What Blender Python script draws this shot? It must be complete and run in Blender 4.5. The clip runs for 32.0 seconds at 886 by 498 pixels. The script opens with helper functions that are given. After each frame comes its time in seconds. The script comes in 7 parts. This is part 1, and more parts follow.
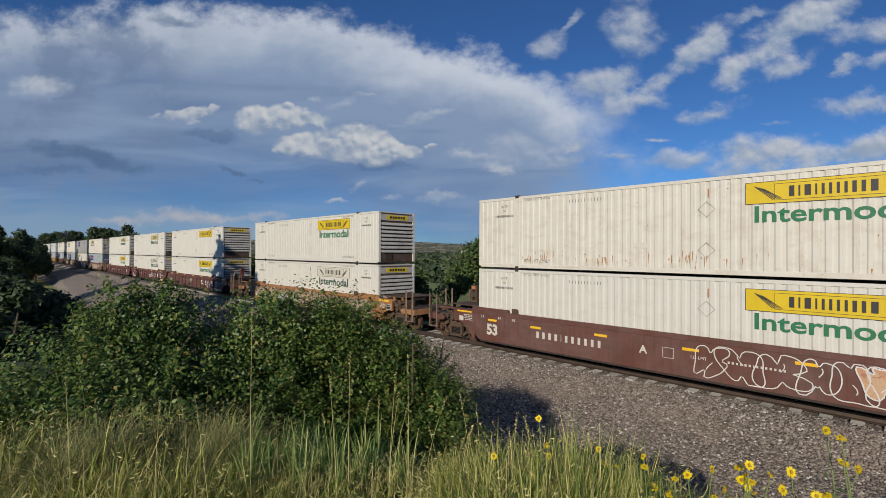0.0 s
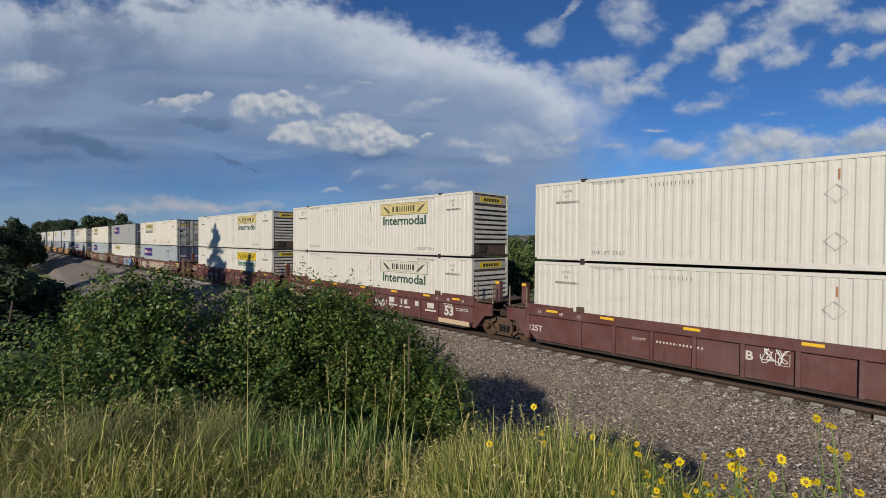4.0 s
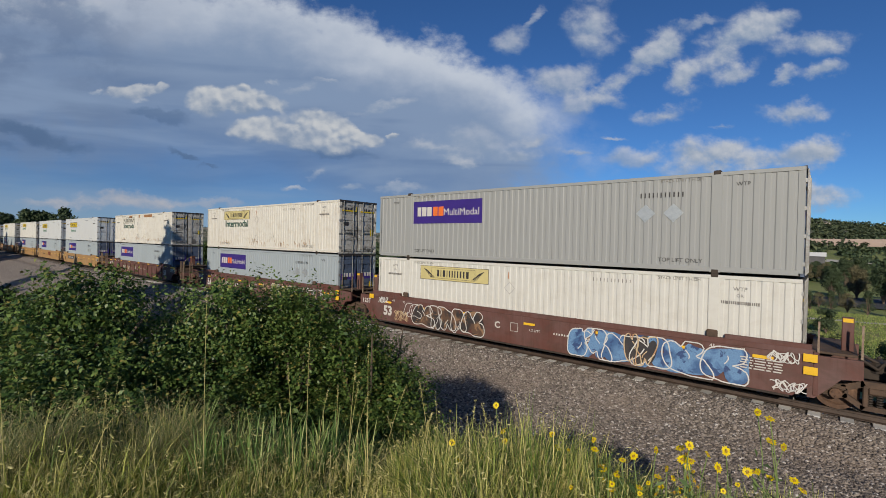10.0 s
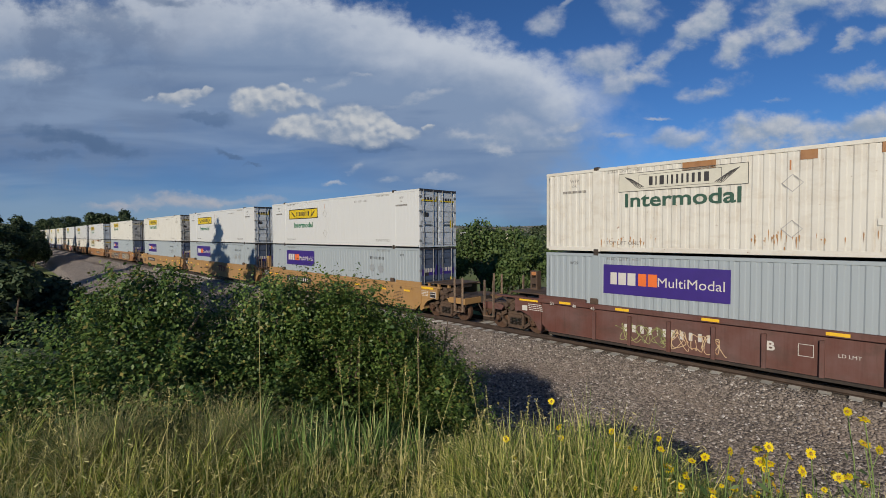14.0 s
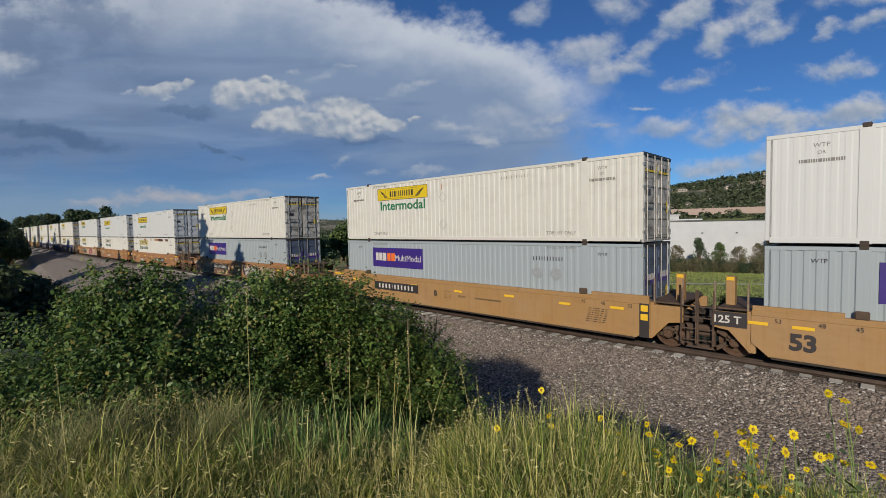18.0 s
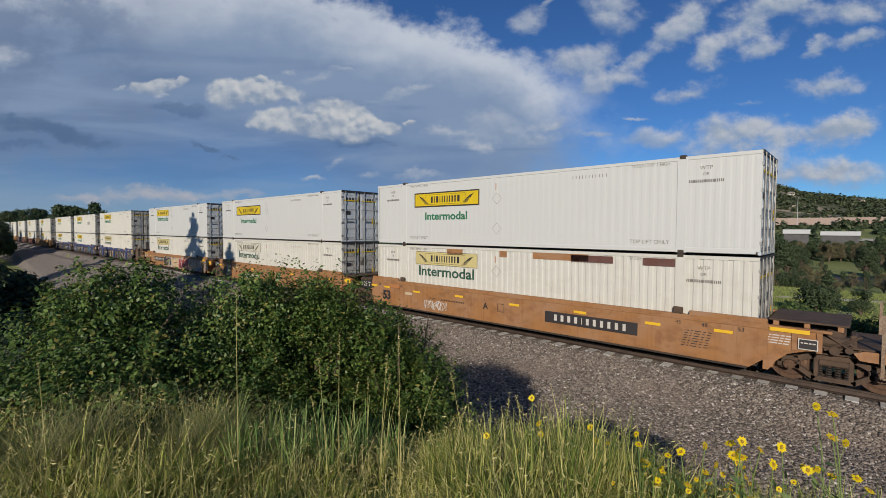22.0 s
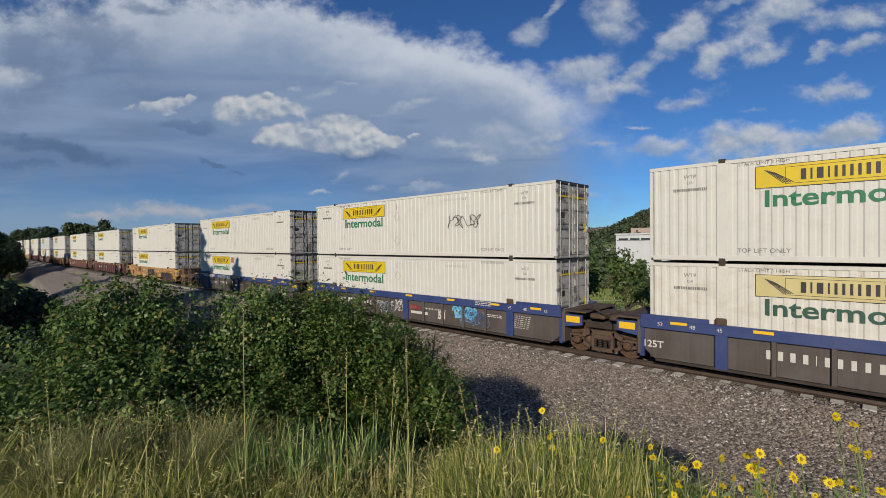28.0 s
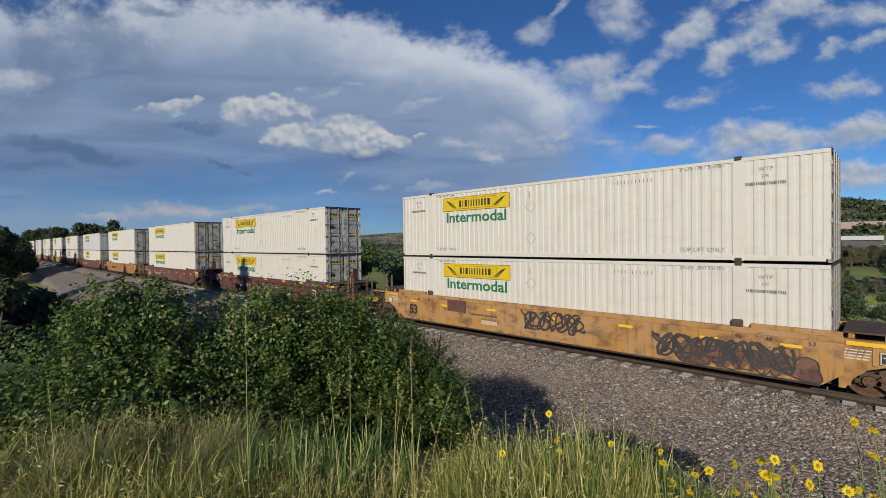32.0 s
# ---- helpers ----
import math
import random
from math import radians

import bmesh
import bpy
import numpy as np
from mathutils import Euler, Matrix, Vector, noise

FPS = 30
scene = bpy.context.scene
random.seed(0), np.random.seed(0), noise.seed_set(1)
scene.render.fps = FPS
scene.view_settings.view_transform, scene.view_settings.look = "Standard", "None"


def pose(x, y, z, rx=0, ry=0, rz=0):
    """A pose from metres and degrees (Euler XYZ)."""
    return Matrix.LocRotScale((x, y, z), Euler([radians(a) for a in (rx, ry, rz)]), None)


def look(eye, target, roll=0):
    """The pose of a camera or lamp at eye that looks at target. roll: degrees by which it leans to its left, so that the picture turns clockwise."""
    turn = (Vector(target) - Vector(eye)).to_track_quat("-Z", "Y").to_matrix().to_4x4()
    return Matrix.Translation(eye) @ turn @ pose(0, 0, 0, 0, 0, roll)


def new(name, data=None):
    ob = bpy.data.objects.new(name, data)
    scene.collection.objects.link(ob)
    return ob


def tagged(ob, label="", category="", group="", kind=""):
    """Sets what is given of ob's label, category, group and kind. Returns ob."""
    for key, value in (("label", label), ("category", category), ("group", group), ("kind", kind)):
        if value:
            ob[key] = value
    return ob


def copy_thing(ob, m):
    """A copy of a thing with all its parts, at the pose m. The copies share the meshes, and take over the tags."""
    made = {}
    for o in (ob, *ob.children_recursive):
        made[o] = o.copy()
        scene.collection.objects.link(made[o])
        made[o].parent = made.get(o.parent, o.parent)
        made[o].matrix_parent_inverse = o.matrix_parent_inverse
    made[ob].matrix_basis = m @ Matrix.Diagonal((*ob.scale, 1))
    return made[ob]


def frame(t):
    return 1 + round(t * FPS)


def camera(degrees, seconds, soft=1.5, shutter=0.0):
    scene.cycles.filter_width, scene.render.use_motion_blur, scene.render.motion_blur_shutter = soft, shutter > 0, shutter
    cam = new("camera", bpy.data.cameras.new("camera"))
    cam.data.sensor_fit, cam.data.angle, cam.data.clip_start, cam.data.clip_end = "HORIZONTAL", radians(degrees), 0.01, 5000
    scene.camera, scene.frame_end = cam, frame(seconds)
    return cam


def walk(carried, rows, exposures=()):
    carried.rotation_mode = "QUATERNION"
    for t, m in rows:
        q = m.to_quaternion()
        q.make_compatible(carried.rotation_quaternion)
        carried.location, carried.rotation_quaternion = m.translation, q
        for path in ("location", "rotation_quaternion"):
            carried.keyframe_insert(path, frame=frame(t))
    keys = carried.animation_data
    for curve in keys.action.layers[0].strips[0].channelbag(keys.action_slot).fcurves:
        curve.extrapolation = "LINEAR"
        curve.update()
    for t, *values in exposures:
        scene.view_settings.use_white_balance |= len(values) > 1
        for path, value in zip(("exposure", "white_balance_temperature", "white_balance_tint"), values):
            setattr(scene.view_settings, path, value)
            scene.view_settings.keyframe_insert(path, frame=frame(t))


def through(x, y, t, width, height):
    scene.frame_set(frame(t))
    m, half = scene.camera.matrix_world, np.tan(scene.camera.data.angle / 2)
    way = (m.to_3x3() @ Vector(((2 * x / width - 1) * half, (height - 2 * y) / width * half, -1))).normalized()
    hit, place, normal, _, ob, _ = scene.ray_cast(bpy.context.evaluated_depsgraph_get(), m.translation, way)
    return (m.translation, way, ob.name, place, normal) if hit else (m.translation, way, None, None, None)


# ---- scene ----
cam = camera(88.17, 32.0, soft=0.75)
EYE = 3.96
# seconds, x, y, z from the first eye, yaw, pitch, roll; x runs along the track, y across it, z = 0 on the rails
ROWS = [
    (0, 0.001, 0.000, -0.000, 45.25, 0.38, -0.29),
    (0.5, 0.002, -0.000, -0.000, 45.05, 0.06, -0.20),
    (1, 0.008, 0.003, 0.000, 44.64, -0.12, -0.02),
    (1.5, 0.006, -0.000, 0.000, 44.49, -0.23, -0.03),
    (2, 0.005, -0.007, 0.005, 44.80, -0.23, -0.09),
    (2.5, 0.006, -0.004, 0.002, 45.20, -0.58, -0.09),
    (3, 0.005, -0.007, 0.000, 45.17, -0.94, -0.21),
    (3.5, 0.000, -0.002, -0.001, 44.94, -0.97, -0.42),
    (5.5, 0.004, -0.001, -0.003, 44.55, -0.48, -0.45),
    (6, 0.004, -0.009, 0.002, 44.73, -0.32, -0.45),
    (6.5, 0.006, -0.004, -0.001, 44.37, -0.11, -0.29),
    (7, 0.010, -0.005, 0.000, 43.88, -0.17, -0.30),
    (7.5, 0.016, -0.007, -0.002, 43.47, -0.05, -0.38),
    (8, 0.019, -0.013, -0.004, 43.33, 0.09, -0.52),
    (8.5, 0.024, -0.015, -0.002, 43.27, 0.12, -0.57),
    (9, 0.029, -0.022, -0.004, 42.87, 0.09, -0.69),
    (9.5, 0.029, -0.023, -0.004, 42.31, 0.05, -0.94),
    (10, 0.003, -0.025, -0.008, 40.24, -0.62, -1.36),
    (10.5, -0.038, -0.042, 0.000, 39.87, -1.66, -1.30),
    (11, -0.054, -0.033, -0.002, 39.75, -2.01, -1.02),
    (11.5, -0.066, -0.021, 0.005, 40.05, -1.22, -0.50),
    (12, -0.077, -0.004, 0.007, 41.49, -0.77, -0.15),
    (12.5, -0.084, 0.004, 0.005, 42.55, -0.78, -0.10),
    (13, -0.089, 0.004, 0.003, 43.77, -1.18, -0.17),
    (13.5, -0.091, -0.004, 0.006, 45.08, -1.64, 0.10),
    (14, -0.089, -0.007, 0.004, 45.08, -1.88, 0.29),
    (14.5, -0.093, 0.003, 0.004, 44.13, -2.08, 0.65),
    (16.5, -0.094, 0.004, 0.005, 42.65, -2.91, 0.97),
    (17, -0.096, 0.007, 0.005, 43.23, -2.99, 1.12),
    (17.5, -0.097, 0.000, 0.003, 43.49, -2.91, 1.13),
    (18, -0.094, -0.006, 0.002, 43.57, -2.88, 1.10),
    (18.5, -0.089, -0.009, 0.000, 43.85, -3.01, 0.78),
    (19, -0.081, -0.012, -0.002, 44.23, -3.06, 0.33),
    (19.5, -0.080, -0.009, -0.000, 44.25, -2.92, 0.01),
    (20, -0.079, -0.007, 0.001, 43.23, -2.77, -0.10),
    (20.5, -0.090, -0.011, 0.007, 42.17, -2.51, -0.05),
    (21, -0.093, -0.005, 0.008, 41.78, -2.16, -0.10),
    (21.5, -0.103, -0.005, 0.009, 42.25, -2.02, -0.05),
    (22, -0.106, -0.004, 0.006, 42.64, -2.33, -0.23),
    (22.5, -0.113, 0.000, 0.001, 42.23, -2.48, -0.19),
    (23, -0.113, 0.000, 0.000, 42.47, -2.30, 0.14),
    (23.5, -0.111, 0.001, 0.000, 43.53, -2.09, 0.62),
    (24, -0.108, 0.004, 0.001, 44.49, -2.38, 1.07),
    (24.5, -0.107, 0.001, 0.001, 44.87, -2.27, 1.15),
    (25, -0.103, -0.001, 0.001, 44.48, -2.04, 0.93),
    (25.5, -0.104, 0.001, -0.003, 44.06, -1.88, 0.87),
    (27.5, -0.055, 0.025, -0.000, 43.98, -1.03, 0.73),
    (28, -0.118, 0.005, 0.004, 43.38, -0.86, 0.65),
    (28.5, -0.171, -0.013, 0.005, 42.91, -1.09, 0.94),
    (29, -0.188, -0.004, -0.008, 42.77, -1.31, 1.10),
    (29.5, -0.199, -0.002, -0.002, 42.35, -1.08, 1.02),
    (30, -0.193, 0.002, -0.005, 42.62, -1.21, 1.33),
    (30.5, -0.184, 0.012, -0.012, 42.42, -1.34, 1.11),
    (31, -0.161, 0.003, -0.013, 41.99, -0.95, 0.71),
    (31.5, -0.163, 0.018, -0.005, 42.44, -0.49, 0.15),
    (32, -0.143, 0.045, 0.005, 44.14, -0.90, 0.74),
]
EXPOSURES = [(0, 0.0), (8, -0.02), (12, -0.03), (14, -0.05), (18, -0.07), (21, -0.04), (24, -0.04), (29, 0.0), (32, 0.0)]
walk(cam, [(t, pose(x, y, EYE + z, 90 + pitch, roll, yaw)) for t, x, y, z, yaw, pitch, roll in ROWS], EXPOSURES)

# ---- sun and sky ----
SUN_FROM = Vector((0.36, -0.86, 0.36)).normalized()
SUN_UP = math.asin(SUN_FROM.z)
sun_data = bpy.data.lights.new("sun", "SUN")
sun_data.energy, sun_data.angle, sun_data.color = 4.25, radians(0.6), (1.0, 0.905, 0.76)
sun = new("sun", sun_data)
sun.matrix_world = look(SUN_FROM * 100, (0, 0, 0))


def link(nt, a, b):
    nt.links.new(a, b)


def put(nt, socket, value):
    if isinstance(value, bpy.types.NodeSocket):
        nt.links.new(value, socket)
    elif value is not None:
        socket.default_value = value


def mth(nt, op, a, b=None, c=None, clamp=False):
    n = nt.nodes.new("ShaderNodeMath")
    n.operation, n.use_clamp = op, clamp
    for s, v in zip(n.inputs, (a, b, c)):
        put(nt, s, v)
    return n.outputs[0]


def ramp(nt, value, lo, hi, to_lo=0.0, to_hi=1.0, smooth=True):
    n = nt.nodes.new("ShaderNodeMapRange")
    n.interpolation_type = "SMOOTHSTEP" if smooth else "LINEAR"
    for s, v in zip(n.inputs, (value, lo, hi, to_lo, to_hi)):
        put(nt, s, v)
    return n.outputs[0]


def mixc(nt, fac, a, b, blend="MIX"):
    n = nt.nodes.new("ShaderNodeMix")
    n.data_type, n.blend_type = "RGBA", blend
    put(nt, n.inputs[0], fac)
    for s, v in ((n.inputs[6], a), (n.inputs[7], b)):
        put(nt, s, (*v, 1) if isinstance(v, tuple) and len(v) == 3 else v)
    return n.outputs[2]


def noisy(nt, vec, scale, detail=4.0, rough=0.55, distort=0.0, out=0):
    n = nt.nodes.new("ShaderNodeTexNoise")
    put(nt, n.inputs["Vector"], vec)
    n.inputs["Scale"].default_value, n.inputs["Detail"].default_value = scale, detail
    n.inputs["Roughness"].default_value, n.inputs["Distortion"].default_value = rough, distort
    return n.outputs[out]


def mapped(nt, vec, scale=(1, 1, 1), turn=(0, 0, 0), shift=(0, 0, 0)):
    n = nt.nodes.new("ShaderNodeMapping")
    put(nt, n.inputs[0], vec)
    n.inputs[1].default_value, n.inputs[2].default_value, n.inputs[3].default_value = shift, turn, scale
    return n.outputs[0]


world = bpy.data.worlds.new("sky")
scene.world = world
world.use_nodes = True
wt = world.node_tree
wt.nodes.clear()
sky = wt.nodes.new("ShaderNodeTexSky")
sky.sky_type, sky.sun_disc, sky.sun_elevation = "NISHITA", False, SUN_UP
sky.sun_rotation = math.atan2(SUN_FROM.x, SUN_FROM.y)
sky.altitude, sky.air_density, sky.dust_density, sky.ozone_density = 1900, 1.0, 0.4, 1.6
wdir = wt.nodes.new("ShaderNodeTexCoord").outputs["Generated"]
facing = mapped(wt, wdir, turn=(0, 0, radians(-44.6)))      # the open side of the valley lies ahead
sep = wt.nodes.new("ShaderNodeSeparateXYZ")
put(wt, sep.inputs[0], facing)
ahead = mth(wt, "MAXIMUM", sep.outputs[1], 0.12)
plane_u, plane_v = mth(wt, "DIVIDE", sep.outputs[0], ahead), mth(wt, "DIVIDE", sep.outputs[2], ahead)
pack = wt.nodes.new("ShaderNodeCombineXYZ")
put(wt, pack.inputs[0], plane_u), put(wt, pack.inputs[1], plane_v)
flat = pack.outputs[0]
col = mixc(wt, 1.0, sky.outputs[0], (0.0310, 0.0575, 0.0915), "MULTIPLY")
n_big = noisy(wt, mapped(wt, flat, (1.0, 1.7, 1)), 3.2, 7, 0.62, 0.3, out=1)
n_fine = noisy(wt, mapped(wt, flat, (1.0, 1.5, 1)), 11, 8, 0.6, 0.2, out=1)
puff = noisy(wt, mapped(wt, flat, (1.0, 1.35, 1)), 24, 5, 0.62)
billow = noisy(wt, mapped(wt, flat, (1.0, 1.3, 1), shift=(0.02, 0.03, 0)), 9, 6, 0.58)


def warped(amount_big, amount_fine):
    a = wt.nodes.new("ShaderNodeVectorMath")
    a.operation = "MULTIPLY_ADD"
    put(wt, a.inputs[0], n_big)
    a.inputs[1].default_value = (amount_big, amount_big, 0)
    put(wt, a.inputs[2], flat)
    b = wt.nodes.new("ShaderNodeVectorMath")
    b.operation = "MULTIPLY_ADD"
    put(wt, b.inputs[0], n_fine)
    b.inputs[1].default_value = (amount_fine, amount_fine * 0.8, 0)
    put(wt, b.inputs[2], a.outputs[0])
    return mapped(wt, b.outputs[0], shift=(-amount_big * 0.5 - amount_fine * 0.5, -amount_big * 0.5 - amount_fine * 0.4, 0))


rough_flat = warped(0.05, 0.085)


def lobes_at(shift):
    """Rounded heaps, as a height that can be read a little off the place."""
    v = mapped(wt, lobe_flat, shift=shift)
    big, small = (wt.nodes.new("ShaderNodeTexVoronoi") for _ in range(2))
    for n, scale in ((big, 21.0), (small, 53.0)):
        n.feature = "SMOOTH_F1"
        n.inputs["Scale"].default_value, n.inputs["Smoothness"].default_value = scale, 0.6
        put(wt, n.inputs["Vector"], v)
    h = mth(wt, "ADD", mth(wt, "MULTIPLY", big.outputs["Distance"], 0.95), mth(wt, "MULTIPLY", small.outputs["Distance"], 0.55))
    return mth(wt, "SUBTRACT", 1.0, mth(wt, "ADD", h, mth(wt, "MULTIPLY", noisy(wt, v, 70, 3, 0.6), 0.12)))


def wool_at(shift):
    return mth(wt, "ADD", mth(wt, "MULTIPLY", noisy(wt, mapped(wt, flat, (1.0, 1.3, 1), shift=shift), 9, 6, 0.54), 0.85), mth(wt, "MULTIPLY", noisy(wt, mapped(wt, flat, (1.0, 1.3, 1), shift=shift), 30, 4, 0.6), 0.15))


lobe_flat = warped(0.02, 0.045)
heap_h, wool_h = lobes_at((0, 0, 0)), wool_at((0.02, 0.03, 0))
wool_lit = mth(wt, "SUBTRACT", wool_h, wool_at((0.026, 0.046, 0)))
heap_lit = mth(wt, "MULTIPLY_ADD", mth(wt, "SUBTRACT", heap_h, lobes_at((0.004, 0.010, 0))), 0.75, mth(wt, "MULTIPLY", wool_lit, 1.6))


def sort_of(slope, lobed, ragged_by, edge, weight, base, lit, shade):
    outline = mth(wt, "MULTIPLY", mth(wt, "SUBTRACT", 0.48, wool_h), ragged_by)
    if lobed:
        outline = mth(wt, "ADD", outline, mth(wt, "MULTIPLY", mth(wt, "SUBTRACT", 0.36, heap_h), lobed))
    return outline, mth(wt, "MULTIPLY_ADD", slope, weight, base), edge, lit, shade


# slope towards the light, weight of the lobes, raggedness, edge, slope's weight, tone, lit and shaded colour
SORTS = dict(
    heap=sort_of(heap_lit, 0.40, 0.55, 0.66, 1.2, 0.50, (0.59, 0.61, 0.635), (0.225, 0.305, 0.440)),
    soft=sort_of(wool_lit, 0, 2.7, 0.05, 3.0, 0.44, (0.55, 0.58, 0.64), (0.300, 0.380, 0.505)),
    pink=sort_of(wool_lit, 0, 3.0, 0.10, 2.0, 0.52, (0.54, 0.505, 0.51), (0.300, 0.365, 0.475)),
    dark=sort_of(wool_lit, 0, 2.2, 0.20, 1.0, 0.50, (0.100, 0.170, 0.300), (0.085, 0.150, 0.280)),
)


def cloud(u, v, a, b, turn=0.0, dense=0.95, sort="soft"):
    """A cloud round the direction (u, v), of half sizes a and b: bright towards its top and on the bulges that face the sun."""
    global col
    ragged_part, slope_part, edge, lit, shade = SORTS[sort]
    wx, wy = plain_axes if sort != "heap" else lobe_axes
    c, q = math.cos(radians(turn)), math.sin(radians(turn))
    lx = mth(wt, "MULTIPLY_ADD", wx, c / a, mth(wt, "MULTIPLY_ADD", wy, q / a, -(u * c + v * q) / a))
    ly = mth(wt, "MULTIPLY_ADD", wy, c / b, mth(wt, "MULTIPLY_ADD", wx, -q / b, (u * q - v * c) / b))
    away = mth(wt, "SQRT", mth(wt, "MULTIPLY_ADD", lx, lx, mth(wt, "MULTIPLY", ly, ly)))
    mask = ramp(wt, mth(wt, "ADD", away, ragged_part), 1.05, edge, 0.0, dense)
    tone = mth(wt, "MULTIPLY_ADD", ly, 0.30, slope_part)
    col = mixc(wt, mask, col, mixc(wt, ramp(wt, tone, 0.0, 1.0), shade, lit))


def axes_of(vec):
    s = wt.nodes.new("ShaderNodeSeparateXYZ")
    put(wt, s.inputs[0], vec)
    return s.outputs[0], s.outputs[1]


plain_axes, lobe_axes = axes_of(rough_flat), axes_of(lobe_flat)
# the broad veil: a bright, fuzzy upper rim that falls away to the right, lavender grey below it
big_n = noisy(wt, mapped(wt, flat, (1.0, 2.2, 1), turn=(0, 0, radians(8))), 2.6, 5, 0.5)
rim = mth(wt, "SUBTRACT", mth(wt, "SUBTRACT", 0.462, mth(wt, "MULTIPLY", plane_u, 0.29)), mth(wt, "MULTIPLY", mth(wt, "MULTIPLY", plane_u, plane_u), 0.24))
under = mth(wt, "SUBTRACT", rim, plane_v)
ragged = mth(wt, "ADD", under, mth(wt, "ADD", mth(wt, "MULTIPLY", mth(wt, "SUBTRACT", billow, 0.5), 0.16), mth(wt, "MULTIPLY", mth(wt, "SUBTRACT", puff, 0.5), 0.06)))
depth_v = mth(wt, "ADD", under, mth(wt, "ADD", mth(wt, "MULTIPLY", mth(wt, "SUBTRACT", big_n, 0.5), 0.22), mth(wt, "MULTIPLY", mth(wt, "SUBTRACT", billow, 0.5), 0.10)))
veil_side = ramp(wt, mth(wt, "ADD", plane_u, mth(wt, "MULTIPLY", mth(wt, "SUBTRACT", billow, 0.5), 0.35)), 0.46, 0.16)
veil_mask = mth(wt, "MULTIPLY", mth(wt, "MULTIPLY", ramp(wt, ragged, -0.012, 0.055), ramp(wt, depth_v, 0.52, 0.28, 0.48, 0.94)), veil_side)
veil_tone = mixc(wt, ramp(wt, depth_v, 0.02, 0.17), (0.60, 0.65, 0.73), (0.245, 0.330, 0.480))
veil_tone = mixc(wt, ramp(wt, depth_v, 0.20, 0.36), veil_tone, (0.142, 0.228, 0.400))
veil_left = ramp(wt, plane_u, -0.42, -0.72)
veil_tone = mixc(wt, mth(wt, "MULTIPLY", veil_left, ramp(wt, billow, 0.40, 0.62, 0.85, 0.25)), veil_tone, (0.165, 0.232, 0.365))
streak = noisy(wt, mapped(wt, flat, (0.9, 6.5, 1), turn=(0, 0, radians(5))), 2.0, 4, 0.5, 0.4)
low_side = mth(wt, "MULTIPLY", ramp(wt, depth_v, 0.10, 0.26), veil_side)
veil_tone = mixc(wt, mth(wt, "MULTIPLY", low_side, ramp(wt, streak, 0.48, 0.68, 0, 0.8)), veil_tone, (0.255, 0.345, 0.500))
veil_tone = mixc(wt, mth(wt, "MULTIPLY", low_side, ramp(wt, streak, 0.50, 0.32, 0, 0.6)), veil_tone, (0.095, 0.170, 0.330))
col = mixc(wt, veil_mask, col, veil_tone)
low_haze = mth(wt, "MULTIPLY", ramp(wt, plane_v, 0.20, 0.02, 0.0, 0.5), ramp(wt, streak, 0.40, 0.62))
col = mixc(wt, mth(wt, "MULTIPLY", low_haze, veil_side), col, (0.26, 0.34, 0.47))
# dark streaks, then the woolly and the heaped clouds
cloud(-0.799, 0.207, 0.185, 0.021, -11, 0.85, "dark")
cloud(-0.872, 0.179, 0.099, 0.011, -3, 0.5, "dark")
cloud(-0.470, 0.180, 0.044, 0.006, -16, 0.7, "dark")
cloud(-0.419, 0.157, 0.030, 0.005, -10, 0.6, "dark")
cloud(-0.528, 0.254, 0.074, 0.011, -4, 0.5, "dark")
cloud(-0.163, 0.191, 0.124, 0.010, -4, 0.4, "dark")
cloud(-0.598, 0.506, 0.074, 0.017, -4, 0.6, "dark")
cloud(0.399, 0.504, 0.067, 0.091, -20, 0.85, "soft")
cloud(0.211, 0.454, 0.052, 0.029, 15, 0.7, "soft")
cloud(0.257, 0.503, 0.047, 0.011, 58, 0.55, "soft")
cloud(0.571, 0.473, 0.052, 0.039, 30, 0.85, "soft")
cloud(0.526, 0.429, 0.085, 0.032, 36, 0.85, "soft")
cloud(0.463, 0.374, 0.073, 0.025, 34, 0.8, "soft")
cloud(0.698, 0.458, 0.135, 0.052, 42, 0.95, "soft")
cloud(0.617, 0.393, 0.058, 0.037, 35, 0.85, "soft")
cloud(0.806, 0.517, 0.117, 0.035, 22, 0.9, "soft")
cloud(0.746, 0.411, 0.081, 0.024, 26, 0.85, "soft")
cloud(0.859, 0.407, 0.052, 0.018, 14, 0.8, "soft")
cloud(0.954, 0.418, 0.061, 0.020, 16, 0.8, "soft")
cloud(0.931, 0.489, 0.123, 0.038, 10, 0.9, "soft")
cloud(0.649, 0.519, 0.058, 0.020, 25, 0.6, "soft")
cloud(0.889, 0.324, 0.097, 0.027, 2, 0.85, "soft")
cloud(0.575, 0.306, 0.076, 0.026, 10, 0.85, "soft")
cloud(0.339, 0.372, 0.088, 0.036, 8, 0.8, "soft")
cloud(0.369, 0.320, 0.064, 0.032, 28, 0.75, "soft")
cloud(0.438, 0.337, 0.061, 0.022, -10, 0.7, "soft")
cloud(0.642, 0.216, 0.123, 0.050, 4, 1.0, "soft")
cloud(0.736, 0.231, 0.097, 0.038, 8, 1.0, "soft")
cloud(0.856, 0.210, 0.160, 0.038, 2, 1.0, "soft")
cloud(0.962, 0.233, 0.087, 0.035, 8, 1.0, "soft")
cloud(0.480, 0.195, 0.101, 0.024, 6, 0.7, "soft")
cloud(0.618, 0.117, 0.131, 0.029, 8, 0.8, "soft")
cloud(0.775, 0.135, 0.140, 0.041, 6, 1.0, "soft")
cloud(0.920, 0.135, 0.131, 0.035, 4, 1.0, "soft")
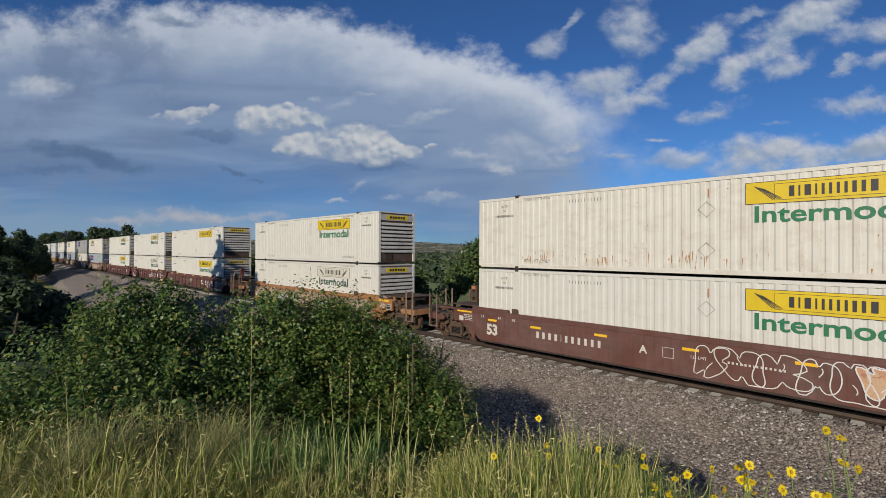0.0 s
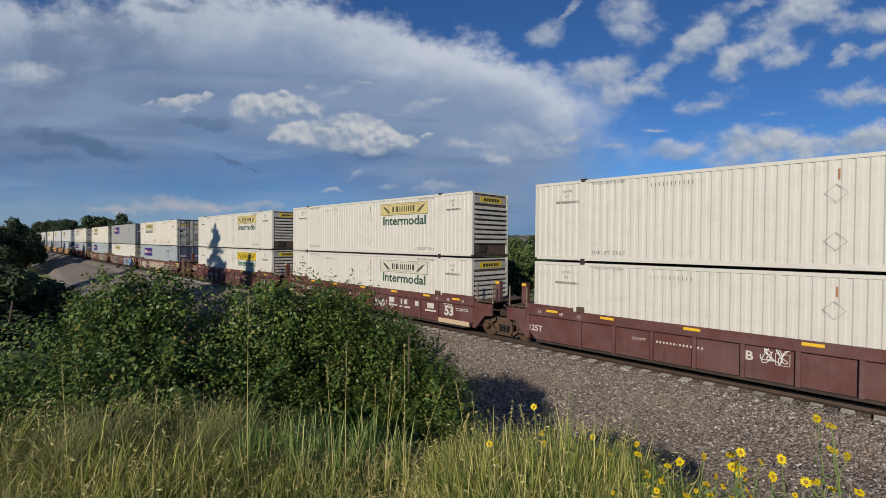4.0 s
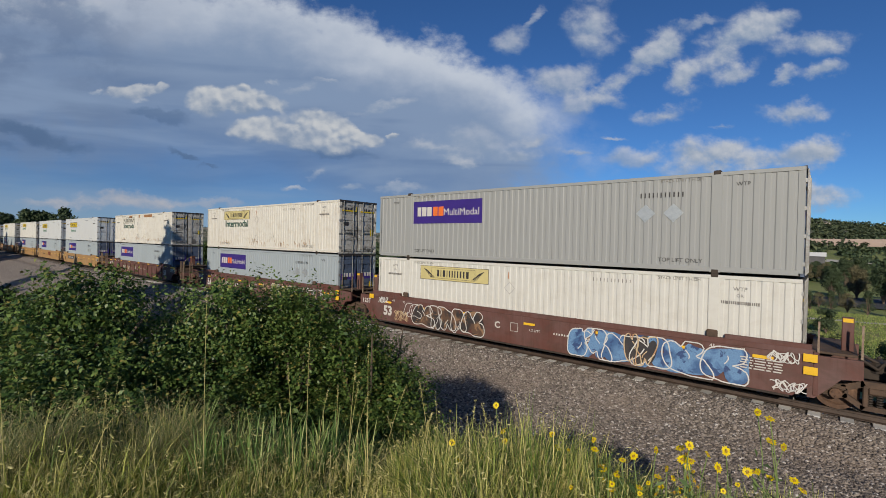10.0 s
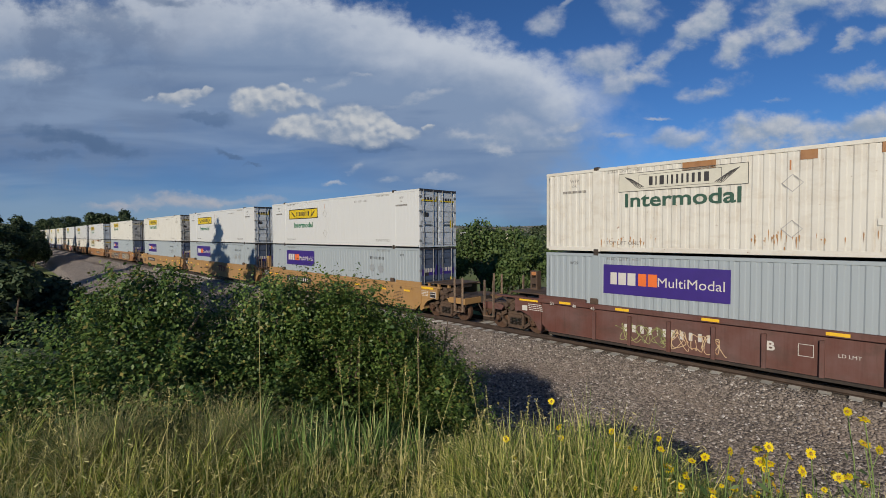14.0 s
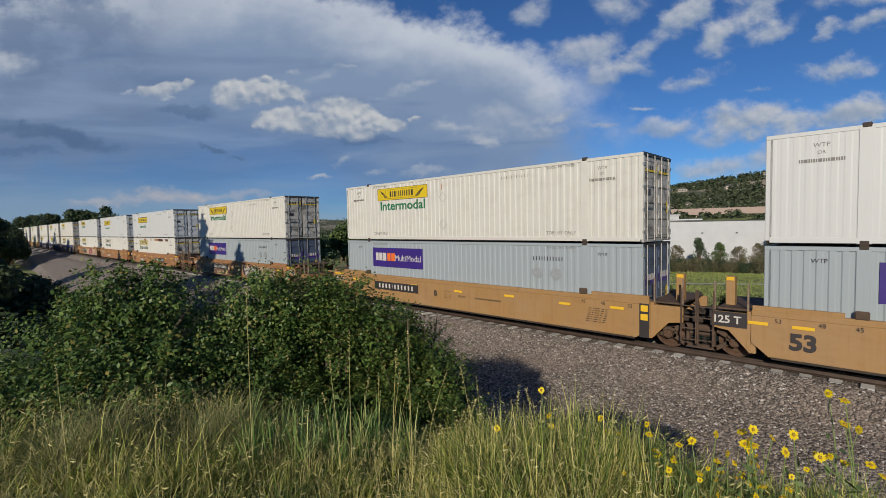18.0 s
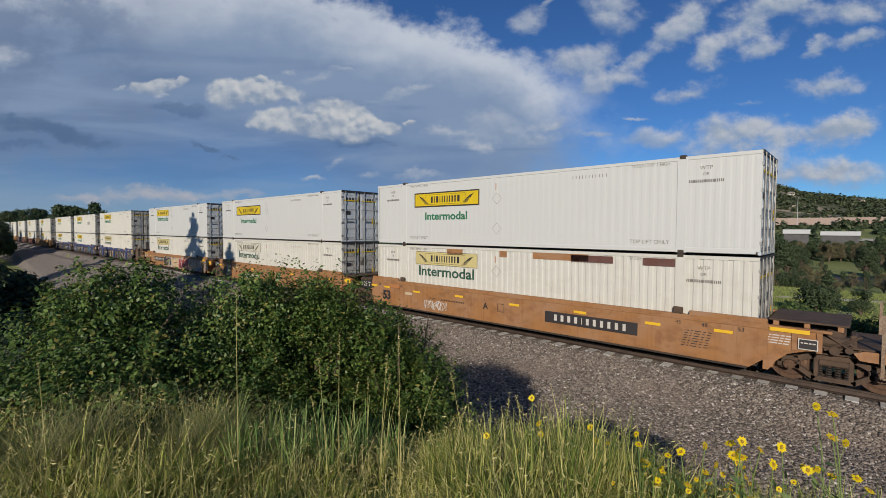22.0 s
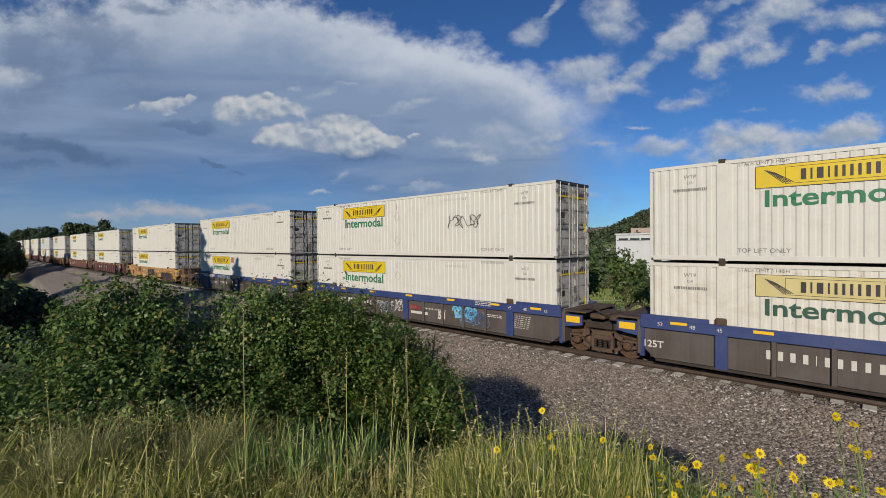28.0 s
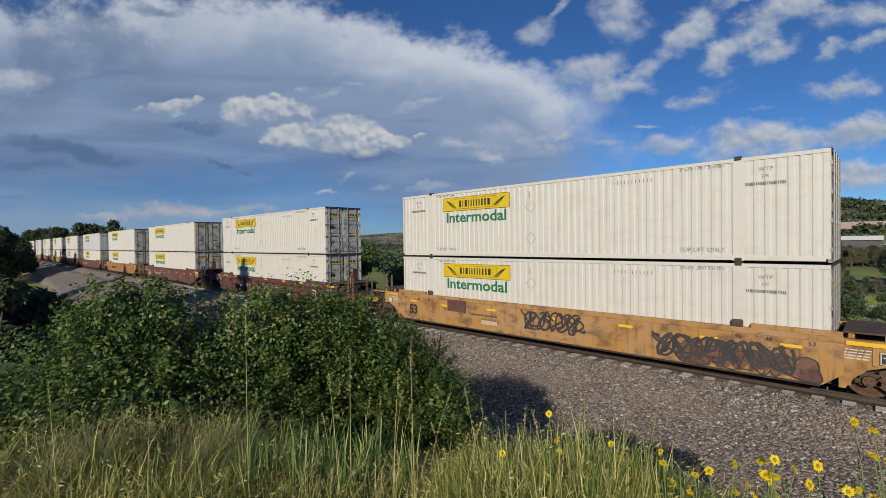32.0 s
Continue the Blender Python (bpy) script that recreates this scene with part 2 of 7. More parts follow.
cloud(0.138, 0.221, 0.110, 0.044, 0, 0.45, "soft")
cloud(0.262, 0.238, 0.061, 0.018, 12, 0.8, "soft")
cloud(0.231, 0.201, 0.064, 0.024, 10, 0.7, "soft")
cloud(0.370, 0.209, 0.047, 0.008, 0, 0.7, "soft")
cloud(0.101, 0.188, 0.067, 0.012, -3, 0.75, "soft")
cloud(0.048, 0.207, 0.073, 0.014, -4, 0.6, "soft")
cloud(0.452, 0.243, 0.029, 0.006, 0, 0.7, "soft")
cloud(0.716, 0.287, 0.041, 0.008, 6, 0.55, "soft")
cloud(-0.426, 0.289, 0.060, 0.038, 0, 1, "heap")
cloud(-0.360, 0.295, 0.069, 0.034, -4, 1, "heap")
cloud(-0.358, 0.317, 0.019, 0.013, 0, 1, "heap")
cloud(-0.304, 0.290, 0.045, 0.019, -12, 0.9, "heap")
cloud(-0.327, 0.241, 0.072, 0.025, 8, 1, "heap")
cloud(-0.190, 0.247, 0.084, 0.034, -12, 1, "heap")
cloud(-0.119, 0.228, 0.081, 0.022, -12, 0.95, "heap")
cloud(-0.224, 0.220, 0.155, 0.032, -4, 0.95, "heap")
cloud(-0.038, 0.230, 0.019, 0.008, 5, 0.9, "heap")
cloud(-0.568, 0.300, 0.066, 0.017, 8, 0.85, "heap")
cloud(-0.521, 0.310, 0.015, 0.013, 0, 0.85, "heap")
cloud(-0.648, 0.294, 0.019, 0.007, 0, 0.7, "soft")
cloud(-0.559, 0.280, 0.018, 0.007, 0, 0.7, "soft")
cloud(-0.297, 0.333, 0.020, 0.008, 0, 0.6, "soft")
cloud(-0.241, 0.319, 0.038, 0.012, 22, 0.45, "soft")
cloud(-0.180, 0.342, 0.035, 0.007, 4, 0.5, "soft")
cloud(-0.065, 0.297, 0.097, 0.011, 13, 0.5, "soft")
cloud(-0.884, 0.365, 0.076, 0.032, 0, 0.75, "soft")
cloud(-0.792, 0.474, 0.067, 0.038, 0, 0.5, "soft")
cloud(-0.688, 0.461, 0.079, 0.035, -8, 0.5, "soft")
cloud(-0.596, 0.069, 0.148, 0.019, 3, 0.75, "pink")
cloud(-0.729, 0.059, 0.074, 0.010, 0, 0.5, "pink")
cloud(-0.420, 0.078, 0.074, 0.010, 4, 0.5, "pink")
cloud(-0.236, 0.110, 0.027, 0.008, 0, 0.8, "soft")
cloud(-0.197, 0.146, 0.022, 0.012, 30, 0.45, "soft")
cloud(-0.129, 0.120, 0.041, 0.013, 5, 0.6, "soft")
cloud(-0.025, 0.121, 0.081, 0.011, 4, 0.5, "soft")
cloud(0.300, 0.099, 0.074, 0.010, 4, 0.5, "pink")
background = wt.nodes.new("ShaderNodeBackground")
put(wt, background.inputs[0], col)
background.inputs[1].default_value = 0.92
wout = wt.nodes.new("ShaderNodeOutputWorld")
put(wt, wout.inputs[0], background.outputs[0])


# ---- materials ----
def material(name, rough=0.7, metal=0.0):
    m = bpy.data.materials.new(name)
    m.use_nodes = True
    nt = m.node_tree
    b = nt.nodes["Principled BSDF"]
    b.inputs["Roughness"].default_value, b.inputs["Metallic"].default_value = rough, metal
    return m, nt, b, nt.nodes.new("ShaderNodeTexCoord").outputs["Object"]


def bump(nt, b, height, strength=0.3, distance=0.01):
    n = nt.nodes.new("ShaderNodeBump")
    n.inputs["Strength"].default_value, n.inputs["Distance"].default_value = strength, distance
    put(nt, n.inputs["Height"], height)
    put(nt, b.inputs["Normal"], n.outputs[0])


def varied(name, a, b_, scale=2.0, fine=40.0, rough=0.7, metal=0.0, bumps=0.2, random_amount=0.0, depth=0.004):
    """A surface between two colours, mottled at two scales."""
    m, nt, b, co = material(name, rough, metal)
    big, small = noisy(nt, co, scale, 5, 0.6), noisy(nt, co, fine, 4, 0.6)
    fac = ramp(nt, mth(nt, "ADD", mth(nt, "MULTIPLY", big, 0.65), mth(nt, "MULTIPLY", small, 0.35)), 0.3, 0.7)
    c = mixc(nt, fac, a, b_)
    if random_amount:
        info = nt.nodes.new("ShaderNodeObjectInfo").outputs["Random"]
        hs = nt.nodes.new("ShaderNodeHueSaturation")
        put(nt, hs.inputs["Value"], ramp(nt, info, 0, 1, 1 - random_amount, 1 + random_amount, False))
        put(nt, hs.inputs["Color"], c)
        c = hs.outputs[0]
    put(nt, b.inputs["Base Color"], c)
    put(nt, b.inputs["Roughness"], ramp(nt, small, 0.3, 0.7, rough - 0.08, min(1.0, rough + 0.12)))
    if bumps:
        bump(nt, b, small, bumps, depth)
    return m


def paint(name, colour, dirt=(0.20, 0.13, 0.08), wear=0.25, rust=0.12, rough=0.45, streak=1.0, blotch=0.0):
    """Weathered paint on steel: faded patches, dirt that ran down in streaks, and rust spots."""
    m, nt, b, co = material(name, rough)
    info = nt.nodes.new("ShaderNodeObjectInfo").outputs["Random"]
    shift = nt.nodes.new("ShaderNodeCombineXYZ")
    put(nt, shift.inputs[0], mth(nt, "MULTIPLY", info, 37.0))
    add = nt.nodes.new("ShaderNodeVectorMath")
    put(nt, add.inputs[0], co), put(nt, add.inputs[1], shift.outputs[0])
    v = add.outputs[0]
    cloudy = noisy(nt, v, 0.7, 5, 0.6)
    runs = noisy(nt, mapped(nt, v, (7.0 * streak, 7.0, 0.45)), 1.0, 5, 0.65)
    spots = noisy(nt, v, 5.5, 6, 0.7)
    fine = noisy(nt, v, 60, 3, 0.6)
    c = mixc(nt, ramp(nt, cloudy, 0.35, 0.7, 0, wear), colour, tuple(min(1, 0.72 * x + 0.10) for x in colour))
    c = mixc(nt, ramp(nt, runs, 0.52, 0.80, 0, wear), c, dirt)
    c = mixc(nt, ramp(nt, mth(nt, "ADD", mth(nt, "MULTIPLY", spots, 0.7), mth(nt, "MULTIPLY", runs, 0.3)), 0.70 - 0.2 * rust, 0.76 - 0.2 * rust, 0, min(1.0, 0.55 + rust)), c, (0.16, 0.062, 0.025))
    c = mixc(nt, ramp(nt, fine, 0.35, 0.75, 0.0, 0.10), c, dirt)
    if blotch:
        stains = noisy(nt, mapped(nt, v, (0.8, 0.8, 1.3)), 1.7, 7, 0.68, 0.4)
        c = mixc(nt, ramp(nt, stains, 0.46, 0.66, 0, blotch), c, dirt)
    put(nt, b.inputs["Base Color"], c)
    put(nt, b.inputs["Roughness"], ramp(nt, runs, 0.3, 0.8, rough, min(1, rough + 0.3)))
    bump(nt, b, fine, 0.08, 0.003)
    return m


def plain(name, colour, rough=0.6, metal=0.0):
    return varied(name, colour, tuple(0.82 * x for x in colour), 1.5, 30, rough, metal, 0.05)


def foliage(name, a, b_, c_=None, rough=0.6, through=0.25):
    """Leaves: each one its own shade, with some light coming through."""
    m, nt, b, co = material(name, rough)
    isl = nt.nodes.new("ShaderNodeNewGeometry").outputs["Random Per Island"]
    c = mixc(nt, isl, a, b_)
    if c_:
        c = mixc(nt, ramp(nt, isl, 0.86, 0.97, 0, 0.8), c, c_)
    c = mixc(nt, ramp(nt, noisy(nt, co, 1.3, 3, 0.5), 0.35, 0.7, 0, 0.45), c, tuple(0.7 * x for x in a))
    put(nt, b.inputs["Base Color"], c)
    b.inputs["Specular IOR Level"].default_value = 0.3
    tr = nt.nodes.new("ShaderNodeBsdfTranslucent")
    put(nt, tr.inputs[0], c)
    mix = nt.nodes.new("ShaderNodeMixShader")
    mix.inputs[0].default_value = through
    put(nt, mix.inputs[1], b.outputs[0]), put(nt, mix.inputs[2], tr.outputs[0])
    put(nt, nt.nodes["Material Output"].inputs[0], mix.outputs[0])
    return m


M = dict(
    cream=paint("cream_paint", (0.575, 0.560, 0.505), (0.30, 0.24, 0.16), 0.26, 0.08, 0.42, blotch=0.13),
    white=paint("white_paint", (0.545, 0.55, 0.535), (0.36, 0.33, 0.28), 0.14, 0.0, 0.38),
    stained=paint("stained_white_paint", (0.60, 0.575, 0.505), (0.32, 0.22, 0.12), 0.42, 0.42, 0.45, blotch=0.2),
    grey=paint("grey_paint", (0.285, 0.287, 0.275), (0.16, 0.19, 0.17), 0.2, 0.0, 0.45),
    pale_grey=paint("pale_grey_paint", (0.295, 0.332, 0.350), (0.20, 0.24, 0.22), 0.16, 0.0, 0.45),
    brown=paint("brown_paint", (0.105, 0.035, 0.024), (0.055, 0.035, 0.025), 0.4, 0.05, 0.6, blotch=0.4),
    maroon=paint("maroon_paint", (0.097, 0.025, 0.022), (0.05, 0.03, 0.024), 0.4, 0.05, 0.6, blotch=0.35),
    tan=paint("tan_paint", (0.325, 0.182, 0.060), (0.20, 0.10, 0.045), 0.35, 0.06, 0.55, blotch=0.22),
    rust=paint("rusty_tan_paint", (0.305, 0.138, 0.043), (0.18, 0.080, 0.032), 0.55, 0.42, 0.65, blotch=0.6),
    yellow_rust=paint("rusty_yellow_paint", (0.386, 0.202, 0.050), (0.10, 0.05, 0.03), 0.7, 0.55, 0.65, blotch=0.75),
    smoke=paint("dark_grey_paint", (0.063, 0.049, 0.042), (0.04, 0.03, 0.025), 0.35, 0.08, 0.65),
    blue=paint("blue_paint", (0.018, 0.038, 0.143), (0.05, 0.04, 0.035), 0.25, 0.03, 0.5),
    black=varied("grimy_black_steel", (0.022, 0.019, 0.017), (0.06, 0.042, 0.03), 3, 40, 0.75, 0.2, 0.2),
    iron=varied("dusty_brown_iron", (0.050, 0.034, 0.025), (0.125, 0.078, 0.050), 3, 40, 0.8, 0.2, 0.3),
    wheel=varied("worn_wheel_steel", (0.075, 0.046, 0.032), (0.17, 0.095, 0.058), 5, 30, 0.6, 0.5, 0.15),
    stake=varied("worn_tan_steel", (0.30, 0.24, 0.17), (0.16, 0.09, 0.06), 5, 40, 0.6, 0.2, 0.1),
    stain=varied("rust_stain", (0.30, 0.14, 0.05), (0.42, 0.25, 0.11), 9, 60, 0.85, 0, 0.1),
    rod=varied("bare_galvanised_rod", (0.42, 0.42, 0.40), (0.25, 0.22, 0.19), 6, 40, 0.45, 0.6, 0.1),
    railhead=varied("rail_steel", (0.050, 0.036, 0.028), (0.09, 0.062, 0.048), 4, 50, 0.55, 0.4, 0.15),
    concrete=varied("tie_concrete", (0.42, 0.40, 0.37), (0.55, 0.53, 0.49), 3, 35, 0.9, 0, 0.3, 0.18),
    sign_yellow=plain("logo_yellow", (0.66, 0.47, 0.012), 0.45),
    sign_pale=plain("faded_logo_yellow", (0.57, 0.48, 0.21), 0.55),
    sign_ghost=plain("bleached_logo_white", (0.60, 0.57, 0.47), 0.55),
    ink=plain("black_ink", (0.035, 0.03, 0.03), 0.5),
    ink_faded=plain("faded_ink", (0.20, 0.185, 0.165), 0.6),
    green=plain("letter_green", (0.02, 0.16, 0.07), 0.5),
    green_dark=plain("letter_dark_green", (0.03, 0.085, 0.055), 0.5),
    purple=plain("logo_purple", (0.045, 0.022, 0.19), 0.4),
    orange=plain("logo_orange", (0.75, 0.16, 0.03), 0.45),
    tan_strip=paint("pale_tan_patch", (0.50, 0.38, 0.25), (0.25, 0.17, 0.10), 0.4, 0.1, 0.6),
    logo_maroon=plain("logo_maroon", (0.20, 0.035, 0.025), 0.6),
    pipe=varied("worn_yellow_pipe", (0.42, 0.33, 0.13), (0.28, 0.20, 0.09), 6, 40, 0.6, 0.1, 0.1),
    faded_orange=plain("faded_orange", (0.42, 0.17, 0.06), 0.6),
    placard=varied("placard_silver", (0.34, 0.36, 0.37), (0.46, 0.48, 0.48), 8, 40, 0.4, 0.4, 0.05),
    marking=plain("marking_white", (0.56, 0.53, 0.48), 0.6),
    reflector=plain("reflector_yellow", (0.80, 0.48, 0.03), 0.35),
    door_blue=paint("door_dark_blue", (0.06, 0.085, 0.14), (0.05, 0.04, 0.035), 0.4, 0.05, 0.45, blotch=0.3),
    door_grey=paint("door_weathered_grey", (0.40, 0.39, 0.365), (0.05, 0.045, 0.04), 0.75, 0.25, 0.5, blotch=0.85),
    door_white=paint("door_pale_white", (0.50, 0.535, 0.57), (0.12, 0.13, 0.14), 0.35, 0.02, 0.4, blotch=0.25),
    slat=paint("slat_grey", (0.40, 0.385, 0.36), (0.10, 0.085, 0.07), 0.5, 0.2, 0.5, blotch=0.4),
)


# ---- building helpers ----
def mesh_of(bm, name, mat, smooth=False):
    me = bpy.data.meshes.new(name)
    bm.to_mesh(me)
    bm.free()
    for m in (mat if isinstance(mat, (list, tuple)) else [mat]):
        me.materials.append(m)
    if smooth:
        me.polygons.foreach_set("use_smooth", [True] * len(me.polygons))
    return me


JOINED = {"lettering", "wordmark", "graffiti", "ornament", "leaves", "petals", "rust_stains", "spring_nest"}


def part(name, bm, mat, parent=None, label="", at=None, smooth=False, kind=""):
    """Links a bmesh, or a mesh that is already there, as one object under its parent."""
    me = bm if isinstance(bm, bpy.types.Mesh) else mesh_of(bm, name, mat, smooth)
    ob = new(name, me)
    ob.parent = parent
    if name in JOINED:
        kind = "stuff"
    if at is not None:
        ob.matrix_basis = at
    return tagged(ob, label, kind=kind)


def thing(name, label, category, group="", at=None, kind=""):
    ob = new(name)
    ob.empty_display_size = 0.2
    if at is not None:
        ob.matrix_basis = at
    return tagged(ob, label, category, group, kind)


def box(bm, x0, x1, y0, y1, z0, z1, bevel=0.0):
    m = Matrix.LocRotScale(((x0 + x1) / 2, (y0 + y1) / 2, (z0 + z1) / 2), None, (abs(x1 - x0), abs(y1 - y0), abs(z1 - z0)))
    r = bmesh.ops.create_cube(bm, size=1.0, matrix=m)
    if bevel:
        es = {e for v in r["verts"] for e in v.link_edges}
        bmesh.ops.bevel(bm, geom=list(es), offset=bevel, segments=1, affect="EDGES")
    return bm


def bar(*dims, bevel=0.0):
    return box(bmesh.new(), *dims, bevel=bevel)


def tube(bm, a, b, r0, r1=None, n=8):
    a, b = Vector(a), Vector(b)
    m = Matrix.Translation((a + b) / 2) @ (b - a).to_track_quat("Z", "Y").to_matrix().to_4x4()
    bmesh.ops.create_cone(bm, cap_ends=True, segments=n, radius1=r0, radius2=r0 if r1 is None else r1, depth=(b - a).length, matrix=m)
    return bm


def prism(points, y0, y1):
    """An outline in x and z, drawn out from y0 to y1."""
    bm = bmesh.new()
    lo = [bm.verts.new((x, y0, z)) for x, z in points]
    hi = [bm.verts.new((x, y1, z)) for x, z in points]
    bm.faces.new(lo), bm.faces.new(hi[::-1])
    for i in range(len(points)):
        j = (i + 1) % len(points)
        bm.faces.new((lo[j], lo[i], hi[i], hi[j]))
    bmesh.ops.recalc_face_normals(bm, faces=bm.faces)
    return bm


def raw_mesh(name, verts, faces, mat):
    """A mesh from arrays: verts n x 3, faces m x 3 or m x 4."""
    me = bpy.data.meshes.new(name)
    k = faces.shape[1]
    me.vertices.add(len(verts)), me.loops.add(faces.size), me.polygons.add(len(faces))
    me.vertices.foreach_set("co", np.ascontiguousarray(verts, np.float32).ravel())
    me.loops.foreach_set("vertex_index", np.ascontiguousarray(faces, np.int32).ravel())
    me.polygons.foreach_set("loop_start", np.arange(0, faces.size, k, dtype=np.int32))
    me.update(calc_edges=True)
    me.materials.append(mat)
    return me


_letters = {}


def lettering(text, size, mat, bold=0.0, align="CENTER", wide=1.0):
    """Flat letters in the built-in font, as a mesh in x and z, facing -y."""
    key = (text, size, mat.name, bold, align, wide)
    if key not in _letters:
        c = bpy.data.curves.new("letters", "FONT")
        c.body, c.size, c.align_x, c.offset, c.resolution_u = text, size, align, bold, 3
        tmp = bpy.data.objects.new("letters", c)
        scene.collection.objects.link(tmp)
        bpy.context.view_layer.update()
        me = bpy.data.meshes.new_from_object(tmp.evaluated_get(bpy.context.evaluated_depsgraph_get()))
        bpy.data.objects.remove(tmp)
        bpy.data.curves.remove(c)
        me.transform(pose(0, 0, 0, 90) @ Matrix.Diagonal((wide, 1, 1, 1)))
        me.materials.clear()
        me.materials.append(mat)
        _letters[key] = me
    return _letters[key]


# ---- ground ----
def smooth(a, b, v):
    k = np.clip((v - a) / (b - a), 0, 1)
    return k * k * (3 - 2 * k)


def lumps(x, y, s, k=0.0):
    return np.sin(x / s + 1.3 * np.sin(y / s * 0.7 + k) + k) * np.cos(y / s * 1.1 + 0.8 * np.sin(x / s * 0.6 + 2 * k))


def foot(x):
    """How far from the camera's line the bank's foot lies."""
    return 6.2 + 3.2 * smooth(30, 150, -x) + (0.25 * np.sin(x * 0.35) + 0.15 * np.sin(x * 1.3)) * smooth(-28, -12, x)


def ground_z(x, y):
    x, y = np.asarray(x, float), np.asarray(y, float)
    f = foot(x)
    low = smooth(9, 26, -x)                          # the mound under the camera falls away along the track
    top = 2.3 - 4.7 * low + 0.7 * smooth(-5, -60, y)
    # unseen right side of the mound, lowered to keep its shadow off the ballast
    top = top - 1.3 * smooth(0.15, 1.3, x) * smooth(-6, 0.5, y)
    crest = 2.65 + 0.38 * np.clip(x, -7.5, 1.0)
    z = top + (-0.78 - 1.6 * low - top) * smooth(crest, f, y) + 1.6 * low * smooth(f, 12.5, y)
    z = z + 0.05 * lumps(x, y, 0.9) * smooth(8, 3, y) + 0.10 * lumps(x, y, 2.7, 1.0) * smooth(8, 3, y)
    far = smooth(19.5, 60, y)
    z = z - 5.0 * far - 2.0 * smooth(85, 125, y) + 0.5 * lumps(x, y, 17, 2.0) * smooth(30, 60, y)
    z = z + 14.0 * smooth(170, 430, y) * smooth(-700, 100, x + 0.3 * y)
    d, az = np.hypot(x, y), np.degrees(np.arctan2(-x, y))
    rise = np.interp(az, [-40, -15, -6, -0.7, 1.1, 4.8, 7, 8.5, 10.3, 12.7, 15.2, 18, 20, 21.1, 22.5, 24, 26, 29], [10, 24, 40, 50, 55, 71, 88, 89, 85, 80, 75, 72, 58, 47, 32, 17, 5, 0])
    z = z + (rise + 2.0 * lumps(x, y, 46, 0.5)) * smooth(520, 1180, d) * smooth(2600, 1250, d)
    r = np.hypot(x, y)
    z = z + (52 + 16 * lumps(x, y, 210, 1.0)) * smooth(1500, 2300, r) * smooth(-0.55, 0.35, np.cos(np.arctan2(-x, y) - radians(50)))
    return z


def axis(near, fine, far, n):
    return np.concatenate([-np.geomspace(far, near, n)[:-1], np.arange(-near, near + fine / 2, fine), np.geomspace(near, far, n)[1:]])


def sheet(name, xs, ys, zf, mat, smooth_on=True):
    gx, gy = np.meshgrid(xs, ys)
    v = np.stack([gx, gy, zf(gx, gy)], -1).reshape(-1, 3)
    i = np.arange(len(ys) - 1)[:, None] * len(xs) + np.arange(len(xs) - 1)[None]
    f = np.stack([i, i + 1, i + len(xs) + 1, i + len(xs)], -1).reshape(-1, 4)
    me = raw_mesh(name, v, f, mat)
    me.polygons.foreach_set("use_smooth", [smooth_on] * len(me.polygons))
    return me


def grass_ground():
    m, nt, b, co = material("meadow_ground", 0.9)
    big, mid, fine = noisy(nt, co, 0.02, 6, 0.6), noisy(nt, co, 0.4, 5, 0.6), noisy(nt, co, 9, 4, 0.7)
    c = mixc(nt, ramp(nt, big, 0.4, 0.62), (0.16, 0.215, 0.042), (0.28, 0.315, 0.08))
    c = mixc(nt, ramp(nt, mid, 0.42, 0.68, 0, 0.7), c, (0.20, 0.17, 0.075))
    c = mixc(nt, ramp(nt, fine, 0.35, 0.7, 0, 0.55), c, (0.045, 0.06, 0.018))
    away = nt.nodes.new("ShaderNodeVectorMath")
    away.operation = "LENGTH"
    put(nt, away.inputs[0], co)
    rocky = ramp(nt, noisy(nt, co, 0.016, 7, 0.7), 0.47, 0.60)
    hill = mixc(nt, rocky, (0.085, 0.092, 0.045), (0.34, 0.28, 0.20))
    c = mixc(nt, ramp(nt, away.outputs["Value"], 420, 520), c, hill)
    put(nt, b.inputs["Base Color"], c)
    bump(nt, b, fine, 0.6, 0.06)
    return m


def ballast_stone(name, loose):
    m, nt, b, co = material(name, 0.92)
    vo = nt.nodes.new("ShaderNodeTexVoronoi")
    put(nt, vo.inputs["Vector"], co)
    vo.inputs["Scale"].default_value = 21
    pick = nt.nodes.new("ShaderNodeSeparateColor")
    put(nt, pick.inputs[0], vo.outputs["Color"])
    one = nt.nodes.new("ShaderNodeNewGeometry").outputs["Random Per Island"] if loose else pick.outputs[0]
    c = mixc(nt, ramp(nt, one, 0.05, 0.95, smooth=False), (0.070, 0.057, 0.048), (0.345, 0.292, 0.244))
    c = mixc(nt, ramp(nt, one, 0.93, 0.98), c, (0.58, 0.54, 0.50))
    c = mixc(nt, ramp(nt, noisy(nt, co, 0.5, 4), 0.4, 0.7, 0, 0.35), c, (0.26, 0.20, 0.16))
    c = mixc(nt, ramp(nt, noisy(nt, co, 90, 3), 0.3, 0.7, 0, 0.30), c, (0.12, 0.10, 0.09))
    put(nt, b.inputs["Base Color"], c)
    if not loose:
        bump(nt, b, mth(nt, "SUBTRACT", 1.0, vo.outputs["Distance"]), 1.0, 0.035)
    return m


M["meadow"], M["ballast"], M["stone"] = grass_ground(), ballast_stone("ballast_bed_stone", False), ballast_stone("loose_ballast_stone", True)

TRACK_Y, NEAR_SIDE = 16.195, 14.9


